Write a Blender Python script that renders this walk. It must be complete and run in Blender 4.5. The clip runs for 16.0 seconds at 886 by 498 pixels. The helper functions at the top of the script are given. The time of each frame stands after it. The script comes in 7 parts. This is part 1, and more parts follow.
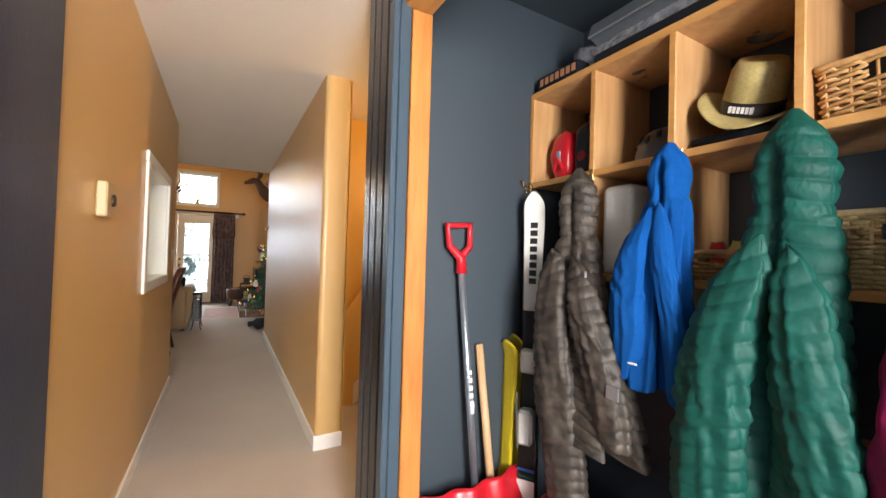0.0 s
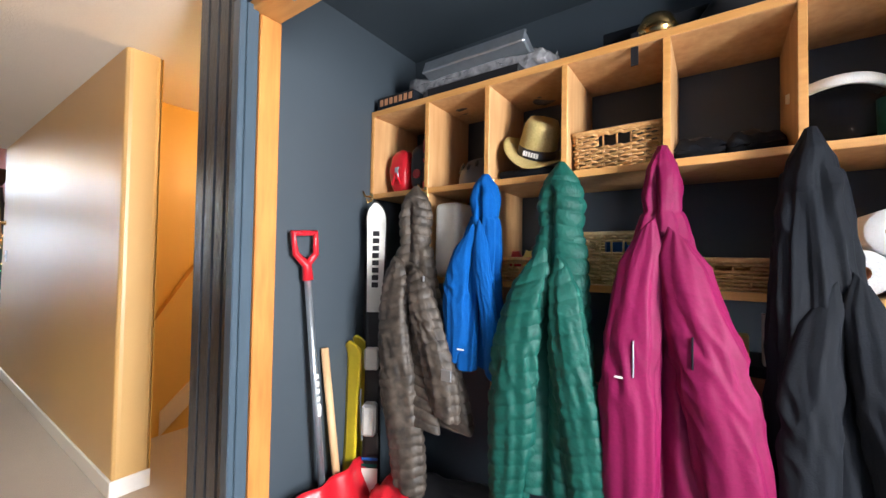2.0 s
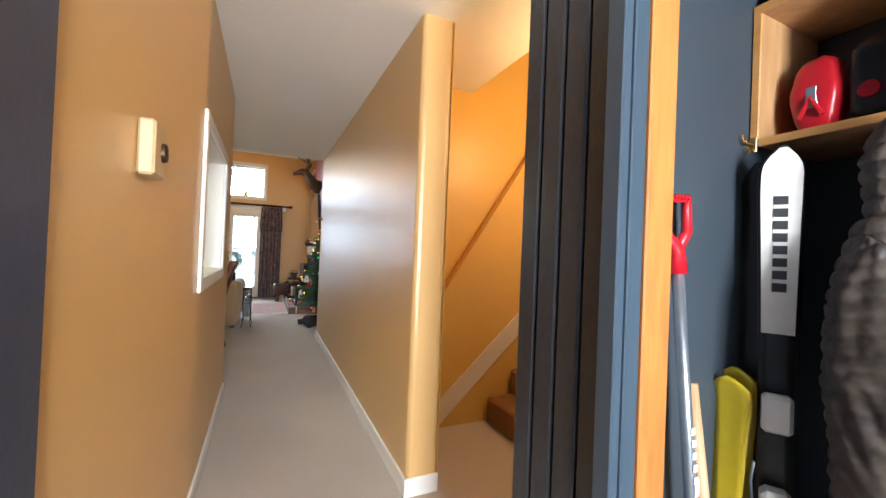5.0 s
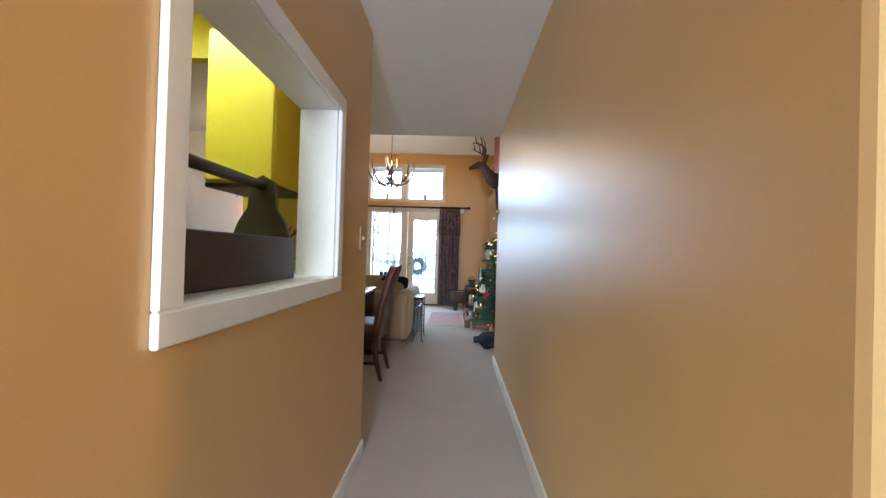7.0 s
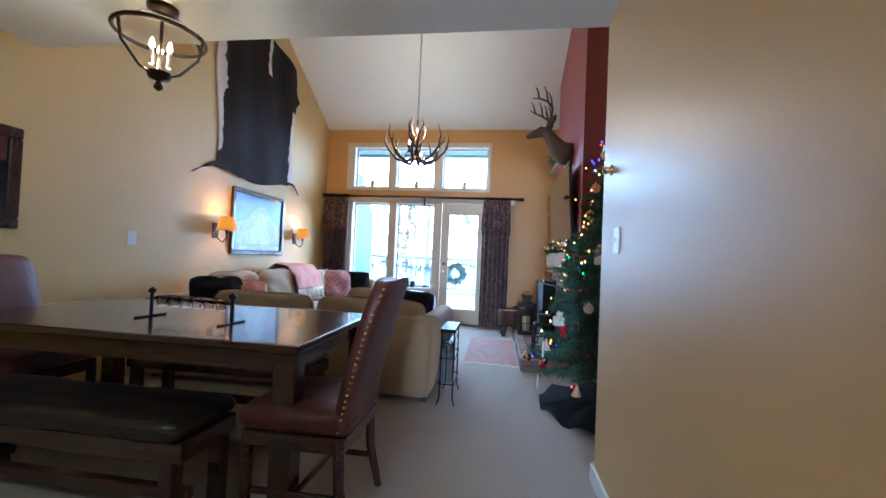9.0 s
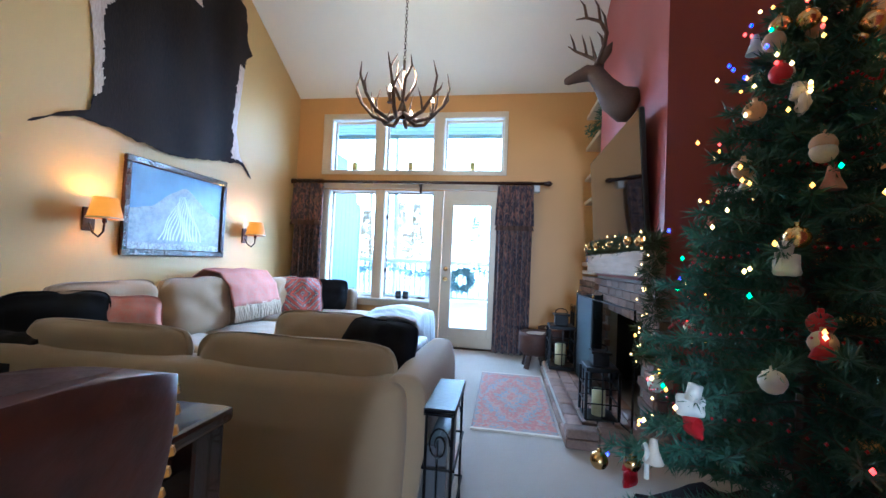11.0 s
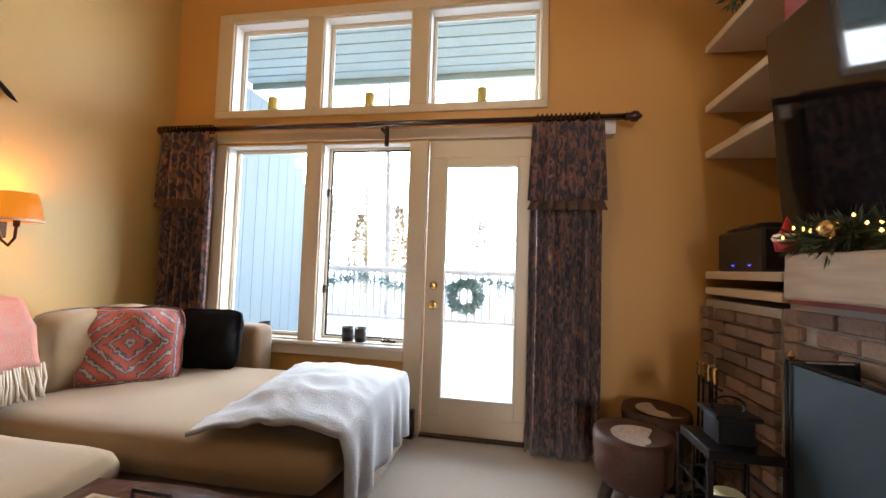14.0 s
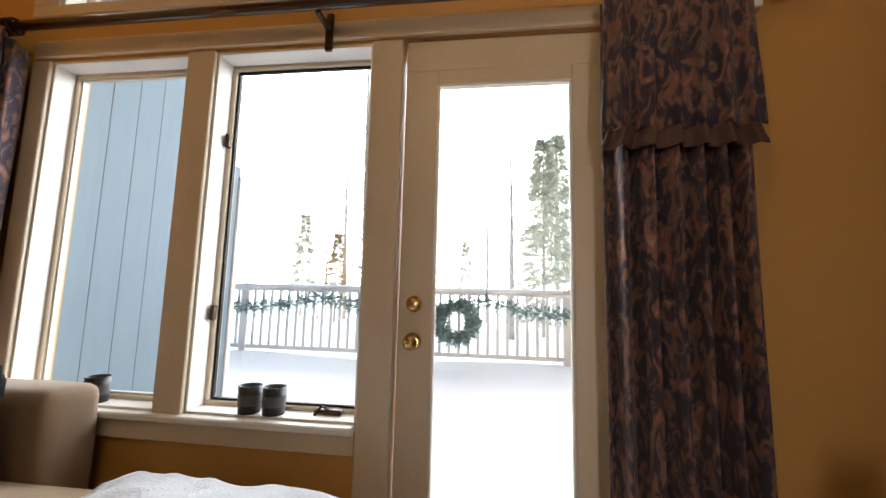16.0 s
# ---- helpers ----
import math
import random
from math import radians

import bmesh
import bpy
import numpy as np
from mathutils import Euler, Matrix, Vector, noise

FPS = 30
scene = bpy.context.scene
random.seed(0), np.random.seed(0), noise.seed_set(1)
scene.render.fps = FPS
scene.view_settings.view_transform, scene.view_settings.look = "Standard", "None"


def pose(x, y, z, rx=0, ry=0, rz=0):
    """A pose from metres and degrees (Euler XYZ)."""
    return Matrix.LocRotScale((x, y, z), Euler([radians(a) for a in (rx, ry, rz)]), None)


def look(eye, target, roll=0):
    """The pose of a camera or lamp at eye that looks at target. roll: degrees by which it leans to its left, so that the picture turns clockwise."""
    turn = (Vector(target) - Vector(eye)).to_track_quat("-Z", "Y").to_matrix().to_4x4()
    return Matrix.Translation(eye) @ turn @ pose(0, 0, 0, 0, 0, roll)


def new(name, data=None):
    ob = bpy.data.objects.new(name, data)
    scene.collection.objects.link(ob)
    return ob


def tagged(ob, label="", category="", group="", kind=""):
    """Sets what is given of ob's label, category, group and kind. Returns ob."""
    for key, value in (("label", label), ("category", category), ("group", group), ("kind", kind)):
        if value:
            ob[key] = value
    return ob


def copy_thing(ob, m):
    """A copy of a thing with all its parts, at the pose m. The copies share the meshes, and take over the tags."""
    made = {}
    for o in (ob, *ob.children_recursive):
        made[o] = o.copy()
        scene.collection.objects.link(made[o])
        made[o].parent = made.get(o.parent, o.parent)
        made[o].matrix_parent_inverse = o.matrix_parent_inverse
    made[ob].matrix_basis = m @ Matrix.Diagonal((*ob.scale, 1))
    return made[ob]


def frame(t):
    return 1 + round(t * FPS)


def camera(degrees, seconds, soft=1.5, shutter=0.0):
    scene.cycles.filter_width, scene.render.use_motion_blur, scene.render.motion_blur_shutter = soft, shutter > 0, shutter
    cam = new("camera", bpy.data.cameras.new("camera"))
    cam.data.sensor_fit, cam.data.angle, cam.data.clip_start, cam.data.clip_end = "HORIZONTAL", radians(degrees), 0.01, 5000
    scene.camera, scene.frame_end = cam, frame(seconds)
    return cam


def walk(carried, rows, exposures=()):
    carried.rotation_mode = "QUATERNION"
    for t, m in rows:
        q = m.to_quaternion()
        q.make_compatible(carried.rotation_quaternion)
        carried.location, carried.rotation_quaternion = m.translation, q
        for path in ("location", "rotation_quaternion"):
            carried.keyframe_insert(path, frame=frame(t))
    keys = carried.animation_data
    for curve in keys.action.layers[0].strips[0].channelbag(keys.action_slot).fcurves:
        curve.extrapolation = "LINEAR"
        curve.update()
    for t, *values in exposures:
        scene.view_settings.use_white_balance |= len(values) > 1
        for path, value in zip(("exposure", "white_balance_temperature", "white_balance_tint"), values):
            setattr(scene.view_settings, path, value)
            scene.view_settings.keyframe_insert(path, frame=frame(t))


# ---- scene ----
cam = camera(97.4, 16.0)
PATH = [
    (0, (0.118, 0.064, 1.267), (1.096, 1.809, 1.306), 1.6),
    (0.5, (0.096, 0.105, 1.258), (1.017, 1.880, 1.299), 1.6),
    (1, (0.046, 0.122, 1.253), (1.000, 1.879, 1.298), 1.5),
    (1.5, (-0.024, 0.106, 1.291), (1.310, 1.596, 1.338), 1.1),
    (2, (-0.056, 0.022, 1.3), (1.582, 1.17, 1.353), 0.9),
    (2.5, (-0.047, -0.03, 1.276), (1.734, 0.879, 1.333), 0.8),
    (3, (-0.061, -0.043, 1.233), (1.762, 0.778, 1.291), 1.0),
    (3.5, (-0.103, 0.048, 1.189), (1.66, 0.991, 1.245), 1.4),
    (4, (-0.07, 0.221, 1.186), (1.461, 1.506, 1.223), 1.7),
    (4.5, (-0.043, 0.441, 1.193), (1.137, 2.055, 1.221), 2.1),
    (5, (-0.023, 0.815, 1.227), (0.808, 2.634, 1.247), 2.3),
    (5.2, (-0.008, 0.974, 1.233), (0.69, 2.848, 1.246), 2.3),
    (7.5, (0.235, 2.735, 1.163), (0.107, 4.730, 1.186), 1.8),
    (8, (0.166, 3.335, 1.155), (0.004, 5.328, 1.192), 2.2),
    (8.5, (0.140, 3.815, 1.165), (-0.082, 5.803, 1.202), 2.4),
    (9, (0.112, 4.24, 1.148), (-0.160, 6.221, 1.191), 2.5),
    (9.2, (0.118, 4.401, 1.149), (-0.172, 6.379, 1.192), 2.6),
    (11.3, (-0.025, 6.058, 1.142), (-0.349, 8.031, 1.205), 2.4),
    (11.5, (-0.008, 6.231, 1.141), (-0.342, 8.201, 1.205), 2.4),
    (12, (-0.061, 6.649, 1.143), (-0.396, 8.62, 1.214), 2.4),
    (12.5, (-0.071, 7.054, 1.164), (-0.426, 9.021, 1.232), 2.3),
    (13, (-0.123, 7.423, 1.161), (-0.466, 9.392, 1.235), 2.1),
    (13.4, (-0.18, 7.772, 1.152), (-0.525, 9.74, 1.248), 2.4),
    (13.5, (-0.211, 7.833, 1.148), (-0.547, 9.801, 1.248), 2.0),
    (14, (-0.26, 8.216, 1.165), (-0.598, 10.185, 1.264), 1.9),
    (14.5, (-0.322, 8.576, 1.194), (-0.664, 10.544, 1.292), 1.9),
    (15, (-0.391, 8.913, 1.214), (-0.744, 10.879, 1.297), 1.8),
    (15.5, (-0.452, 9.208, 1.167), (-0.781, 11.177, 1.286), 1.6),
    (16, (-0.498, 9.501, 1.082), (-0.752, 11.472, 1.308), 1.4),
]
walk(cam, [(t, look(eye, target, roll)) for t, eye, target, roll in PATH],
     [(0, 0.85, 6600, 10), (1.5, 1.1, 6200, 9), (3.5, 1.15, 6500, 9), (5, 1.15, 5900, 7), (7.5, 1.2, 5000, 3), (9, 1.2, 4400, 2), (11.5, 1.4, 4250, 0), (12.5, 1.2, 5300, 6), (14, 0.90, 6600, 12), (15, 0.65, 7000, 14), (16, 0.25, 7200, 14)])

# ---- world and large lights ----
world = bpy.data.worlds.new("world")
scene.world = world
world.use_nodes = True
wn = world.node_tree.nodes
sky = wn.new("ShaderNodeTexSky")
sky.sky_type, sky.sun_disc = "NISHITA", False
sky.sun_elevation, sky.sun_rotation = radians(28), radians(35)
wn["Background"].inputs[1].default_value = 0.11
world.node_tree.links.new(sky.outputs[0], wn["Background"].inputs[0])


def sun_lamp():
    data = bpy.data.lights.new("sun", "SUN")
    data.energy, data.angle, data.color = 0.7, radians(12), (1.0, 0.95, 0.88)
    new("sun", data).matrix_world = look((0, 0, 0), (-0.5, -0.72, -0.47))


def area_lamp(name, eye, target, w, h, watts, color):
    data = bpy.data.lights.new(name, "AREA")
    data.shape, data.size, data.size_y, data.energy, data.color = "RECTANGLE", w, h, watts, color
    new(name, data).matrix_world = look(eye, target)


def point_lamp(name, at, watts, color, radius=0.03):
    data = bpy.data.lights.new(name, "POINT")
    data.energy, data.color, data.shadow_soft_size = watts, color, radius
    new(name, data).location = at


DAY, WARM, TUNGSTEN = (0.80, 0.90, 1.0), (1.0, 0.72, 0.42), (1.0, 0.60, 0.24)
sun_lamp()
area_lamp("entrance_light", (0.12, -1.93, 1.45), (0.30, 2, 1.2), 0.95, 1.5, 165, (1.0, 0.97, 0.96))
point_lamp("dining_bulb", (-1.74, 6.10, 2.10), 9, WARM, 0.04)
point_lamp("stair_bulb", (1.75, 2.35, 2.15), 27, TUNGSTEN, 0.06)
area_lamp("kitchen_tube", (-1.09, 3.6, 2.36), (-1.09, 3.6, 0), 0.9, 0.3, 7, (1.0, 0.96, 0.72))


# ---- materials ----
def mat(name, color, rough=0.6, metal=0.0, var=0.12, grain=40.0, stain=2.5, bump=0.15, stretch=(1, 1, 1), coat=0.0, second=None, sheen=0.0, depth=0.004, spec=0.5):
    m = bpy.data.materials.new(name)
    m.use_nodes = True
    n, l = m.node_tree.nodes, m.node_tree.links
    b = n["Principled BSDF"]
    b.inputs["Roughness"].default_value, b.inputs["Metallic"].default_value = rough, metal
    b.inputs["Specular IOR Level"].default_value = spec
    b.inputs["Coat Weight"].default_value, b.inputs["Sheen Weight"].default_value = coat, sheen
    co, mp = n.new("ShaderNodeTexCoord"), n.new("ShaderNodeMapping")
    mp.inputs["Scale"].default_value = stretch
    l.new(co.outputs["Object"], mp.inputs["Vector"])
    fine, coarse = n.new("ShaderNodeTexNoise"), n.new("ShaderNodeTexNoise")
    fine.inputs["Scale"].default_value, fine.inputs["Detail"].default_value = grain, 5
    coarse.inputs["Scale"].default_value, coarse.inputs["Detail"].default_value = stain, 4
    l.new(mp.outputs[0], fine.inputs["Vector"]), l.new(mp.outputs[0], coarse.inputs["Vector"])
    add = n.new("ShaderNodeMath")
    add.operation = "ADD"
    l.new(fine.outputs["Fac"], add.inputs[0]), l.new(coarse.outputs["Fac"], add.inputs[1])
    ramp = n.new("ShaderNodeMapRange")
    ramp.inputs["From Min"].default_value, ramp.inputs["From Max"].default_value = 0.65, 1.35
    l.new(add.outputs[0], ramp.inputs["Value"])
    mix = n.new("ShaderNodeMix")
    mix.data_type = "RGBA"
    dark = second or tuple(c * (1 - var) for c in color)
    mix.inputs["A"].default_value = (*dark, 1)
    mix.inputs["B"].default_value = (*(min(1, c * (1 + (0 if second else var * 0.5))) for c in color), 1)
    l.new(ramp.outputs[0], mix.inputs["Factor"])
    l.new(mix.outputs["Result"], b.inputs["Base Color"])
    rr = n.new("ShaderNodeMapRange")
    rr.inputs["To Min"].default_value, rr.inputs["To Max"].default_value = max(0.02, rough * 0.85), min(1, rough * 1.12)
    l.new(coarse.outputs["Fac"], rr.inputs["Value"]), l.new(rr.outputs[0], b.inputs["Roughness"])
    if bump:
        bp = n.new("ShaderNodeBump")
        bp.inputs["Strength"].default_value, bp.inputs["Distance"].default_value = bump, depth
        l.new(fine.outputs["Fac"], bp.inputs["Height"]), l.new(bp.outputs[0], b.inputs["Normal"])
    return m


def glow(name, color, strength, base=(0.8, 0.7, 0.5)):
    m = mat(name, base, 0.5, bump=0)
    b = m.node_tree.nodes["Principled BSDF"]
    b.inputs["Emission Color"].default_value, b.inputs["Emission Strength"].default_value = (*color, 1), strength
    return m


def glass(name, color=(1, 1, 1), rough=0.0):
    m = bpy.data.materials.new(name)
    m.use_nodes = True
    b = m.node_tree.nodes["Principled BSDF"]
    b.inputs["Base Color"].default_value, b.inputs["Roughness"].default_value = (*color, 1), rough
    b.inputs["Transmission Weight"].default_value, b.inputs["IOR"].default_value = 1.0, 1.1
    return m


def wood(name, light, dark, rough=0.5, along="y", scale=9.0, coat=0.0):
    s = {"x": (0.12, 1, 1), "y": (1, 0.12, 1), "z": (1, 1, 0.12)}[along]
    return mat(name, light, rough, second=dark, grain=scale * 5, stain=scale, bump=0.12, stretch=s, coat=coat, depth=0.002)


def per_object(m, amount=0.35):
    """Vary a material's brightness from piece to piece."""
    n, l = m.node_tree.nodes, m.node_tree.links
    b = n["Principled BSDF"]
    src = b.inputs["Base Color"].links[0].from_socket
    info, rng, hsv = n.new("ShaderNodeObjectInfo"), n.new("ShaderNodeMapRange"), n.new("ShaderNodeHueSaturation")
    rng.inputs["To Min"].default_value, rng.inputs["To Max"].default_value = 1 - amount, 1 + amount
    l.new(info.outputs["Random"], rng.inputs["Value"]), l.new(rng.outputs[0], hsv.inputs["Value"])
    l.new(src, hsv.inputs["Color"]), l.new(hsv.outputs[0], b.inputs["Base Color"])
    return m


M = {
    "ochre": mat("ochre_wall_paint", (0.58, 0.37, 0.145), 0.37, var=0.05, grain=260, stain=1.2, bump=0.10, depth=0.002),
    "amberochre": mat("orange_ochre_wall_paint", (0.60, 0.325, 0.095), 0.46, var=0.05, grain=260, stain=1.2, bump=0.10, depth=0.002),
    "gold": mat("gold_wall_paint", (0.57, 0.385, 0.135), 0.5, var=0.05, grain=260, stain=1.2, bump=0.10, depth=0.002),
    "red": mat("brick_red_wall_paint", (0.28, 0.058, 0.052), 0.45, var=0.06, grain=240, bump=0.1, depth=0.002),
    "stairwall": mat("amber_wall_paint", (0.62, 0.36, 0.07), 0.45, var=0.05, grain=240, bump=0.1, depth=0.002),
    "ceil": mat("stippled_white_ceiling", (0.78, 0.76, 0.72), 0.9, var=0.05, grain=120, stain=1.5, bump=0.5, depth=0.006),
    "carpet": mat("beige_carpet", (0.50, 0.43, 0.36), 0.95, var=0.14, grain=420, stain=1.6, bump=0.8, depth=0.008, sheen=0.15),
    "browncarpet": mat("brown_stair_carpet", (0.25, 0.12, 0.04), 0.95, var=0.15, grain=400, stain=2, bump=0.8, depth=0.008),
    "white": mat("white_trim_paint", (0.78, 0.76, 0.72), 0.35, var=0.05, grain=60, stain=3, bump=0.06),
    "cream": mat("cream_trim_paint", (0.66, 0.56, 0.42), 0.4, var=0.06, grain=60, stain=3, bump=0.06),
    "slate": mat("slate_blue_wall_paint", (0.042, 0.056, 0.070), 0.5, var=0.08, grain=180, stain=1.6, bump=0.15, depth=0.003),
    "blackgloss": mat("black_gloss_panelling", (0.034, 0.038, 0.045), 0.26, var=0.2, grain=55, stain=6, bump=0.3, stretch=(1, 1, 0.5), depth=0.004),
    "bluetrim": mat("dark_blue_trim_paint", (0.050, 0.075, 0.100), 0.3, var=0.1, grain=50, stain=5, bump=0.2, stretch=(1, 1, 0.2)),
    "navydoor": mat("navy_door_paint", (0.020, 0.036, 0.070), 0.45, var=0.1, grain=60, bump=0.15),
    "pine": wood("varnished_pine", (0.52, 0.22, 0.055), (0.34, 0.12, 0.028), 0.4, "z"),
    "ply": wood("plywood", (0.62, 0.38, 0.18), (0.44, 0.23, 0.09), 0.5, "z", 7),
    "plyedge": wood("varnished_plywood_edge", (0.62, 0.33, 0.11), (0.46, 0.21, 0.055), 0.42, "y", 10),
    "mahog": wood("dark_mahogany", (0.058, 0.022, 0.013), (0.028, 0.011, 0.008), 0.22, "x", 8, 0.4),
    "darkwood": wood("dark_stained_wood", (0.065, 0.034, 0.022), (0.028, 0.015, 0.011), 0.45, "y", 9),
    "grey_oak": wood("bleached_mantel_wood", (0.46, 0.345, 0.245), (0.28, 0.20, 0.14), 0.75, "y", 6),
    "ashwood": wood("pale_ash", (0.62, 0.40, 0.22), (0.50, 0.29, 0.14), 0.5, "z"),
    "sofa": mat("tan_sofa_twill", (0.34, 0.232, 0.128), 0.9, var=0.12, grain=320, stain=3, bump=0.35, sheen=0.3),
    "sofadark": mat("darker_sofa_twill", (0.27, 0.18, 0.11), 0.9, var=0.12, grain=320, stain=3, bump=0.35, sheen=0.3),
    "leather": mat("brown_leather", (0.075, 0.032, 0.022), 0.24, second=(0.038, 0.017, 0.013), grain=22, stain=5, bump=0.5, depth=0.012),
    "chairleather": mat("oxblood_leather", (0.13, 0.034, 0.028), 0.42, second=(0.06, 0.018, 0.016), grain=40, stain=6, bump=0.35),
    "blanket": mat("white_fleece", (0.44, 0.46, 0.50), 0.95, var=0.12, grain=120, stain=6, bump=0.9, sheen=0.4),
    "blackfur": mat("black_fur", (0.008, 0.008, 0.012), 0.85, var=0.4, grain=240, stain=14, bump=0.9, depth=0.012, spec=0.2),
    "coral": mat("coral_woven_throw", (0.60, 0.20, 0.15), 0.95, second=(0.50, 0.28, 0.24), grain=150, stain=30, bump=0.5),
    "fringe": mat("cream_yarn", (0.72, 0.62, 0.50), 0.95, grain=200, bump=0.4),
    "brass": mat("brass", (0.75, 0.50, 0.20), 0.22, 1.0, bump=0.02),
    "iron": mat("black_iron", (0.018, 0.016, 0.016), 0.45, 0.7, var=0.3, grain=60, bump=0.2),
    "bronze": mat("dark_bronze", (0.06, 0.035, 0.022), 0.4, 0.8, var=0.3, grain=60, bump=0.1),
    "steel": mat("galvanised_steel", (0.42, 0.47, 0.52), 0.35, 0.8, var=0.15, grain=30, bump=0.05),
    "chrome": mat("chrome", (0.8, 0.8, 0.8), 0.12, 1.0, bump=0),
    "antler": mat("antler_bone", (0.16, 0.085, 0.042), 0.5, second=(0.05, 0.026, 0.015), grain=30, stain=9, bump=0.4),
    "hideblack": mat("black_cow_hair", (0.010, 0.009, 0.011), 0.7, second=(0.026, 0.016, 0.013), grain=90, stain=3, bump=0.5, stretch=(1, 1, 0.25), spec=0.12),
    "hidewhite": mat("white_cow_hair", (0.70, 0.60, 0.54), 0.7, second=(0.42, 0.32, 0.24), grain=90, stain=4, bump=0.5, stretch=(1, 1, 0.25)),
    "hidebrown": mat("brown_cow_hair", (0.10, 0.035, 0.018), 0.6, second=(0.03, 0.014, 0.010), grain=90, stain=5, bump=0.5),
    "deer": mat("deer_hair", (0.13, 0.075, 0.046), 0.9, second=(0.06, 0.036, 0.024), grain=140, stain=5, bump=0.5),
    "tv": mat("black_glass_screen", (0.006, 0.006, 0.008), 0.07, bump=0, coat=0.6),
    "blackplastic": mat("black_plastic", (0.014, 0.014, 0.016), 0.35, bump=0.05),
    "brick": per_object(mat("old_brick", (0.31, 0.20, 0.15), 0.85, second=(0.19, 0.125, 0.10), grain=70, stain=9, bump=0.6, depth=0.008), 0.4),
    "mortar": mat("grey_mortar", (0.40, 0.355, 0.31), 0.95, grain=120, bump=0.6, depth=0.006),
    "soot": mat("sooty_firebox", (0.012, 0.011, 0.010), 0.9, grain=40, bump=0.4),
    "needle": mat("fir_needles", (0.075, 0.170, 0.100), 0.65, second=(0.032, 0.090, 0.062), grain=60, stain=7, bump=0),
    "garlandneedle": mat("garland_needles", (0.062, 0.085, 0.038), 0.7, second=(0.030, 0.046, 0.022), grain=60, stain=9, bump=0),
    "bark": mat("bark", (0.12, 0.085, 0.06), 0.9, grain=40, bump=0.8, stretch=(1, 1, 0.2), depth=0.01),
    "wicker": mat("golden_wicker", (0.60, 0.36, 0.14), 0.55, second=(0.38, 0.19, 0.065), grain=90, stain=20, bump=0.3),
    "seagrass": mat("seagrass", (0.62, 0.48, 0.25), 0.7, second=(0.42, 0.29, 0.13), grain=90, stain=20, bump=0.3),
    "straw": mat("green_tinged_straw", (0.52, 0.40, 0.17), 0.7, second=(0.33, 0.26, 0.08), grain=120, stain=8, bump=0.5),
    "blue": mat("royal_blue_fleece", (0.002, 0.066, 0.26), 0.9, spec=0.15, var=0.2, grain=200, stain=5, bump=0.25),
    "teal": mat("teal_quilted_nylon", (0.003, 0.068, 0.052), 0.6, spec=0.3, var=0.3, grain=60, stain=14, bump=0.35, depth=0.006),
    "magenta": mat("magenta_shell_fabric", (0.16, 0.002, 0.048), 0.65, spec=0.25, var=0.2, grain=90, stain=7, bump=0.2),
    "charcoal": mat("charcoal_softshell", (0.006, 0.008, 0.012), 0.8, spec=0.2, var=0.2, grain=200, stain=6, bump=0.2),
    "camo": mat("camouflage_nylon", (0.092, 0.072, 0.056), 0.6, second=(0.010, 0.009, 0.008), grain=16, stain=30, bump=0.2),
    "redplastic": mat("red_plastic", (0.50, 0.012, 0.022), 0.3, var=0.12, grain=20, bump=0.08),
    "yellow": mat("yellow_ski_base", (0.62, 0.47, 0.02), 0.35, var=0.1, bump=0.03),
    "whiteplastic": mat("white_plastic", (0.72, 0.71, 0.66), 0.3, var=0.06, bump=0.03),
    "bluepl": mat("blue_plastic", (0.01, 0.11, 0.42), 0.35, bump=0.05),
    "paper": mat("white_paper_towel", (0.80, 0.80, 0.80), 0.95, var=0.05, grain=160, stain=20, bump=0.5),
    "cardboard": mat("brown_cardboard", (0.34, 0.155, 0.075), 0.8, var=0.1, bump=0.1),
    "navybag": mat("navy_tote", (0.030, 0.040, 0.100), 0.35, var=0.3, grain=14, stain=9, bump=0.5, depth=0.02),
    "clearwrap": mat("crumpled_clear_wrap", (0.30, 0.30, 0.31), 0.2, second=(0.10, 0.10, 0.11), grain=30, stain=12, bump=0.9, depth=0.02),
    "greyplastic": mat("dark_grey_shell", (0.075, 0.075, 0.082), 0.4, bump=0.05),
    "snow": mat("snow", (0.90, 0.92, 0.96), 0.8, var=0.03, grain=30, stain=1, bump=0.3, depth=0.02),
    "bluesiding": mat("pale_blue_siding", (0.15, 0.22, 0.28), 0.6, var=0.08, grain=30, stain=2, bump=0.1, stretch=(1, 1, 0.1)),
    "teak": mat("blue_green_soffit", (0.34, 0.46, 0.49), 0.6, var=0.1, bump=0.1),
    "deckgrey": mat("weathered_white_railing", (0.80, 0.81, 0.83), 0.7, var=0.1, bump=0.1),
    "kyellow": mat("yellow_kitchen_paint", (0.74, 0.60, 0.03), 0.45, var=0.04, grain=200, bump=0.06),
    "kcab": mat("yellow_cabinet_paint", (0.60, 0.50, 0.02), 0.35, var=0.05, bump=0.05),
    "peach": mat("peach_kitchen_paint", (0.66, 0.48, 0.34), 0.5, var=0.05, grain=200, bump=0.06),
    "shade": glow("lit_amber_shade", (1.0, 0.30, 0.015), 0.42, (0.14, 0.040, 0.005)),
    "bulb": glow("glowing_bulb", (1.0, 0.75, 0.40), 14.0),
    "fairy": glow("warm_fairy_light", (1.0, 0.55, 0.13), 3.0),
    "tube": glow("fluorescent_panel", (0.95, 1.0, 0.65), 2.5),
    "sky": glow("overcast_sky", (0.80, 0.91, 1.0), 7.0, (0.8, 0.8, 0.8)),
    "glass": glass("window_glass"),
    "frost": glass("amber_shade_glass", (0.85, 0.68, 0.42), 0.15),
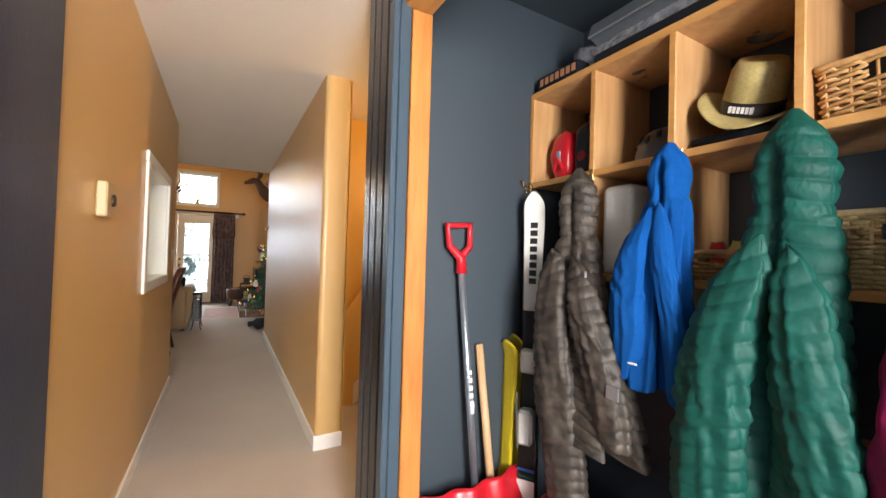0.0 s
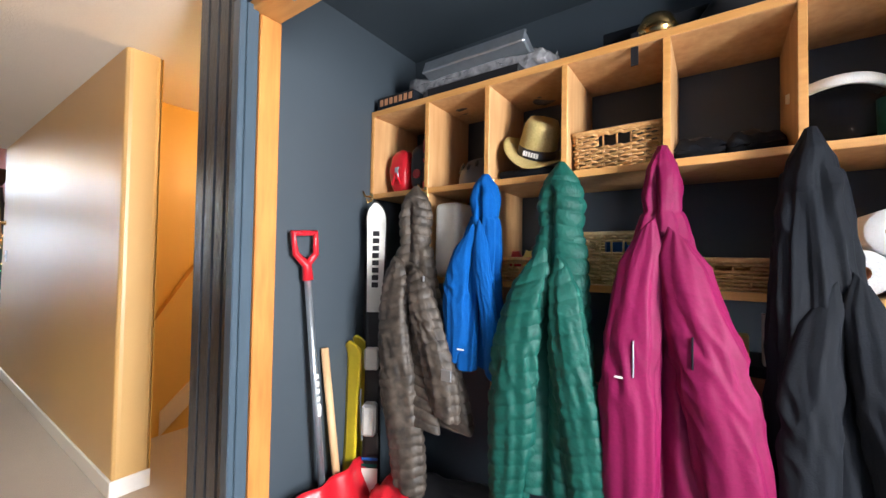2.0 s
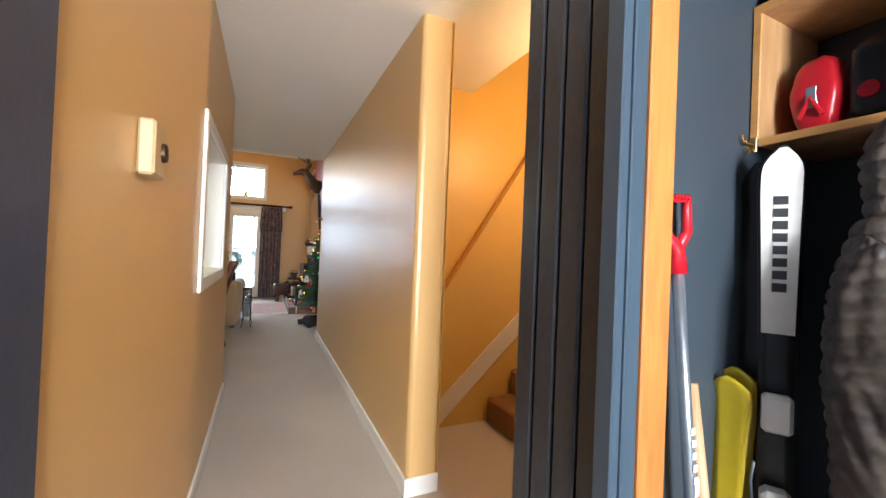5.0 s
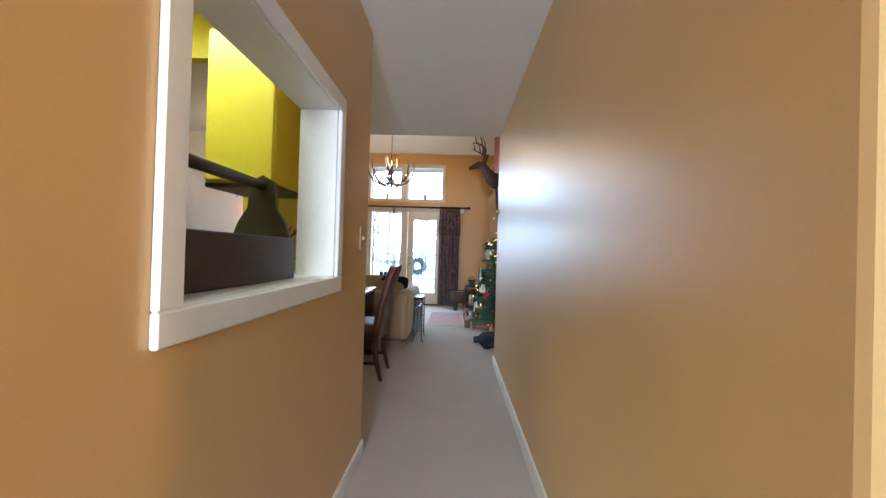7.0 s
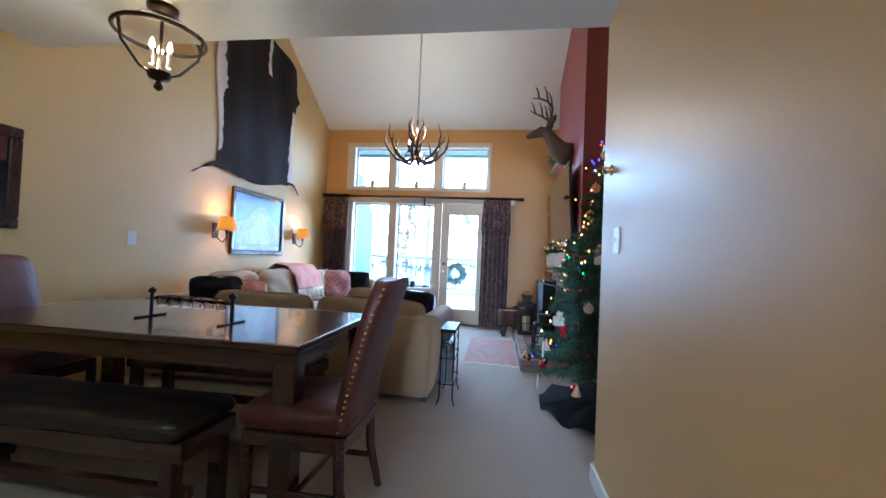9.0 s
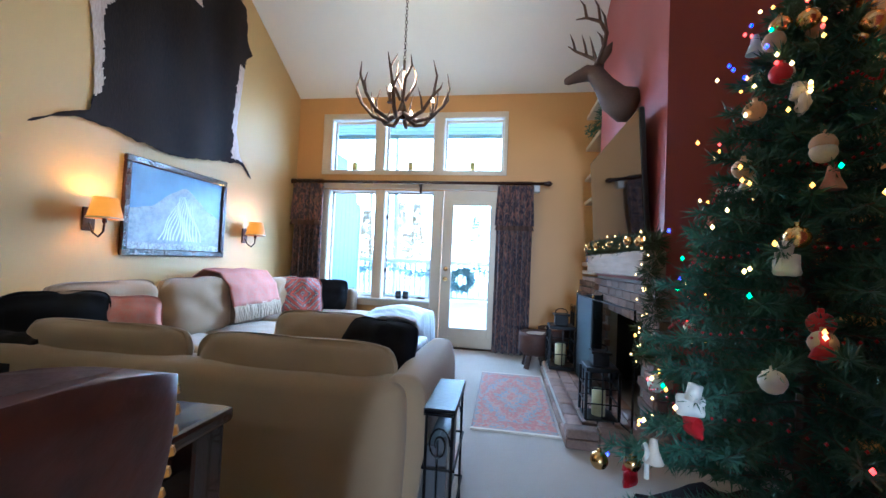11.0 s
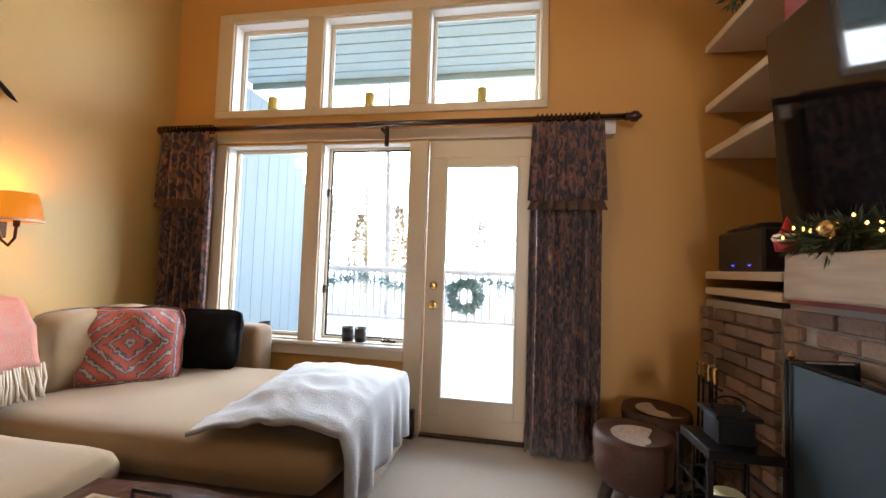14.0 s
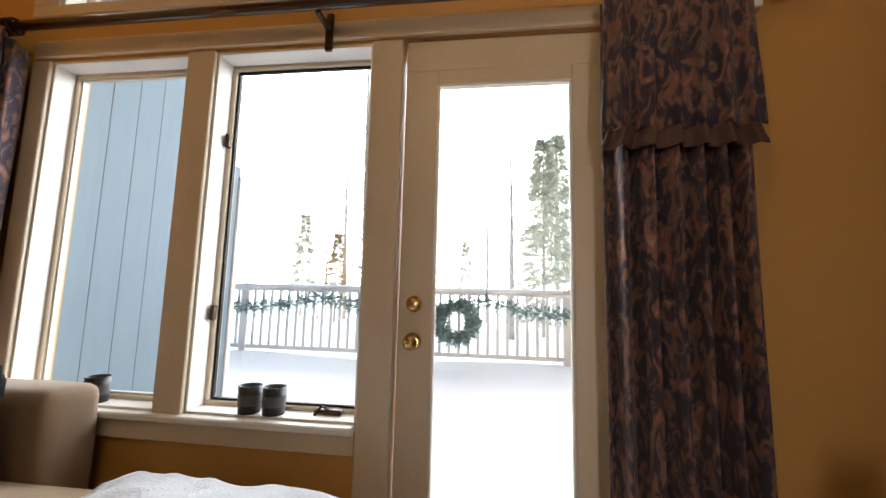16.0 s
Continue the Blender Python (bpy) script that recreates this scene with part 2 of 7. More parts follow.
    "mirror": mat("dark_mirror", (0.25, 0.25, 0.27), 0.05, 1.0, bump=0),
}
for tint, col in {"fairyred": (1, 0.02, 0.015), "fairyblue": (0.02, 0.03, 1), "fairygreen": (0.0, 0.8, 0.14), "fairyamber": (1, 0.36, 0.02)}.items():
    M[tint] = glow(tint, col, 2.6)


# ---- shapes ----
def thing(name, at, label, category, group="", kind="", rz=0.0):
    ob = new(name)
    ob.matrix_basis = pose(*at, 0, 0, rz)
    return tagged(ob, label, category, group, kind)


def mesh_of(name, bm, material, smooth=False):
    me = bpy.data.meshes.new(name)
    bm.normal_update()
    if smooth:
        for f in bm.faces:
            f.smooth = True
    bm.to_mesh(me)
    bm.free()
    for m in material if isinstance(material, (list, tuple)) else [material]:
        me.materials.append(m)
    return me


def part(name, bm, material, parent, label="", smooth=False):
    ob = new(name, mesh_of(name, bm, material, smooth))
    ob.parent = parent
    return tagged(ob, label)


def single(name, bm, material, label, category, group="", kind="", at=(0, 0, 0), rz=0.0, smooth=False):
    """A thing that is one mesh."""
    ob = new(name, mesh_of(name, bm, material, smooth))
    ob.matrix_basis = pose(*at, 0, 0, rz)
    return tagged(ob, label, category, group, kind)


def box(x0, x1, y0, y1, z0, z1, bevel=0.0, bm=None, seg=1):
    bm = bm or bmesh.new()
    made = bmesh.ops.create_cube(bm, size=1.0, matrix=Matrix.Translation(((x0 + x1) / 2, (y0 + y1) / 2, (z0 + z1) / 2)) @ Matrix.Diagonal((abs(x1 - x0), abs(y1 - y0), abs(z1 - z0), 1)))
    if bevel:
        edges = list({e for v in made["verts"] for e in v.link_edges})
        bmesh.ops.bevel(bm, geom=edges, offset=min(bevel, 0.49 * min(abs(x1 - x0), abs(y1 - y0), abs(z1 - z0))), segments=seg, affect="EDGES", profile=0.5)
    return bm


def boxes(*rows, bevel=0.0):
    bm = bmesh.new()
    for r in rows:
        box(*r, bevel=bevel, bm=bm)
    return bm


def turned(bm, m):
    bmesh.ops.transform(bm, matrix=m, verts=bm.verts)
    return bm


def tube(points, radius, sides=8, bm=None, cap=True):
    """A tube along points; radius is a number or one for each point."""
    bm = bm or bmesh.new()
    pts = [Vector(p) for p in points]
    rad = radius if isinstance(radius, (list, tuple)) else [radius] * len(pts)
    rad = [float(r) for r in rad]
    rings, side = [], None
    for i, p in enumerate(pts):
        d = (pts[min(i + 1, len(pts) - 1)] - pts[max(i - 1, 0)]).normalized()
        side = d.orthogonal().normalized() if side is None else (side - d * side.dot(d)).normalized()
        up = d.cross(side)
        rings.append([bm.verts.new(p + rad[i] * (math.cos(a) * side + math.sin(a) * up)) for a in [2 * math.pi * k / sides for k in range(sides)]])
    for a, b in zip(rings, rings[1:]):
        for k in range(sides):
            bm.faces.new((a[k], a[(k + 1) % sides], b[(k + 1) % sides], b[k]))
    if cap:
        bm.faces.new(rings[0][::-1]), bm.faces.new(rings[-1])
    return bm


def lathe(profile, sides=24, bm=None, at=(0, 0, 0)):
    """Turned round z: profile of (radius, height)."""
    bm = bm or bmesh.new()
    rings = [[bm.verts.new((at[0] + max(r, 1e-4) * math.cos(2 * math.pi * k / sides), at[1] + max(r, 1e-4) * math.sin(2 * math.pi * k / sides), at[2] + z)) for k in range(sides)] for r, z in profile]
    for a, b in zip(rings, rings[1:]):
        for k in range(sides):
            bm.faces.new((a[k], a[(k + 1) % sides], b[(k + 1) % sides], b[k]))
    return bm


def grid(nx, ny, fn, bm=None, thick=0.0):
    """A sheet of nx by ny cells at fn(u, v), 0 to 1, with a thickness."""
    bm = bm or bmesh.new()
    vs = [[bm.verts.new(fn(i / nx, j / ny)) for j in range(ny + 1)] for i in range(nx + 1)]
    fs = [bm.faces.new((vs[i][j], vs[i + 1][j], vs[i + 1][j + 1], vs[i][j + 1])) for i in range(nx) for j in range(ny)]
    if thick:
        bm.normal_update()
        bmesh.ops.solidify(bm, geom=fs, thickness=thick)
    return bm


def cushion(w, d, h, seed=0, puff=1.0, n=14, sag=0.01):
    """A soft cushion, flat side down, centred on its base."""
    bm = bmesh.new()
    bmesh.ops.create_cube(bm, size=2.0)
    bmesh.ops.subdivide_edges(bm, edges=bm.edges[:], cuts=n, use_grid_fill=True)
    for v in bm.verts:
        x, y, z = v.co
        edge = max(0.0, (1 - abs(x) ** 2.8) * (1 - abs(y) ** 2.8))
        rx, ry = 1 - 0.05 * abs(z) ** 2, 1 - 0.05 * abs(z) ** 2
        k = (0.16 + 0.84 * edge ** 0.45) if abs(z) > 0.01 else 1
        k = k * puff + (1 - puff)
        wob = noise.noise((x * 2 + seed * 7, y * 2, z * 2)) * sag
        pinch = 1 - 0.05 * puff * (1 - abs(x * y)) * (abs(x) ** 6 + abs(y) ** 6)
        round_x, round_y = 1 - 0.13 * puff * abs(y) ** 5, 1 - 0.13 * puff * abs(x) ** 5
        v.co = (x * w / 2 * rx * pinch * round_x, y * d / 2 * ry * pinch * round_y, (z * k * 0.5 + 0.5) * h + wob)
    return bm


def frame_bm(y0, y1, z0, z1, w, x0, x1, bevel=0.004):
    """A picture-frame shape in the plane of y and z."""
    return boxes((x0, x1, y0, y1, z0, z0 + w), (x0, x1, y0, y1, z1 - w, z1), (x0, x1, y0, y0 + w, z0 + w, z1 - w), (x0, x1, y1 - w, y1, z0 + w, z1 - w), bevel=bevel)


def frame_xz(x0, x1, z0, z1, w, y0, y1, bevel=0.004):
    return boxes((x0, x1, y0, y1, z0, z0 + w), (x0, x1, y0, y1, z1 - w, z1), (x0, x0 + w, y0, y1, z0 + w, z1 - w), (x1 - w, x1, y0, y1, z0 + w, z1 - w), bevel=bevel)


def prism(points, shift, bm=None):
    """A flat outline given thickness along shift."""
    bm = bm or bmesh.new()
    a = [bm.verts.new(p) for p in points]
    b = [bm.verts.new(Vector(p) + Vector(shift)) for p in points]
    n = len(a)
    bm.faces.new(a), bm.faces.new(b[::-1])
    for i in range(n):
        bm.faces.new((a[i], b[i], b[(i + 1) % n], a[(i + 1) % n]))
    bmesh.ops.recalc_face_normals(bm, faces=bm.faces)
    return bm


def structure(name, bm, material, label, category, smooth=False):
    return single(name, bm, material, label, category, kind="structure", smooth=smooth)


def patterned(name, stops, scale, rough=0.95, kind="VORONOI", stretch=(1, 1, 1), bump=0.4):
    """A cloth with several colours from a cell or wave pattern."""
    m = mat(name, (0.5, 0.5, 0.5), rough, grain=260, bump=bump, sheen=0.15)
    n, l = m.node_tree.nodes, m.node_tree.links
    co, mp = n.new("ShaderNodeTexCoord"), n.new("ShaderNodeMapping")
    mp.inputs["Scale"].default_value = stretch
    l.new(co.outputs["Object"], mp.inputs["Vector"])
    tx = n.new("ShaderNodeTexNoise")
    tx.inputs["Scale"].default_value, tx.inputs["Detail"].default_value, tx.inputs["Distortion"].default_value = scale, 3, 1.5
    l.new(mp.outputs[0], tx.inputs["Vector"])
    ramp = n.new("ShaderNodeValToRGB")
    while len(ramp.color_ramp.elements) < len(stops):
        ramp.color_ramp.elements.new(0.5)
    for e, (p, c) in zip(ramp.color_ramp.elements, stops):
        e.position, e.color = p, (*c, 1)
    l.new(tx.outputs["Fac"], ramp.inputs[0])
    l.new(ramp.outputs[0], n["Principled BSDF"].inputs["Base Color"])
    return m, ramp, n, l, mp


def medallion(name, half_w, half_h, stops, rings, wander=0.9, rough=0.95):
    """A woven pattern of nested lozenges with a border, centred on the object's origin."""
    m, ramp, n, l, mp = patterned(name, stops, 9)
    sep = n.new("ShaderNodeSeparateXYZ")
    l.new(mp.outputs[0], sep.inputs[0])
    def math_node(op, a, b):
        q = n.new("ShaderNodeMath")
        q.operation = op
        for i, v in enumerate((a, b)):
            if isinstance(v, (int, float)):
                q.inputs[i].default_value = v
            elif v is not None:
                l.new(v, q.inputs[i])
        return q.outputs[0]
    ax = math_node("DIVIDE", math_node("ABSOLUTE", sep.outputs[0], None), half_w)
    ay = math_node("DIVIDE", math_node("ABSOLUTE", sep.outputs[1], None), half_h)
    loz = math_node("ADD", ax, ay)
    edge = math_node("MAXIMUM", ax, ay)
    inner = math_node("LESS_THAN", edge, 0.76)
    noisy = n.new("ShaderNodeTexNoise")
    noisy.inputs["Scale"].default_value = 38
    l.new(mp.outputs[0], noisy.inputs["Vector"])
    wob = math_node("MULTIPLY", noisy.outputs["Fac"], wander)
    a = math_node("FRACT", math_node("ADD", math_node("MULTIPLY", loz, rings), wob), None)
    b = math_node("FRACT", math_node("ADD", math_node("MULTIPLY", edge, rings * 2.2), wob), None)
    mixed = math_node("ADD", math_node("MULTIPLY", a, inner), math_node("MULTIPLY", b, math_node("SUBTRACT", 1.0, inner)))
    l.new(mixed, ramp.inputs[0])
    return m


M["screenmesh"] = mat("fire_mesh", (0.019, 0.032, 0.040), 0.5, 0.3, grain=300, bump=0.3)
M["rug"] = medallion("faded_rug_pile", 0.30, 0.71, [(0.0, (0.38, 0.10, 0.08)), (0.25, (0.44, 0.17, 0.12)), (0.45, (0.36, 0.26, 0.21)), (0.62, (0.14, 0.19, 0.24)), (0.8, (0.36, 0.21, 0.15)), (1.0, (0.36, 0.09, 0.07))], 1.7, 2.0)
M["kilim"] = medallion("kilim_weave", 0.26, 0.25, [(0.0, (0.50, 0.10, 0.08)), (0.35, (0.45, 0.12, 0.09)), (0.5, (0.06, 0.08, 0.14)), (0.7, (0.50, 0.40, 0.34)), (0.85, (0.07, 0.09, 0.15)), (1.0, (0.48, 0.12, 0.09))], 3.4)
M["curtaincloth"] = patterned("dark_floral_cloth", [(0.30, (0.024, 0.022, 0.042)), (0.47, (0.055, 0.036, 0.050)), (0.56, (0.19, 0.115, 0.085)), (0.65, (0.28, 0.10, 0.08)), (0.74, (0.30, 0.23, 0.17))], 22, 0.85, stretch=(1, 1, 0.55))[0]
M["candle"] = mat("cream_wax", (0.62, 0.56, 0.32), 0.4, bump=0.02)
M["candleyellow"] = mat("yellow_wax", (0.62, 0.50, 0.12), 0.4, bump=0.02)
M["skyprint"] = mat("printed_sky", (0.16, 0.30, 0.55), 0.25, var=0.2, stain=4, grain=10, bump=0)
M["snowprint"] = mat("printed_slopes", (0.42, 0.46, 0.52), 0.25, second=(0.16, 0.19, 0.24), stain=9, grain=40, bump=0)
M["runprint"] = mat("printed_ski_runs", (0.68, 0.72, 0.78), 0.25, bump=0)
M["villageprint"] = mat("printed_village", (0.55, 0.58, 0.62), 0.25, second=(0.14, 0.14, 0.16), grain=60, stain=30, bump=0)
M["frost2"] = glass("clear_cup_glass", (0.95, 0.97, 1.0), 0.02)
M["fringebrown"] = mat("brown_bullion_fringe", (0.13, 0.075, 0.055), 0.95, grain=300, bump=0.8, stretch=(4, 1, 0.3))
M["tanplastic"] = mat("tan_plastic", (0.46, 0.34, 0.18), 0.4, var=0.06, bump=0.03)
M["darkleather"] = mat("near_black_leather", (0.016, 0.010, 0.010), 0.4, grain=40, stain=6, bump=0.3)

# ---- the large structure ----
XL, XR, WL, WW, HALL = -0.298, 0.664, -2.984, 10.921, 2.44
structure("floor", box(-3.2, 3.3, -2.1, 11.02, -0.12, 0.0), M["carpet"], "worn beige carpet laid through hall, dining and living rooms", "floor")
structure("wall_hall_west", boxes((XL - 0.13, XL, 1.508, 2.93, 0, HALL), (XL - 0.13, XL, 3.87, 4.48, 0, HALL), (XL - 0.13, XL, 2.93, 3.87, 0, 1.06), (XL - 0.13, XL, 2.93, 3.87, 1.78, HALL)), M["ochre"], "ochre painted hall wall with a serving hatch", "wall")
structure("wall_hall_east", box(XR, XR + 0.17, 2.652, 6.427, -0.06, HALL + 0.06, 0.03, seg=3), M["ochre"], "satin ochre painted hall wall", "wall")
structure("wall_entry_west", box(XL - 0.13, XL + 0.012, -2.0, 1.503, 0, HALL), M["navydoor"], "dark navy painted entry wall", "wall")
# entrance end, with a glazed opening to the outside
structure("wall_entry_south", boxes((-0.43, -0.42, -2.12, -2.0, 0, HALL), (-0.42, 1.2, -2.12, -2.0, 0, 0.68), (-0.42, 1.2, -2.12, -2.0, 2.22, HALL), (1.2, 2.05, -2.12, -2.0, 0, 2.6)), M["slate"], "slate blue wall round the entrance window", "wall")
structure("wall_west", boxes((WL - 0.14, WL, 0.9, 11.0, 0, 6.4)), M["gold"], "tall golden yellow living room wall", "wall")
structure("wall_kitchen_south", box(WL, XL - 0.13, 0.8, 0.9, 0, HALL), M["peach"], "peach kitchen end wall", "wall")

# window wall: low openings, door opening and the three transom lights
W0, W1 = WW, WW + 0.16
bm = bmesh.new()
for r in [(WL, -2.47, W0, W1, 0, 3.9), (-2.47, -0.98, W0, W1, 0, 0.60), (-2.47, -1.79, W0, W1, 2.075, 2.345), (-1.79, -1.665, W0, W1, 0.60, 2.345), (-1.665, -0.98, W0, W1, 2.075, 2.345),
          (-0.98, -0.853, W0, W1, 0, 2.345), (-0.853, -0.075, W0, W1, 2.09, 2.345), (-0.075, 1.75, W0, W1, 0, 3.9),
          (-2.47, -0.075, W0, W1, 3.065, 3.9), (-2.47, -2.53 + 0.06, W0, W1, 2.345, 3.065), (-1.83, -1.70, W0, W1, 2.345, 3.065), (-1.005, -0.875, W0, W1, 2.345, 3.065)]:
    if abs(r[1] - r[0]) > 0.001:
        box(*r, bm=bm)
structure("wall_north", bm, M["amberochre"], "ochre painted window wall with a glazed door", "wall")
structure("wall_stair_end", boxes((XR + 0.17, 2.9, 6.30, 6.427, 0, HALL)), M["red"], "dark red wall behind the tree", "wall")
structure("wall_east", boxes((1.75, 1.9, 6.427, 11.08, 0, 6.4)), M["amberochre"], "ochre painted wall behind the chimney", "wall")

# ceilings
SL = math.tan(radians(29.5))
structure("ceiling_hall", boxes((-3.12, 0.664 + 0.17, 1.0, 6.427, HALL, HALL + 0.2), (0.834, 2.95, 5.0, 6.427, HALL, HALL + 0.2), (-0.43, 0.664, -2.1, 1.0, HALL, HALL + 0.2), (0.834, 1.35, 1.62, 2.66, HALL, HALL + 0.1), (0.834, 1.35, 2.66, 3.4, HALL, HALL + 0.1)), M["ceil"], "flat white stippled ceiling", "ceiling")
y0, z0, y1, z1 = 6.2, 3.374 + SL * (WW - 6.2), 11.1, 3.374 - SL * 0.18
bm = prism([(-3.13, y0, z0), (1.95, y0, z0), (1.95, y1, z1), (-3.13, y1, z1)], (0, 0, 0.15))
structure("ceiling_living", bm, M["ceil"], "sloping white stippled living room ceiling", "ceiling")
structure("wall_loft", box(-3.12, 1.9, 6.25, 6.424, HALL + 0.2, 6.4), M["ceil"], "white wall above the dining room edge", "wall")

# stair well behind the hall wall
structure("wall_stair_lower", turned(boxes((0.84, 2.9, 3.40, 3.50, 0, 3.9)), Matrix.Identity(4)), M["stairwall"], "amber painted stair wall", "wall")
structure("wall_stair_side", boxes((0.834, 0.838, 2.66, 3.4, 0, HALL), (2.9, 3.0, 1.6, 3.5, 0, 3.9), (0.70, 2.9, 3.5, 3.6, HALL + 0.2, 3.9), (0.86, 2.9, 1.62, 1.76, 2.55, 3.9)), M["stairwall"], "amber painted stair well walls", "wall")
structure("ceiling_stair", box(0.7, 3.0, 1.6, 3.6, 3.9, 4.0), M["ceil"], "white ceiling over the stairs", "ceiling")
stairs = tagged(new("staircase"), "brown carpeted stairs beside the hall", "stairs", kind="structure")
for i in range(8):
    part("step", box(1.50 + 0.2 * i, 2.9, 1.80, 3.28, 0.185 * i + 0.001, 0.185 * (i + 1), 0.015), M["browncarpet"], stairs)
bm = prism([(1.10 + a, 3.285, z) for a, z in [(0, 0.0), (1.5, 1.39), (1.5, 1.56), (0, 0.17)]], (0, 0.014, 0))
part("stringer", bm, M["cream"], stairs, "cream painted stringer board")
bm = prism([(x, 3.30, z) for x, z in [(0.84, 0.50), (2.6, 3.2), (2.6, 0.0), (0.84, 0.0)]], (0, 0.07, 0))
part("knee_wall", bm, M["stairwall"], stairs, "amber painted sloping knee wall")

# baseboards
structure("baseboard_hall_east", boxes((XR - 0.014, XR, 2.64, 6.43, 0, 0.095), (XR - 0.014, XR + 0.17, 2.638, 2.652, 0, 0.095), (XR, XR + 0.17, 6.427, 6.441, 0, 0.095), bevel=0.004), M["white"], "white painted baseboard", "baseboard")
structure("baseboard_hall_west", boxes((XL, XL + 0.014, 1.52, 4.49, 0, 0.085), bevel=0.004), M["white"], "white painted baseboard", "baseboard")

# closet shell
structure("wall_closet_back", box(1.86, 2.02, -2.0, 1.72, 0, 2.6), M["slate"], "slate blue painted closet back wall", "wall")
structure("wall_closet_end", box(0.70, 1.86, 1.60, 1.72, 0, 2.6), M["slate"], "slate blue painted closet end wall", "wall")
# second box: unseen return, added to keep entrance light off the closet's right
structure("wall_closet_front", boxes((0.70, 0.82, -1.15, 1.60, 2.27, 2.6), (0.70, 0.82, -2.0, -1.15, 0, 2.6)), M["slate"], "slate blue wall above the closet opening, with an added shading return", "wall")
structure("ceiling_closet", box(0.664, 2.05, -2.1, 1.72, 2.56, 2.68), M["slate"], "slate blue closet ceiling", "ceiling")
structure("floor_closet", box(0.80, 1.86, -2.0, 1.60, 0.001, 0.012), M["blackplastic"], "black rubber closet mat", "floor")
pan = tagged(new("closet_panelling"), "glossy black grooved boards beside the closet", "wall panel", kind="structure")
for a in [1.432, 1.514, 1.596, 1.678]:
    part("board", box(0.655, 0.70, a + 0.004, a + 0.078, 0, 2.44, 0.006), M["blackgloss"], pan)
part("backing", box(0.672, 0.699, 1.432, 1.758, 0, 2.44), M["blackgloss"], pan)
part("return_board", box(0.70, 0.86, 1.722, 1.76, 0, 2.55, 0.004), M["blackgloss"], pan)
trim = tagged(new("closet_trim"), "varnished pine closet jamb with blue painted casing", "door frame", kind="structure")
part("casing", boxes((0.630, 0.655, 1.388, 1.436, 0, 2.214), (0.630, 0.668, -1.9, 1.436, 2.215, 2.30), bevel=0.004), M["bluetrim"], trim, "dark blue painted casing")
part("casing_bead", boxes((0.655, 0.697, 1.383, 1.431, 0, 2.21), bevel=0.003), M["bluetrim"], trim, "dark blue painted bead")
part("jamb", boxes((0.702, 0.785, 1.379, 1.60, 0, 2.19), bevel=0.004), M["pine"], trim, "varnished pine jamb")
part("lintel", box(0.674, 0.785, -1.9, 1.60, 2.192, 2.268, 0.004), M["plyedge"], trim, "varnished pine lintel")
part("strike_plate", box(0.70, 0.73, 1.15, 1.22, 2.188, 2.192, 0.001), M["steel"], trim, "steel track plate")

# ---- windows and glazed door ----
def window(name, x0, x1, z0, z1, label, hinged=False):
    w = tagged(new(name), label, "window", kind="structure")
    part("window_frame", frame_xz(x0, x1, z0, z1, 0.028, W0 + 0.085, W0 + 0.135), M["cream"], w)
    part("lining", frame_xz(x0 - 0.001, x1 + 0.001, z0 - 0.001, z1 + 0.001, 0.012, W0 - 0.004, W0 + 0.085, 0.002), M["white"], w)
    p = part("pane", box(x0 + 0.026, x1 - 0.026, W0 + 0.106, W0 + 0.111, z0 + 0.026, z1 - 0.026), M["glass"], w)
    p.visible_shadow = False
    part("glazing_bead", frame_xz(x0 + 0.028, x1 - 0.028, z0 + 0.028, z1 - 0.028, 0.009, W0 + 0.098, W0 + 0.118, 0.002), M["iron"] if hinged else M["white"], w)
    if hinged:
        for z in (z0 + 0.38, z1 - 0.36):
            part("hinge", box(x0 + 0.016, x0 + 0.034, W0 + 0.06, W0 + 0.088, z - 0.03, z + 0.03, 0.004), M["bronze"], w)
        crank = part("crank", box(x1 - 0.19, x1 - 0.08, W0 + 0.05, W0 + 0.082, z0 + 0.012, z0 + 0.03, 0.006), M["bronze"], w, "bronze window crank")
        part("crank_handle", tube([(x1 - 0.13, W0 + 0.055, z0 + 0.03), (x1 - 0.15, W0 + 0.03, z0 + 0.05), (x1 - 0.17, W0 + 0.012, z0 + 0.02)], 0.006), M["bronze"], crank)
    return w


window("window_1", -2.47, -1.79, 0.60, 2.075, "tall casement window with a cream frame")
window("window_2", -1.665, -0.98, 0.60, 2.075, "tall casement window with bronze crank", True)
window("window_3", -2.47, -1.83, 2.345, 3.065, "fixed transom window")
window("window_4", -1.70, -1.005, 2.345, 3.065, "fixed transom window")
window("window_5", -0.875, -0.075, 2.345, 3.065, "fixed transom window")
tr = tagged(new("window_trim"), "cream painted flat window casing", "trim", kind="structure")
F0, F1 = W0 - 0.022, W0 - 0.001
for r in [(-2.60, -0.03, 3.065, 3.137), (-2.60, -0.03, 2.29, 2.345), (-2.60, -2.47, 2.345, 3.065), (-1.83, -1.70, 2.345, 3.065), (-1.005, -0.875, 2.345, 3.065), (-0.075, -0.03, 2.345, 3.065),
          (-2.56, -2.47, 0.60, 2.075), (-1.79, -1.665, 0.60, 2.075), (-0.98, -0.853, 0.0, 2.075), (-2.56, -0.03, 2.09, 2.17), (-0.075, -0.03, 0, 2.09)]:
    part("casing", box(r[0], r[1], F0, F1, r[2], r[3], 0.004), M["cream"], tr)
part("window_sill", box(-2.58, -0.981, W0 - 0.05, F1, 0.575, 0.602, 0.006), M["white"], tr, "white painted sill")
part("apron", box(-2.56, -0.981, F0, F1, 0.50, 0.574, 0.004), M["cream"], tr)

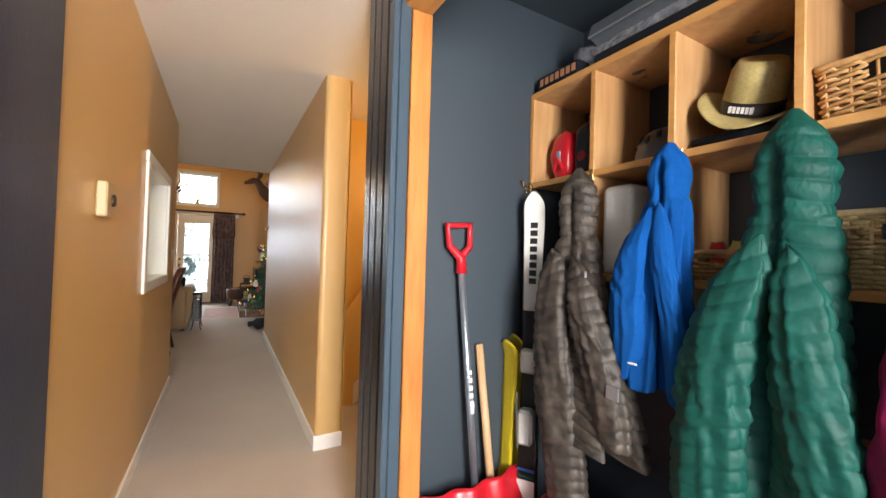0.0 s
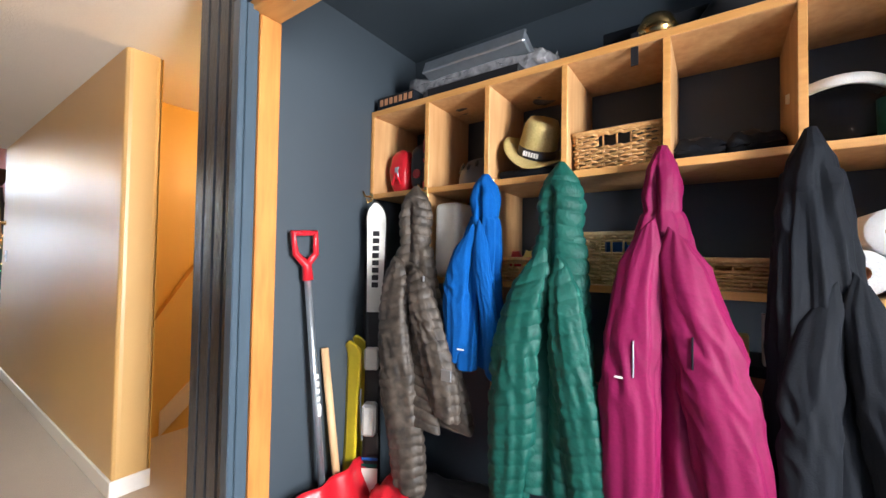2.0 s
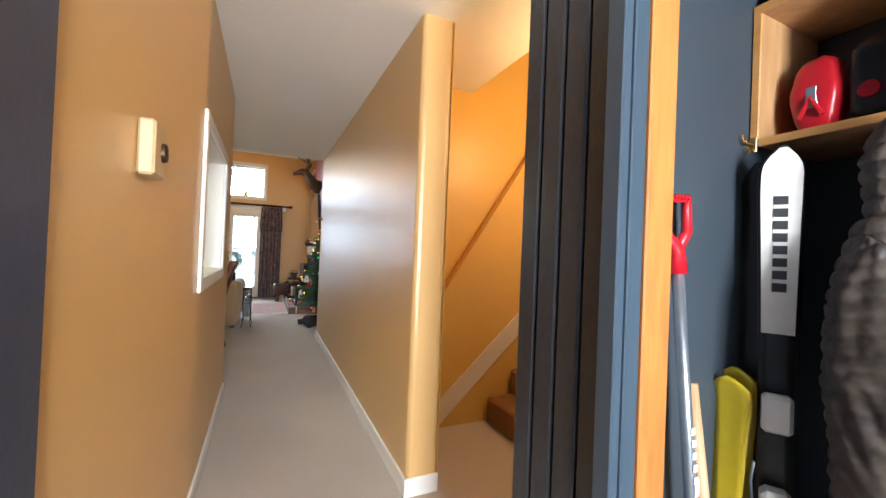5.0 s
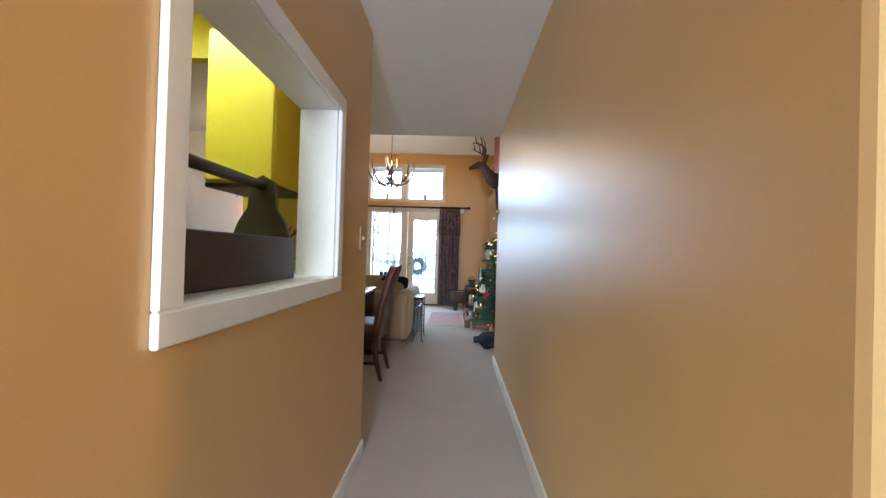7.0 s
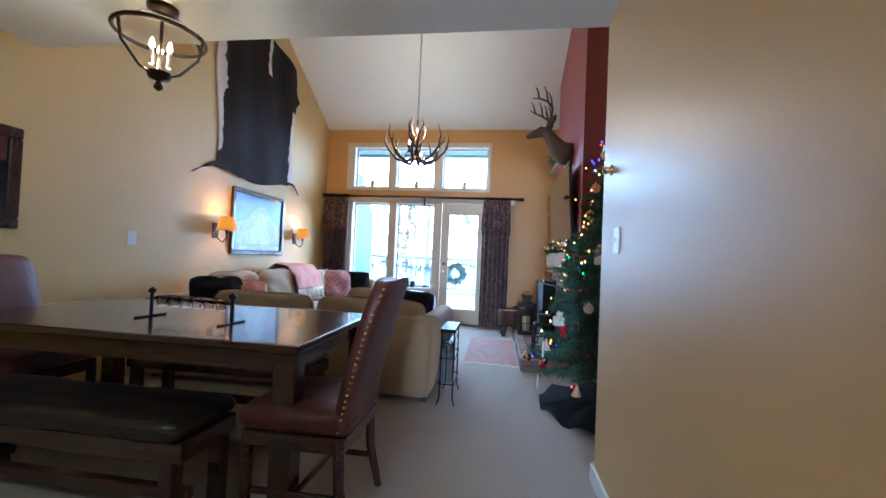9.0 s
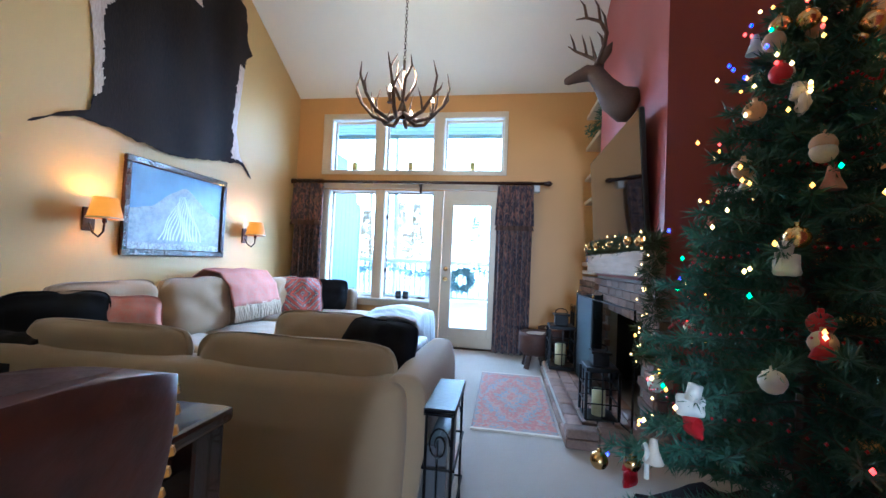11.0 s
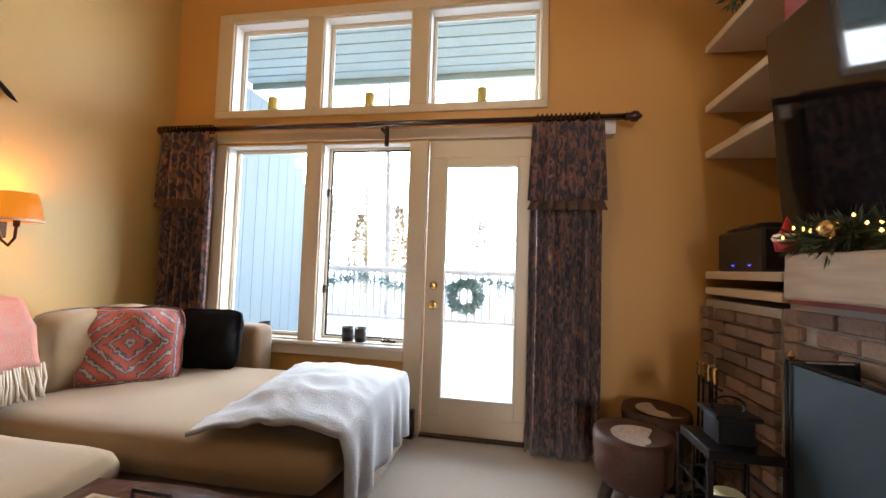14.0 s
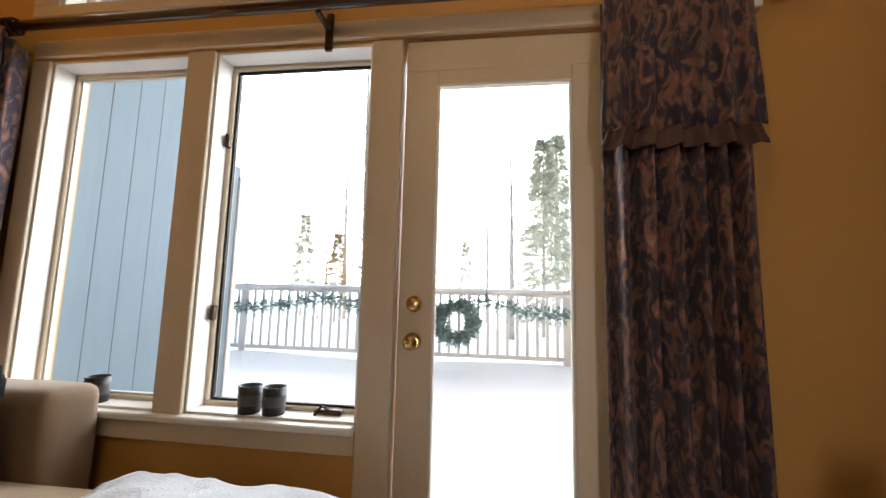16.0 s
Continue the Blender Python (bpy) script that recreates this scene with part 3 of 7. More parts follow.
door = tagged(new("door_1"), "cream patio door with one tall glass pane", "door", kind="structure")
part("door_leaf", frame_xz(-0.845, -0.083, 0.02, 2.083, 0.128, W0 + 0.012, W0 + 0.055), M["cream"], door)
part("bottom_rail", box(-0.717, -0.211, W0 + 0.0125, W0 + 0.0545, 0.146, 0.262, 0.003), M["cream"], door)
part("top_rail", box(-0.717, -0.211, W0 + 0.0125, W0 + 0.0545, 1.895, 1.957, 0.003), M["cream"], door)
part("glazing_bead", frame_xz(-0.719, -0.209, 0.26, 1.897, 0.014, W0 + 0.004, W0 + 0.02), M["white"], door)
p = part("pane", box(-0.715, -0.213, W0 + 0.032, W0 + 0.037, 0.26, 1.897), M["glass"], door)
p.visible_shadow = False
part("threshold", box(-0.853, -0.075, W0 - 0.02, W0 + 0.16, 0.0, 0.019, 0.005), M["bronze"], door, "dark metal threshold")
for z, r, nm in ((0.905, 0.028, "door_knob"), (1.04, 0.026, "deadbolt")):
    k = part(nm, turned(lathe([(0, 0.0), (r + 0.004, 0.0), (r + 0.004, 0.006), (0.012, 0.010), (0.012, 0.030), (r, 0.036), (r, 0.050), (r * 0.6, 0.060), (0, 0.061)]), Matrix.Translation((-0.785, W0 + 0.012, z)) @ Matrix.Rotation(radians(90), 4, "X") @ Matrix.Diagonal((1, 1, 1.0 if nm == "door_knob" else 0.4, 1))), M["brass"], door, "polished brass", True)

# hatch frame
h = tagged(new("hatch_frame"), "white painted serving hatch frame", "trim", kind="structure")
part("casing", frame_bm(2.87, 3.935, 1.00, 1.84, 0.065, XL + 0.001, XL + 0.018), M["white"], h)
part("lining", frame_bm(2.925, 3.875, 1.055, 1.785, 0.012, XL - 0.16, XL + 0.001, 0.002), M["white"], h)
part("sill_shelf", box(XL - 0.50, XL - 0.161, 2.6, 4.2, 1.035, 1.066, 0.004), M["white"], h)

# kitchen beyond the hatch
structure("wall_kitchen_north", box(-0.97, XL - 0.13, 4.36, 4.46, 0, HALL), M["kyellow"], "bright yellow kitchen wall", "wall")
structure("wall_kitchen_west", box(WL, WL + 0.06, 0.9, 4.36, 0, HALL), M["peach"], "peach kitchen wall", "wall")

# outside: snow deck, railing, neighbour's wing, soffit, ground
structure("ground", boxes((-60, 60, 11.1, 160, -0.9, -0.6)), M["snow"], "snow covered ground running to the woods", "ground")
structure("deck", grid(40, 40, lambda u, v: (-5 + 9 * u, 11.09 + 3.5 * v, 0.10 + 0.16 * v + 0.05 * noise.noise((u * 5, v * 4, 0))), thick=0.3), M["snow"], "deck under deep smooth snow", "deck", True)
wing = thing("neighbour_wing", (-2.62, 11.12, 0), "pale blue board sided wing of the house", "house")
for i in range(8):
    part("siding_board", box(-0.03, 0.03, 0.02 + 0.16 * i, 0.179 + 0.16 * i, 0, 2.72 - 0.16 * max(0, i - 3), 0.002), M["bluesiding"], wing)
part("wall", box(-0.4, -0.02, 0, 1.26, 0, 2.0), M["bluesiding"], wing)
part("corner_post", box(-0.02, 0.045, 1.285, 1.33, 0, 2.0, 0.004), M["deckgrey"], wing)
sof = tagged(new("soffit"), "blue green boarded roof overhang above the windows", "roof", kind="structure")
for i in range(8):
    part("soffit_board", box(-3.4, 1.6, 11.09 + 0.16 * i, 11.246 + 0.16 * i, 3.36 - 0.006 * i, 3.40 - 0.006 * i, 0.004), M["teak"], sof)
part("fascia", boxes((-3.4, 1.6, 12.38, 12.42, 3.26, 3.55), (-3.4, 1.6, 11.09, 12.38, 3.41, 3.5)), M["teak"], sof)
structure("backdrop", grid(24, 8, lambda u, v: (-95 + 190 * u, 75 - 40 * (2 * u - 1) ** 2, -2 + 62 * v)), M["sky"], "bright white overcast sky beyond the woods", "sky")

# ---- living room ----
def fireplace():
    ch = tagged(new("chimney_breast"), "painted red chimney breast above an old brick fireplace", "fireplace", kind="structure")
    part("red_upper", boxes((0.97, 1.76, 8.44, 10.20, 1.06, 6.0)), M["red"], ch, "dark red painted plaster")
    part("red_side", boxes((1.02, 1.76, 8.442, 8.46, 0, 1.06)), M["red"], ch)
    part("brick_core", boxes((0.975, 1.06, 8.455, 8.80, 0.12, 1.06), (0.975, 1.06, 9.72, 10.19, 0.12, 1.06), (0.975, 1.06, 8.80, 9.72, 0.79, 1.06)), M["mortar"], ch)
    part("firebox", boxes((1.45, 1.47, 8.80, 9.72, 0.1, 0.8), (1.06, 1.45, 8.78, 8.80, 0.1, 0.8), (1.06, 1.45, 9.72, 9.74, 0.1, 0.8), (1.06, 1.45, 8.8, 9.72, 0.79, 0.80)), M["soot"], ch, "sooty firebox")
    part("alcove_core", boxes((0.955, 1.7, 10.215, 10.90, 0, 1.03)), M["mortar"], ch)
    hearth = tagged(new("hearth"), "raised brick hearth in front of the fire", "hearth", kind="structure")
    part("hearth_core", box(0.425, 0.97, 8.43, 10.19, 0, 0.10), M["mortar"], hearth)
    return ch, hearth


def mantel():
    t = thing("mantel_beam", (0, 0, 0), "thick bleached rough-sawn timber mantel beam", "mantel")
    bm = box(0.83, 0.969, 8.383, 10.0, 1.09, 1.265, 0.012, seg=2)
    bmesh.ops.subdivide_edges(bm, edges=bm.edges[:], cuts=5, use_grid_fill=True)
    for v in bm.verts:
        v.co += 0.006 * Vector((noise.noise(v.co * 7), 0, noise.noise(v.co * 5 + Vector((3, 1, 2)))))
    part("beam", bm, M["grey_oak"], t)


def wall_shelves():
    for z in (1.06, 1.155, 1.915, 2.21, 2.60, 3.0):
        b = box(0.95, 1.74, 10.205, 10.90, z, z + 0.045, 0.004)
        single("wall_shelf", b, M["cream"], "cream painted alcove shelf beside the chimney", "shelf", "alcove shelves", at=(0, 0, 0))
    t = thing("stereo", (1.08, 10.55, 1.20), "black hi-fi unit with blue indicator lights on a shelf", "electronics")
    part("case", box(-0.12, 0.25, -0.20, 0.22, 0, 0.22, 0.012), M["blackplastic"], t)
    part("top_dome", turned(cushion(0.35, 0.36, 0.06), Matrix.Translation((0.06, 0.02, 0.20))), M["blackplastic"], t, smooth=True)
    for y in (-0.1, 0.05):
        part("indicator_light", box(-0.123, -0.119, y, y + 0.02, 0.03, 0.035), M["fairyblue"], t)
    t = thing("framed_photo", (1.05, 10.45, 2.255), "small silver framed photo on a shelf", "photo")
    part("photo_frame", box(-0.01, 0.01, -0.06, 0.06, 0, 0.08, 0.004), M["steel"], t)
    t = thing("framed_photo", (1.06, 10.62, 1.96), "small silver box on a shelf", "ornament")
    part("body", box(-0.03, 0.03, -0.07, 0.07, 0, 0.07, 0.008), M["steel"], t)


def tuft(bm, at, d, length, width, rnd):
    """One flat needle spray along d."""
    side = d.cross(Vector((rnd.uniform(-1, 1), rnd.uniform(-1, 1), rnd.uniform(-1, 1)))).normalized()
    a, b, c = Vector(at), Vector(at) + d * length * 0.45 + side * width, Vector(at) + d * length
    e = Vector(at) + d * length * 0.45 - side * width
    bm.faces.new([bm.verts.new(p) for p in (a, b, c, e)])


def foliage(name, spots, n, length, width, material, parent, seed, label=""):
    rnd = random.Random(seed)
    bm = bmesh.new()
    for c, spread in spots:
        for _ in range(n):
            d = Vector((rnd.gauss(0, 1), rnd.gauss(0, 1), rnd.gauss(0, 0.7))).normalized()
            at = Vector(c) + d * spread * rnd.random()
            tuft(bm, at, d, length * rnd.uniform(0.6, 1.2), width, rnd)
    return part(name, bm, material, parent, label)


def shelf_wreath():
    t = thing("shelf_wreath", (1.0, 10.42, 2.66), "dark evergreen wreath leaning on a shelf", "wreath")
    foliage("needles", [((0.06 * math.cos(a * 0.5), 0.17 * math.cos(a), 0.15 + 0.13 * math.sin(a)), 0.05) for a in np.linspace(0, 6.28, 20)], 26, 0.06, 0.006, M["needle"], t, 4)


def television():
    t = thing("television", (0.95, 8.60, 1.38), "large black flat television tilted above the mantel", "television")
    tilt = Matrix.Rotation(radians(-4), 4, "Y")
    part("case", turned(box(-0.035, 0.0, 0, 1.54, 0, 0.88, 0.006), tilt), M["blackplastic"], t)
    part("screen", turned(box(-0.038, -0.0345, 0.012, 1.528, 0.014, 0.868, 0.001), tilt), M["tv"], t, "black glossy screen")
    part("wall_bracket", box(-0.01, 0.022, 0.5, 1.0, 0.2, 0.7), M["iron"], t)


def deer_head():
    """A plain mounted head, one mesh."""
    t = thing("deer_mount", (0.968, 9.08, 2.46), "mounted deer head with branching antlers", "trophy")
    bm = bmesh.new()
    tube([(0.0, 0, -0.02), (-0.06, 0.0, 0.0), (-0.16, 0.01, 0.06), (-0.24, 0.02, 0.18), (-0.30, 0.03, 0.27), (-0.37, 0.035, 0.285), (-0.45, 0.04, 0.255), (-0.52, 0.04, 0.225), (-0.545, 0.04, 0.22)], [0.12, 0.145, 0.115, 0.080, 0.072, 0.066, 0.046, 0.034, 0.02], 16, bm)
    for s in (-1, 1):
        tube([(-0.27, 0.03 + 0.06 * s, 0.33), (-0.24, 0.03 + 0.13 * s, 0.40), (-0.22, 0.03 + 0.17 * s, 0.44)], [0.018, 0.034, 0.004], 8, bm)
    part("head", bm, M["deer"], t, smooth=True)
    for s in (-1, 1):
        bm = bmesh.new()
        main = [(-0.30, 0.03 + 0.04 * s, 0.34), (-0.27, 0.03 + 0.11 * s, 0.43), (-0.27, 0.03 + 0.20 * s, 0.50), (-0.33, 0.03 + 0.25 * s, 0.56), (-0.43, 0.03 + 0.24 * s, 0.60), (-0.50, 0.03 + 0.19 * s, 0.62)]
        tube(main, [0.02, 0.019, 0.017, 0.014, 0.010, 0.004], 8, bm)
        for i, up in ((1, 0.14), (2, 0.20), (3, 0.19), (4, 0.15)):
            b = Vector(main[i])
            tube([b, b + Vector((-0.02, 0.01 * s, up * 0.6)), b + Vector((-0.05, -0.01 * s, up))], [0.012, 0.009, 0.002], 6, bm)
        part("antler", bm, M["antler"], t, smooth=True)


def garland():
    t = thing("mantel_garland", (0.9, 9.2, 1.27), "fir garland with warm fairy lights on the mantel", "garland")
    rnd = random.Random(5)
    spots = [((rnd.uniform(-0.05, 0.03), y, 0.035 + 0.03 * rnd.random()), 0.06) for y in np.linspace(-0.80, 0.75, 38)]
    drop = [((-0.05 + rnd.uniform(-0.03, 0.03), -0.90 - 0.03 * math.sin(k * 0.7), 0.03 - 0.085 * k), 0.045) for k in range(9)]
    foliage("garland_needles", spots + drop, 230, 0.055, 0.0032, M["garlandneedle"], t, 6)
    part("garland_wire", tube([c for c, _ in spots], 0.006, 5), M["bark"], t)
    for c, _ in spots[::1] + drop + drop:
        p = Vector(c) + Vector((rnd.uniform(-0.10, -0.03), rnd.uniform(-0.05, 0.05), rnd.uniform(-0.03, 0.06)))
        part("fairy_light", lathe([(0, -0.007), (0.006, 0), (0, 0.009)], 6, at=p), M["fairy"], t)
    for k in range(6):
        c = (spots + drop)[7 * k + 3][0]
        part("bauble", lathe([(0, -0.032), (0.022, -0.022), (0.032, 0), (0.022, 0.022), (0, 0.032)], 14, at=Vector(c) + Vector((-0.07, 0, 0.01))), M["brass"], t, "gold bauble", True)
    s = thing("santa_ornament", (0.86, 10.02, 1.28), "small red and white cloth ornament by the garland", "ornament")
    part("body", lathe([(0, 0), (0.04, 0.0), (0.045, 0.05), (0.02, 0.09), (0, 0.15)], 12), M["redplastic"], s, smooth=True)
    part("trim", lathe([(0.046, 0.04), (0.052, 0.055), (0.044, 0.07)], 12), M["white"], s)


def fire_screen():
    t = thing("fire_screen", (0.70, 9.25, 0.105), "folding fire screen with black mesh panels", "fire screen")
    def panel(a, b, z, mesh):
        d = Vector(b) - Vector(a)
        f = part("panel_frame", tube([(*a, 0.02), (*a, z), (*b, z), (*b, 0.02), (*a, 0.02)], 0.008, 6), M["iron"], t)
        if mesh:
            part("mesh", grid(1, 1, lambda u, v: (a[0] + d[0] * u, a[1] + d[1] * u, 0.02 + (z - 0.03) * v), thick=0.004), M["screenmesh"], f, "fine dark grey mesh")
    panel((0.0, 0.50), (0.0, -0.14), 0.78, True)
    panel((0.0, -0.16), (0.10, -0.85), 0.78, False)
    panel((0.0, 0.52), (0.24, 0.56), 0.78, True)
    for y in (0.5, -0.15):
        part("finial", lathe([(0.004, 0), (0.012, 0.015), (0.004, 0.03), (0, 0.035)], 8, at=(0, y, 0.785)), M["brass"], t)


def lantern(at, s=1.0, label="black metal lantern holding a cream pillar candle"):
    t = thing("lantern", at, label, "lantern", "lanterns")
    w, h = 0.105 * s, 0.34 * s
    part("base", box(-w, w, -w, w, 0, 0.03 * s, 0.004), M["iron"], t)
    part("roof", boxes((-w, w, -w, w, h, h + 0.03 * s), (-w * 0.5, w * 0.5, -w * 0.5, w * 0.5, h + 0.03 * s, h + 0.11 * s), (-w * 0.65, w * 0.65, -w * 0.65, w * 0.65, h + 0.11 * s, h + 0.125 * s), bevel=0.004), M["iron"], t)
    part("ring", tube([(0.05 * s * math.cos(a), 0, h + 0.14 * s + 0.03 * s * math.sin(a)) for a in np.linspace(0, 6.28, 14)], 0.005, 5), M["iron"], t)
    for x in (-w, w):
        for y in (-w, w):
            part("post", box(x - 0.009, x + 0.009, y - 0.009, y + 0.009, 0.03 * s, h), M["iron"], t)
    for z in (0.03 * s + 0.33 * (h - 0.03 * s), 0.03 * s + 0.66 * (h - 0.03 * s)):
        part("glazing_bar", boxes((-w, w, -w - 0.004, -w + 0.004, z - 0.004, z + 0.004), (-w, w, w - 0.004, w + 0.004, z - 0.004, z + 0.004), (-w - 0.004, -w + 0.004, -w, w, z - 0.004, z + 0.004), (w - 0.004, w + 0.004, -w, w, z - 0.004, z + 0.004)), M["iron"], t)
    part("mullion", boxes((-0.004, 0.004, -w - 0.004, -w + 0.004, 0.03 * s, h), (-w - 0.004, -w + 0.004, -0.004, 0.004, 0.03 * s, h)), M["iron"], t)
    part("candle", lathe([(0, 0.03 * s), (0.045 * s, 0.03 * s), (0.045 * s, 0.20 * s), (0.035 * s, 0.205 * s), (0, 0.195 * s)], 16), M["candle"], t, "cream pillar candle", True)


def hide_stool(at, rz, label):
    t = thing("hide_stool", at, label, "stool", "cowhide stools", rz=rz)
    part("seat", lathe([(0, 0.36), (0.06, 0.355), (0.15, 0.385), (0.178, 0.395), (0.185, 0.36), (0.175, 0.20), (0.14, 0.15), (0, 0.14)], 28), M["hidebrown"], t, "brown and white cowhide", True)
    part("seat_patch", lathe([(0, 0.366), (0.06, 0.361), (0.13, 0.382)], 24, at=(0.02, -0.02, 0)), M["hidewhite"], t, "white cowhide patch", True)
    for k in range(4):
        a = k * math.pi / 2 + 0.5
        part("leg", tube([(0.09 * math.cos(a), 0.09 * math.sin(a), 0.19), (0.15 * math.cos(a), 0.15 * math.sin(a), 0.0)], [0.034, 0.03], 10), M["darkwood"], t, smooth=True)


def rug():
    t = thing("rug", (0.094, 9.22, 0.001), "faded red and blue Persian style rug", "rug")
    part("rug_surface", box(-0.295, 0.295, -0.70, 0.70, 0, 0.009, 0.003), M["rug"], t)
    for y in (-0.6975, 0.6975):
        part("end_binding", box(-0.30, 0.30, y - 0.0125, y + 0.0125, 0, 0.0105), M["fringe"], t)


def sconce(y):
    t = thing("wall_sconce", (WL + 0.002, y, 1.36), "lit wall sconce with an amber cloth shade", "wall lamp", "wall sconces")
    part("backplate", box(0, 0.015, -0.045, 0.045, -0.11, 0.06, 0.005), M["bronze"], t)
    part("arm", tube([(0.012, 0, -0.05), (0.05, 0, -0.12), (0.10, 0, -0.15), (0.14, 0, -0.11), (0.145, 0, -0.03)], 0.007, 8), M["bronze"], t, smooth=True)
    part("shade", lathe([(0.105, -0.02), (0.072, 0.13), (0.069, 0.13), (0.102, -0.02)], 24, at=(0.145, 0, 0)), M["shade"], t, "glowing amber cloth shade", True)
    part("shade_trim", lathe([(0.107, -0.022), (0.107, -0.010), (0.104, -0.010)], 24, at=(0.145, 0, 0)), M["fringe"], t)
    part("socket", lathe([(0.014, -0.05), (0.014, 0.0), (0.008, 0.0)], 10, at=(0.145, 0, 0)), M["bronze"], t)
    part("bulb", lathe([(0, 0.0), (0.016, 0.02), (0.012, 0.05), (0, 0.07)], 10, at=(0.145, 0, 0)), M["bulb"], t)
    point_lamp("sconce_bulb", (WL + 0.147, y, 1.47), 4.6, (1.0, 0.42, 0.06), 0.03)


def ski_picture():
    t = thing("mountain_picture", (WL + 0.002, 8.95, 1.48), "framed picture of a snowy ski mountain under blue sky", "picture")
    part("picture_frame", frame_bm(-0.56, 0.56, -0.40, 0.40, 0.055, 0, 0.035, 0.008), M["mahog"], t)
    part("print", box(0.004, 0.012, -0.51, 0.51, -0.35, 0.35), M["skyprint"], t)
    def ridge(u, v):
        y = -0.50 + 1.0 * u
        top = -0.02 + 0.24 * math.exp(-((y - 0.03) / 0.26) ** 2) + 0.018 * noise.noise((y * 9, 0, 0))
        return (0.0135, y, -0.345 + (top + 0.345) * v)
    part("printed_mountain", grid(40, 6, ridge), M["snowprint"], t, "snowy mountain")
    for k in range(13):
        y = -0.22 + 0.04 * k
        part("printed_ski_run", grid(12, 1, lambda u, v: (0.0142, y * (1 - 0.75 * u) + 0.03 * u + 0.012 * math.sin(u * 9 + k) + (v - 0.5) * 0.014 * (1.2 - u), -0.26 + 0.42 * u - 0.5 * abs(y) * u * 0.3)), M["runprint"], t)
    part("printed_village", box(0.0135, 0.0145, -0.50, 0.50, -0.345, -0.29), M["villageprint"], t)


def cowhide():
    t = thing("cowhide", (WL + 0.004, 8.85, 2.85), "black and white cowhide hung on the wall", "hide")
    def at(u, v):
        """u runs across the hide, v up it; legs reach out at the low corners and again higher up."""
        foot = math.exp(-(v / 0.06) ** 2)
        left = -0.77 + 0.05 * math.sin(v * 7) - 0.33 * foot - 0.16 * math.exp(-((v - 0.86) / 0.05) ** 2)
        right = 0.80 + 0.13 * math.exp(-(v / 0.13) ** 2) + 0.12 * foot * (1 - v) + 0.10 * math.exp(-((v - 0.76) / 0.04) ** 2) - 0.05 * math.sin(v * 6)
        low = -0.77 + 0.045 * math.sin(u * 8.5 + 0.4) - 0.10 * math.exp(-((1 - u) / 0.05) ** 2) - 0.09 * math.exp(-(u / 0.06) ** 2) - 0.11 * (1 - u)
        rag = 0.020 * noise.noise((u * 14, v * 14, 3)) + 0.012 * noise.noise((u * 40, v * 40, 8))
        y = left + (right - left) * u + rag * abs(2 * u - 1) ** 4
        z = low + (1.12 - low - 0.12 * (2 * u - 1) ** 2) * v + rag * (1 - v) ** 8
        return (0.008 + 0.030 * (0.5 + 0.5 * noise.noise((y * 2.2, z * 1.3, 5))) + 0.010 * math.sin(y * 11 + z), y, z)
    bm = grid(110, 130, at)
    grid(110, 130, lambda u, v: tuple(a - b for a, b in zip(at(1 - u, v), (0.006, 0, 0))), bm)
    for f in bm.faces:
        c = f.calc_center_median()
        ragged = 0.05 * noise.noise((c.y * 5, c.z * 3, 1)) + 0.03 * noise.noise((c.y * 16, c.z * 12, 4))
        white = (c.y > 0.705 + ragged and -0.70 < c.z < 0.34) or (c.y < -0.66 + ragged and -0.62 < c.z < 0.85) or (abs(c.y - 0.13) < 0.035 + ragged and c.z > 0.62)
        f.material_index = 1 if white else 0
    part("hide", bm, [M["hideblack"], M["hidewhite"]], t, smooth=True)


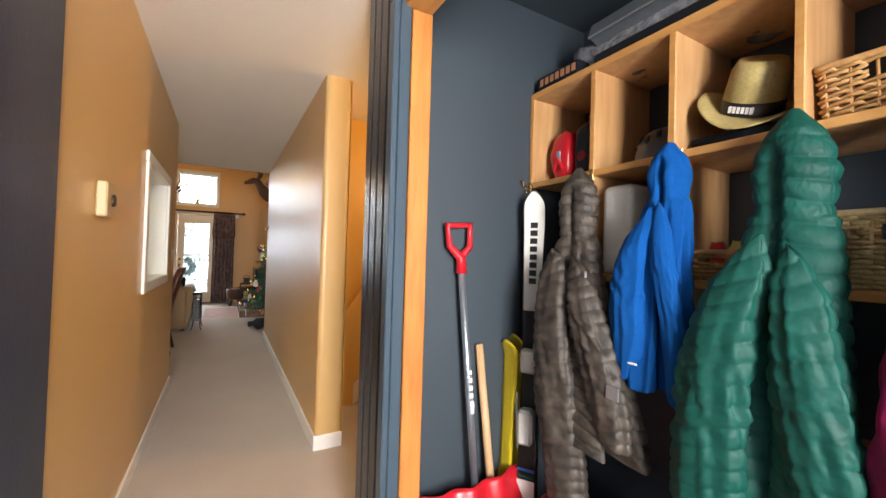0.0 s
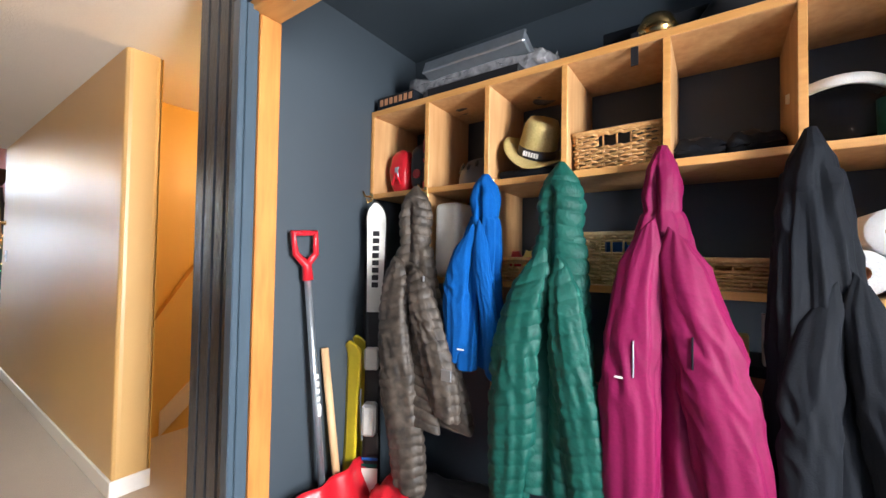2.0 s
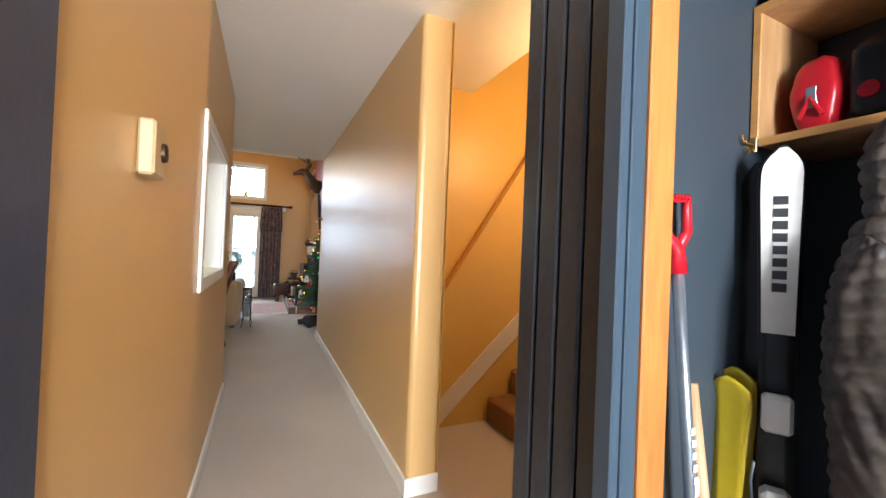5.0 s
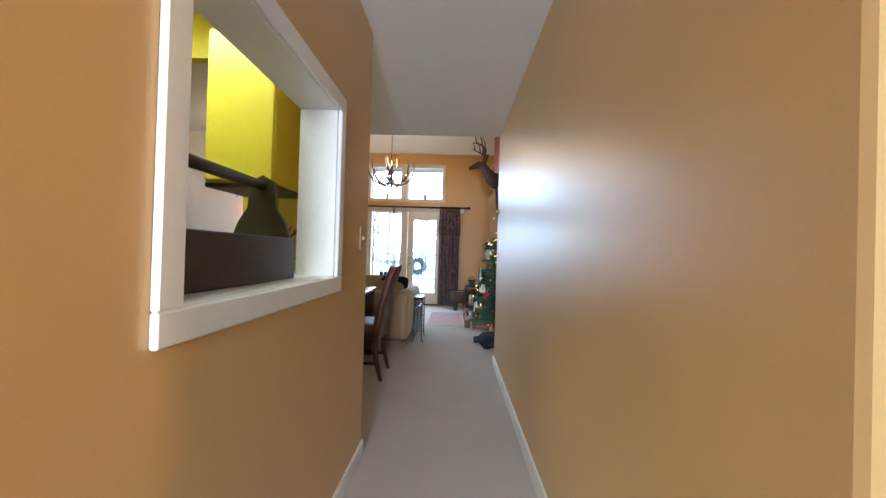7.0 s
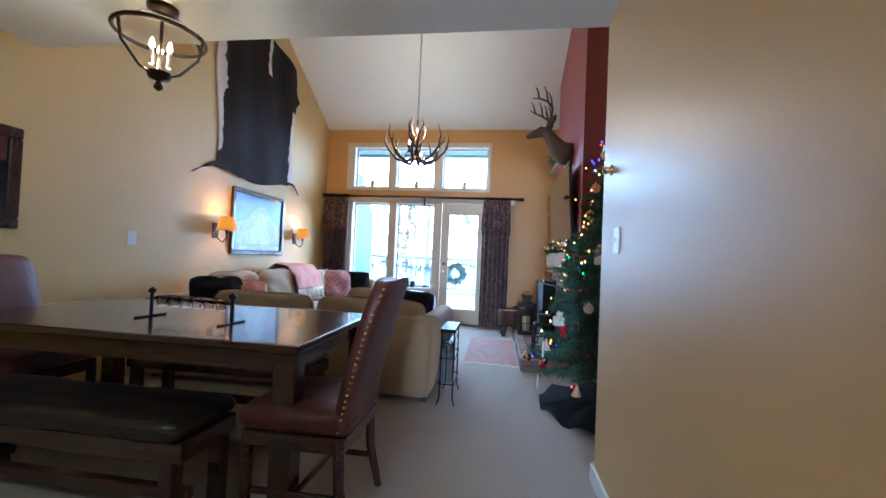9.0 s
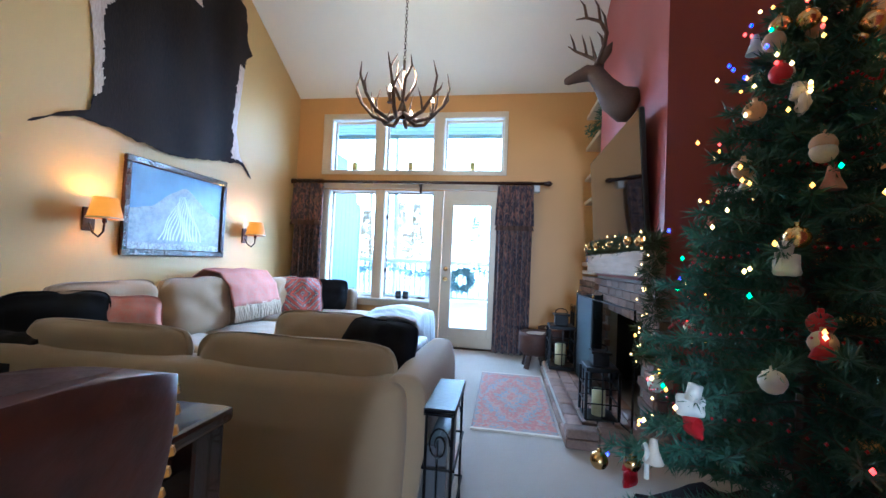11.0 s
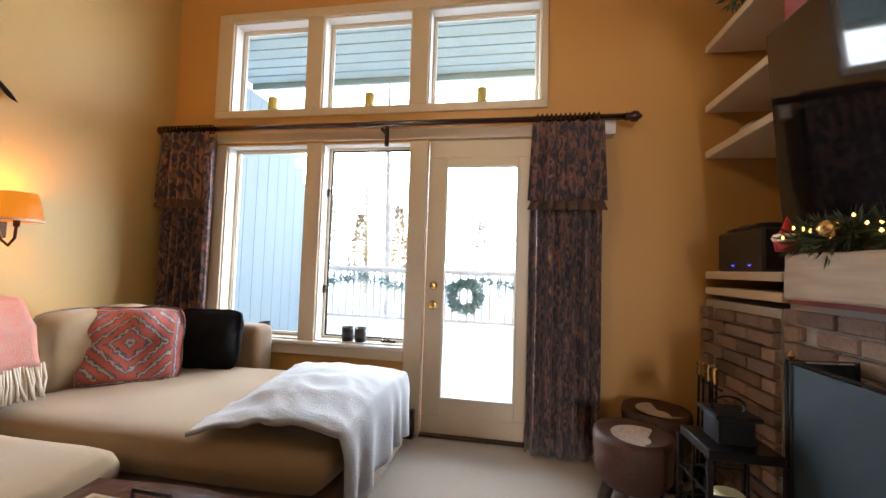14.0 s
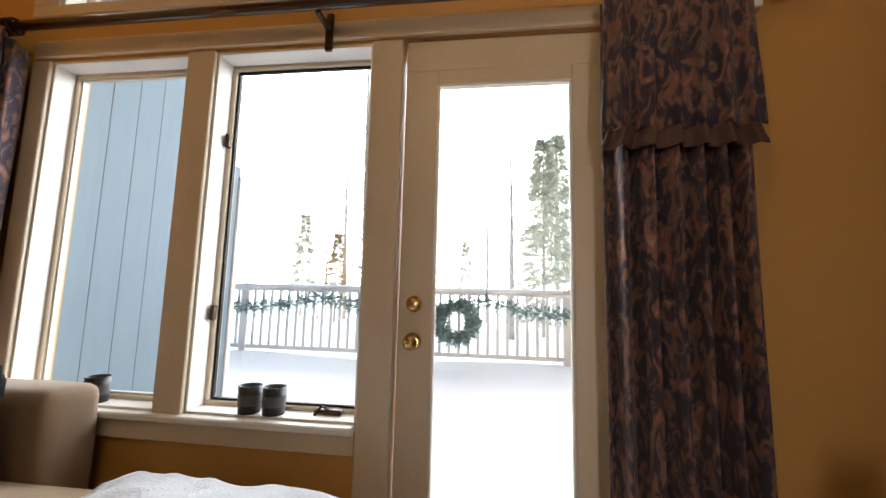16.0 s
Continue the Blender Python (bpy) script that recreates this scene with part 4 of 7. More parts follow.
def chandelier():
    t = thing("antler_chandelier", (-0.94, 9.04, 2.42), "antler chandelier with lit candle bulbs on a chain", "chandelier")
    part("hub", lathe([(0, -0.07), (0.03, -0.06), (0.045, 0.0), (0.03, 0.05), (0.012, 0.10), (0.012, 0.45), (0, 0.46)], 14), M["bronze"], t, smooth=True)
    rnd = random.Random(3)
    for k in range(8):
        a = k * math.pi / 4 + rnd.uniform(-0.12, 0.12)
        c, s = math.cos(a), math.sin(a)
        def P(r, z, o=0.0):
            return Vector((r * c - o * s, r * s + o * c, z))
        main = [P(0.03, -0.02), P(0.13, -0.09), P(0.25, -0.05, 0.03), P(0.35, 0.06, 0.06), P(0.40, 0.20, 0.05), P(0.385, 0.32, 0.02)]
        bm = tube(main, [0.018, 0.019, 0.017, 0.014, 0.010, 0.003], 8)
        for i, h, o in ((2, 0.17, -0.07), (3, 0.13, 0.08)):
            tube([main[i], main[i] + Vector((0, 0, h * 0.5)) + P(0.03, 0, o * 0.6), main[i] + Vector((0, 0, h)) + P(0.02, 0, o)], [0.012, 0.009, 0.002], 6, bm)
        part("antler", bm, M["antler"], t, smooth=True)
        if k % 2 == 0:
            cup = part("candle_cup", lathe([(0, 0.0), (0.022, 0.0), (0.022, 0.01), (0.012, 0.012), (0.012, 0.09), (0, 0.09)], 10, at=P(0.27, -0.03)), M["antler"], t)
            part("bulb", lathe([(0, 0.0), (0.012, 0.015), (0.009, 0.04), (0, 0.06)], 8, at=P(0.27, 0.06)), M["bulb"], cup)
    for k in range(4):
        a = k * math.pi / 2 + 0.4
        part("upper_antler", tube([(0.02 * math.cos(a), 0.02 * math.sin(a), 0.1), (0.10 * math.cos(a), 0.10 * math.sin(a), 0.25), (0.13 * math.cos(a + 0.4), 0.13 * math.sin(a + 0.4), 0.36), (0.08 * math.cos(a + 0.6), 0.08 * math.sin(a + 0.6), 0.48)], [0.014, 0.013, 0.009, 0.003], 7), M["antler"], t, smooth=True)
    top = 3.374 + SL * (WW - 9.04) - 2.42 - 0.01
    bm = bmesh.new()
    z, k = 0.45, 0
    while z < top:
        ring = [(0.011 * math.cos(b) if k % 2 else 0, 0 if k % 2 else 0.011 * math.cos(b), z + 0.02 * math.sin(b)) for b in np.linspace(0, 6.28, 9)]
        tube(ring, 0.0028, 5, bm)
        z, k = z + 0.031, k + 1
    part("chain", bm, M["bronze"], t)
    part("ceiling_rose", lathe([(0.06, 0), (0.05, -0.03), (0.01, -0.04), (0, -0.04)], 16, at=(0, 0, top + 0.02)), M["bronze"], t)
    point_lamp("chandelier_bulbs", (-0.94, 9.04, 2.78), 24.0, WARM, 0.12)


def sofa():
    t = thing("sectional_sofa", (0, 0, 0), "large tan sectional sofa with loose back cushions", "sofa")
    # back towards the dining room, side along the west wall, chaise by the window
    def soft(r, bev, name, m="sofa", label=""):
        bm = box(*r, bevel=bev, seg=3)
        bmesh.ops.subdivide_edges(bm, edges=[e for e in bm.edges if e.calc_length() > 0.3], cuts=6, use_grid_fill=True)
        for v in bm.verts:
            v.co += 0.007 * noise.noise_vector(v.co * 4)
        return part(name, bm, M[m], t, label, True)
    soft((-2.92, -0.37, 7.24, 7.46, 0.03, 0.665), 0.06, "backrest")
    soft((-2.96, -2.72, 7.26, 10.86, 0.03, 0.70), 0.06, "backrest")
    # rolled arm sloping down from the backrest
    def arm(u, v):
        a = 2 * math.pi * v
        y = 7.30 + 0.94 * u
        h = 0.685 - 0.025 * u ** 0.8
        w = 0.095 + 0.02 * math.sin(u * 3)
        z = 0.03 + (h - 0.03) * (0.5 + 0.5 * math.sin(a)) ** 0.55
        return (-0.392 + w * math.copysign(abs(math.cos(a)) ** 0.6, math.cos(a)), y, z)
    bm = grid(16, 28, arm)
    bmesh.ops.remove_doubles(bm, verts=bm.verts, dist=0.0005)
    bmesh.ops.holes_fill(bm, edges=bm.edges, sides=40)
    part("arm", bm, M["sofa"], t, "rounded sloping arm", True)
    soft((-2.73, -0.44, 7.46, 8.20, 0.04, 0.28), 0.03, "seat_base")
    soft((-2.73, -1.74, 8.20, 10.86, 0.04, 0.28), 0.03, "seat_base")
    for i, (x0, x1, y0, y1) in enumerate([(-1.52, -0.46, 7.47, 8.24), (-2.66, -1.54, 7.47, 8.24), (-2.70, -1.68, 8.26, 8.80), (-2.70, -1.68, 8.82, 9.53)]):
        part("seat_cushion", turned(cushion(x1 - x0, y1 - y0, 0.19, i, 0.35), Matrix.Translation(((x0 + x1) / 2, (y0 + y1) / 2, 0.27))), M["sofa"], t, "", True)
    part("chaise_cushion", turned(cushion(1.82, 1.12, 0.21, 7, 0.35), Matrix.Translation((-1.79, 10.12, 0.27))), M["sofa"], t, "", True)
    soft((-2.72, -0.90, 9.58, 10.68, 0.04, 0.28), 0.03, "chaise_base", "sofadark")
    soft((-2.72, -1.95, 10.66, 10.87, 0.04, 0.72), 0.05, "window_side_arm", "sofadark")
    for x, y in [(-0.42, 7.32), (-2.8, 7.32), (-0.42, 8.15), (-0.98, 9.66), (-0.98, 10.6), (-2.8, 10.8)]:
        part("foot", box(x - 0.03, x + 0.03, y - 0.03, y + 0.03, 0, 0.04, 0.004), M["darkwood"], t)
    # loose cushions
    def loose(name, label, m, w, h, d, x, y, z, rx, rz, seed, cat="cushion", puff=1.0):
        c = single(name, cushion(w, h, d, seed, puff, 16, 0.035), M[m], label, cat, smooth=True)
        c.matrix_basis = pose(x, y, z, rx, 0, rz)
        return c
    for x, m, s in ((-0.92, "sofa", 1), (-1.90, "sofa", 2)):
        loose("back_cushion", "slouching tan sofa back cushion", m, 0.98, 0.44, 0.20, x, 7.50, 0.555, -80, 180, s)
    loose("back_cushion", "tan lumbar cushion on the sofa", "sofa", 0.62, 0.40, 0.20, -1.02, 7.98, 0.60, -68, 180, 12)
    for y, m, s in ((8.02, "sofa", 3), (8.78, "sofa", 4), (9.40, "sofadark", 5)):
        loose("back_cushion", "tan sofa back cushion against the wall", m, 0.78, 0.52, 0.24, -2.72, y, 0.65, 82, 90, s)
    loose("back_cushion", "tan cushion in the sofa corner", "sofa", 0.7, 0.46, 0.2, -2.70, 10.15, 0.64, 80, 90, 8)
    loose("fur_cushion", "black faux fur cushion", "blackfur", 0.46, 0.42, 0.18, -0.62, 7.80, 0.60, -66, 160, 9)
    loose("fur_cushion", "black faux fur cushion in the corner", "blackfur", 0.46, 0.40, 0.15, -2.20, 10.56, 0.64, 78, 8, 10)
    k = loose("kilim_cushion", "coral and navy medallion cushion", "kilim", 0.52, 0.50, 0.16, -2.45, 10.22, 0.62, 66, 40, 11)
    loose("striped_cushion", "pink woven cushion with white lines", "coral", 0.42, 0.40, 0.14, -2.45, 8.0, 0.62, 70, 55, 13)
    loose("fur_cushion", "black faux fur cushion on the sofa corner", "blackfur", 0.5, 0.4, 0.16, -2.6, 7.72, 0.66, 70, 60, 14)


def throw():
    t = thing("coral_throw", (0, 0, 0), "coral woven throw with cream fringe over cushions", "blanket")
    def at(u, v):
        y = 9.02 + 0.72 * u
        prof = [(-2.90, 0.86), (-2.78, 0.965), (-2.60, 0.945), (-2.47, 0.82), (-2.42, 0.64)]
        s = v * 4
        i = min(3, int(s))
        f = s - i
        x = prof[i][0] * (1 - f) + prof[i + 1][0] * f
        z = prof[i][1] * (1 - f) + prof[i + 1][1] * f
        return (x + 0.02 * noise.noise((y * 7, v * 2, 0)), y + 0.02 * math.sin(v * 5), z + 0.025 * noise.noise((y * 5, v * 3, 4)))
    part("cloth", grid(30, 24, at, thick=0.012), M["coral"], t, "", True)
    rnd = random.Random(8)
    bm = bmesh.new()
    for k in range(64):
        y = 9.02 + 0.72 * k / 63
        z = 0.65 + 0.01 * rnd.random()
        tube([(-2.42, y, z), (-2.41 + 0.02 * rnd.random(), y + rnd.uniform(-0.01, 0.01), z - 0.07), (-2.40 + rnd.uniform(-0.01, 0.02), y + rnd.uniform(-0.02, 0.02), z - 0.15)], [0.006, 0.006, 0.008], 5, bm)
    tagged(part("fringe", bm, M["fringe"], t, "cream knotted fringe", True), kind="stuff")


def fleece():
    t = thing("white_blanket", (0, 0, 0), "white fleece blanket draped over the chaise end", "blanket")
    def at(u, v):
        flat = min(1, u / 0.70)
        over = max(0, (u - 0.70) / 0.30)
        x = -1.47 - 0.14 * v + (0.60 + 0.14 * v) * flat + 0.035 * math.sin(min(1, over * 2) * math.pi / 2)
        y = 9.57 + 1.06 * v + 0.06 * (1 - v) * flat - 0.04 * flat * v
        z = 0.505 + 0.115 * math.sin(math.pi * min(1, flat * 0.9)) * math.sin(math.pi * min(1, 0.15 + v * 0.8)) - 0.33 * over ** 1.25
        fold = 0.022 * math.sin(y * 30 + 2.5 * noise.noise((y * 3, 0, 0))) * over
        edge = min(1, 6 * min(u, v, 1 - v))
        return (x + fold, y + 0.02 * noise.noise((x * 3, y * 3, 1)), z + 0.022 * noise.noise((x * 3.5, y * 3.5, 2)) * edge + (0.014 * (1 - 2 * abs(noise.noise((x * 7 + y * 3, y * 6, 7)))) + 0.004 * noise.noise((x * 26, y * 26, 3))) * (1 - over))
    part("cloth", grid(46, 46, at, thick=0.016), M["blanket"], t, "", True)
    t = thing("black_throw", (-2.3, 7.36, -0.14), "black fur throw over the sofa back", "blanket")
    part("cloth", grid(24, 20, lambda u, v: (-0.5 + 0.62 * u, -0.16 + 0.40 * v, 0.84 - 0.9 * (v - 0.45) ** 2 + 0.02 * noise.noise((u * 6, v * 6, 0))), thick=0.02), M["blackfur"], t, "", True)


def ottoman():
    t = thing("leather_ottoman", (-1.13, 8.80, 0), "brown tufted leather coffee table ottoman", "ottoman")
    part("top", turned(cushion(0.94, 1.13, 0.18, 21, 0.25, 18, 0.02), Matrix.Translation((0, 0, 0.285))), M["leather"], t, "creased brown leather", True)
    part("apron", box(-0.45, 0.45, -0.545, 0.545, 0.25, 0.31, 0.01), M["leather"], t)
    for x in (-0.41, 0.41):
        for y in (-0.5, 0.5):
            part("leg", tube([(x, y, 0.26), (x, y, 0.0)], [0.032, 0.022], 10), M["mahog"], t)
    for i in range(20):
        for x in (-0.468, 0.468):
            part("stud", lathe([(0.007, 0), (0.004, 0.004), (0, 0.005)], 6, at=(x, -0.52 + 0.0547 * i, 0.30)), M["bronze"], t)
    tr_ = thing("serving_tray", (-1.185, 8.84, 0.472), "whitewashed wooden tray with iron handles", "tray", rz=-2)
    part("base", box(-0.20, 0.20, -0.30, 0.30, 0, 0.012, 0.003), M["grey_oak"], tr_)
    part("rim", boxes((-0.20, -0.185, -0.30, 0.30, 0.012, 0.045), (0.185, 0.20, -0.30, 0.30, 0.012, 0.045), (-0.185, 0.185, -0.30, -0.285, 0.012, 0.045), (-0.185, 0.185, 0.285, 0.30, 0.012, 0.045), bevel=0.003), M["grey_oak"], tr_)
    for y in (-0.293, 0.293):
        part("handle", tube([(-0.06, y, 0.045), (-0.06, y, 0.075), (0.06, y, 0.075), (0.06, y, 0.045)], 0.006, 6), M["iron"], tr_)
    tr2 = thing("serving_tray", (-1.18, 8.80, 0.485), "smaller wooden tray nested in a larger one", "tray", rz=-2)
    part("base", box(-0.145, 0.145, -0.22, 0.22, 0, 0.010, 0.003), M["ashwood"], tr2)
    part("rim", boxes((-0.145, -0.133, -0.22, 0.22, 0.010, 0.034), (0.133, 0.145, -0.22, 0.22, 0.010, 0.034), (-0.133, 0.133, -0.22, -0.208, 0.010, 0.034), (-0.133, 0.133, 0.208, 0.22, 0.010, 0.034), bevel=0.003), M["ashwood"], tr2)
    for y in (-0.214, 0.214):
        part("handle", tube([(-0.05, y, 0.034), (-0.05, y, 0.06), (0.05, y, 0.06), (0.05, y, 0.034)], 0.005, 6), M["iron"], tr2)
    b = thing("wooden_bowl", (-1.17, 8.76, 0.496), "small pale wooden bowl on the tray", "bowl")
    part("bowl", lathe([(0, 0), (0.05, 0), (0.085, 0.045), (0.078, 0.045), (0.045, 0.008), (0, 0.006)], 20), M["ashwood"], b, smooth=True)
    for x, y, r in ((-1.17, 8.89, 84), (-1.19, 8.96, 78)):
        c = thing("remote_control", (x, y, 0.496), "black remote control on the tray", "remote control", "remote controls", rz=r)
        part("body", box(-0.022, 0.022, -0.085, 0.085, 0, 0.018, 0.006), M["blackplastic"], c)
        part("button_pad", box(-0.012, 0.012, -0.06, 0.05, 0.018, 0.0195), M["greyplastic"], c)


def magazine_rack():
    t = thing("magazine_side_table", (-0.235, 7.45, 0), "narrow black iron side table with magazine rack", "side table")
    part("top", box(-0.058, 0.058, -0.19, 0.19, 0.57, 0.585, 0.004), M["tv"], t, "glossy black top")
    part("top_rim", frame_xz(-0.06, 0.06, 0.562, 0.59, 0.006, -0.192, 0.192, 0.002), M["iron"], t)
    for x in (-1, 1):
        for y in (-1, 1):
            part("leg", tube([(0.05 * x, 0.175 * y, 0.575), (0.05 * x, 0.175 * y, 0.2), (0.052 * x, 0.18 * y, 0.06), (0.07 * x, 0.20 * y, 0.006)], 0.006, 6), M["iron"], t)
    for z in (0.16, 0.36):
        part("rack_rail", tube([(-0.06, -0.175, z), (0.06, -0.175, z), (0.06, 0.175, z), (-0.06, 0.175, z), (-0.06, -0.175, z)], 0.005, 6), M["iron"], t)
    for y in (-0.175, 0.175):
        part("scroll", tube([(0.045 * math.cos(a) * (1 - a / 14), y, 0.45 + 0.07 * math.sin(a) * (1 - a / 14)) for a in np.linspace(0, 10, 26)], 0.004, 5), M["iron"], t)
    part("magazine", box(-0.05, -0.01, -0.16, 0.16, 0.165, 0.44, 0.003), M["greyplastic"], t, "dark magazine")
    part("magazine", box(-0.005, 0.03, -0.15, 0.15, 0.165, 0.47, 0.003), M["greyplastic"], t, "dark magazine")


def curtain(x0, x1, label, fold):
    t = thing("curtain", (0, W0 - 0.11, 0), label, "curtain", "patterned curtains")
    def sheet(z0, z1, flare, amp, off):
        def at(u, v):
            x = x0 + (x1 - x0) * u
            z = z0 + (z1 - z0) * v
            c = (x0 + x1) / 2
            x = c + (x - c) * (1 + flare * (1 - v))
            return (x, off + amp * math.sin(u * fold * 2 * math.pi + 0.6 * noise.noise((u * 3, v * 2, 0))) - 0.3 * amp * math.sin(u * fold * 4.4 * math.pi), z)
        return grid(90, 14, at, thick=0.006)
    part("drape", sheet(0.015, 2.10, 0.02, 0.045, 0.0), M["curtaincloth"], t, "", True)
    v = part("valance", sheet(1.62, 2.13, 0.10, 0.022, -0.055), M["curtaincloth"], t, "gathered short valance", True)
    part("valance_fringe", sheet(1.560, 1.622, 0.105, 0.022, -0.056), M["fringebrown"], v, "brown bullion fringe", True)


def curtains():
    curtain(-2.93, -2.50, "dark floral lined curtain at the window", 6)
    curtain(-0.13, 0.31, "dark floral lined curtain beside the patio door", 6)
    t = thing("curtain_rod", (0, W0 - 0.125, 2.165), "dark turned wooden curtain rod with finials", "curtain rod")
    part("pole", tube([(-2.93, 0, 0), (0.44, 0, 0)], 0.021, 12), M["mahog"], t, smooth=True)
    fin = [(0.021, 0), (0.030, 0.01), (0.022, 0.02), (0.036, 0.05), (0.034, 0.075), (0.015, 0.09), (0.012, 0.10), (0, 0.105)]
    part("finial", turned(lathe(fin, 16), Matrix.Translation((0.44, 0, 0)) @ Matrix.Rotation(radians(90), 4, "Y")), M["mahog"], t, smooth=True)
    part("finial", turned(lathe(fin[:5], 16), Matrix.Translation((-2.90, 0, 0)) @ Matrix.Rotation(radians(-90), 4, "Y")), M["mahog"], t, smooth=True)
    for a, b in ((-2.92, -2.52), (-0.10, 0.28)):
        for k in range(14):
            x = a + (b - a) * k / 13
            part("ring", tube([(x, 0.031 * math.cos(q), 0.031 * math.sin(q)) for q in np.linspace(0, 6.28, 13)], 0.006, 5), M["mahog"], t)
    for x in (-1.16,):
        part("bracket", boxes((x - 0.015, x + 0.015, 0.085, 0.103, -0.13, 0.03), (x - 0.01, x + 0.01, -0.02, 0.09, -0.05, -0.03), bevel=0.004), M["bronze"], t)
    for x in (-2.80, 0.36):
        part("mounting_block", box(x - 0.035, x + 0.035, 0.03, 0.124, -0.10, 0.0, 0.004), M["white"], t, "white mounting block")


def sill_things():
    for x in (-1.42, -1.32, -2.09):
        t = thing("votive_holder", (x, W0 + 0.03, 0.612), "small black votive candle holder on the sill", "candle holder", "votive holders")
        part("cup", lathe([(0, 0), (0.040, 0), (0.044, 0.10), (0.040, 0.10), (0.036, 0.01), (0, 0.01)], 18), M["blackplastic"], t, smooth=True)
        part("band", lathe([(0.0425, 0.03), (0.0440, 0.07)], 18), M["greyplastic"], t, "grey motif band", True)
    for x in (-2.14, -1.335, -0.485):
        t = thing("pillar_candle", (x, W0 + 0.05, 2.357), "yellow pillar candle on the transom ledge", "candle", "transom candles")
        part("wax", lathe([(0, 0), (0.036, 0), (0.036, 0.115), (0.028, 0.118), (0, 0.112)], 18), M["candleyellow"], t, smooth=True)
        part("wick", tube([(0, 0, 0.11), (0.002, 0, 0.13)], 0.0015, 5), M["iron"], t)
    t = thing("baseboard_heater", (-0.93, W0 - 0.06, 0), "dark metal baseboard heater end", "heater")
    part("case", box(-0.05, 0.05, -0.02, 0.035, 0, 0.19, 0.006), M["bronze"], t)


def christmas_tree():
    t = thing("christmas_tree", (1.10, 7.45, 0), "decorated Christmas tree with coloured lights and ornaments", "christmas tree")
    rnd = random.Random(11)
    part("trunk", tube([(0, 0, 0.03), (0, 0, 2.2)], [0.04, 0.008], 8), M["bark"], t)
    part("skirt", grid(60, 8, lambda u, v: ((0.06 + 0.54 * v) * math.cos(6.2832 * u), (0.06 + 0.54 * v) * math.sin(6.2832 * u), 0.10 * (1 - v) + 0.02 + 0.025 * v * math.sin(u * 70 + noise.noise((u * 9, v, 0)) * 4)), thick=0.015), M["blackfur"], t, "dark fur tree skirt", True)
    boughs, tips = bmesh.new(), []
    for k in range(230):
        f = (k + rnd.random()) / 230
        z = 0.30 + 1.92 * f
        reach = (0.60 * (1 - f) ** 0.8 + 0.04) * rnd.uniform(0.82, 1.12)
        a = k * 2.39996 + rnd.uniform(-0.3, 0.3)
        end = Vector((reach * math.cos(a), reach * math.sin(a), z - 0.10 * reach + 0.05))
        tube([(0, 0, z), end], [0.008, 0.003], 4, boughs)
        tips.append((Vector((0, 0, z)), end))
    tagged(part("boughs", boughs, M["bark"], t), kind="stuff")
    bm = bmesh.new()
    for a, b in tips:
        n = int(110 + 720 * (b - a).length)
        for _ in range(n):
            f = rnd.uniform(0.15, 1.02)
            p = a.lerp(b, f)
            d = ((b - a).normalized() * 0.6 + Vector((rnd.gauss(0, 0.7), rnd.gauss(0, 0.7), rnd.gauss(0.05, 0.55)))).normalized()
            tuft(bm, p, d, rnd.uniform(0.035, 0.075), 0.0034, rnd)
    tagged(part("needles", bm, M["needle"], t, "dense green needles"), kind="stuff")
    def spot(out=0.0):
        a, b = rnd.choice(tips)
        return b + (b - a).normalized() * (out + rnd.uniform(-0.02, 0.05)) + Vector((0, 0, rnd.uniform(-0.04, 0.03)))
    cols = ["fairyred", "fairyblue", "fairygreen", "fairyamber", "fairy", "fairyamber", "fairy"]
    for k in range(210):
        part("fairy_light", lathe([(0, -0.009), (0.0075, 0), (0, 0.011)], 6, at=spot(0.05)), M[cols[k % 7]], t)
    ball = [(0, -0.036), (0.014, -0.033), (0.026, -0.025), (0.034, -0.010), (0.036, 0.0), (0.034, 0.010), (0.026, 0.025), (0.014, 0.033), (0.008, 0.035), (0.008, 0.046), (0, 0.046)]
    for k in range(52):
        m = ["brass", "ashwood", "fringe", "whiteplastic", "brass", "redplastic"][k % 6]
        part("bauble", lathe(ball, 14, at=spot() + Vector((0, 0, -0.03))), M[m], t, smooth=True)
    # odd hanging ornaments: bells, figures, cloth shapes
    for k in range(30):
        p = spot() + Vector((0, 0, -0.05))
        m = ["fringe", "ashwood", "redplastic", "whiteplastic", "coral"][k % 5]
        kind = k % 3
        if kind == 0:
            bm = lathe([(0, 0.05), (0.012, 0.045), (0.018, 0.01), (0.034, -0.03), (0.03, -0.032), (0, -0.02)], 12, at=p)
            nm = "bell"
        elif kind == 1:
            bm = turned(cushion(0.085, 0.07, 0.03, k, 0.9, 6), Matrix.Translation(p) @ Matrix.Rotation(rnd.uniform(0, 3), 4, "Z") @ Matrix.Rotation(radians(90), 4, "X"))
            tube([p + Vector((0, 0, 0.02)), p + Vector((0.01, 0, 0.07))], 0.022, 8, bm)
            nm = "cloth_ornament"
        else:
            bm = tube([p, p + Vector((0, 0, -0.09))], 0.008, 7)
            tube([p, p + Vector((0.0, 0.018, 0.016)), p + Vector((0, 0.036, 0))], 0.008, 7, bm)
            nm = "candy_cane"
        part(nm, bm, M[m], t, smooth=True)
    bm = bmesh.new()
    for k in range(420):
        f = k / 420
        z = 0.55 + 1.4 * f
        r = 0.55 * (1 - (z - 0.3) / 1.92) ** 0.85 + 0.05
        a = f * 5.2 * 2 * math.pi
        lathe([(0, -0.006), (0.006, 0), (0, 0.006)], 5, bm, at=(r * math.cos(a), r * math.sin(a), z - 0.04 * abs(math.sin(a * 4))))
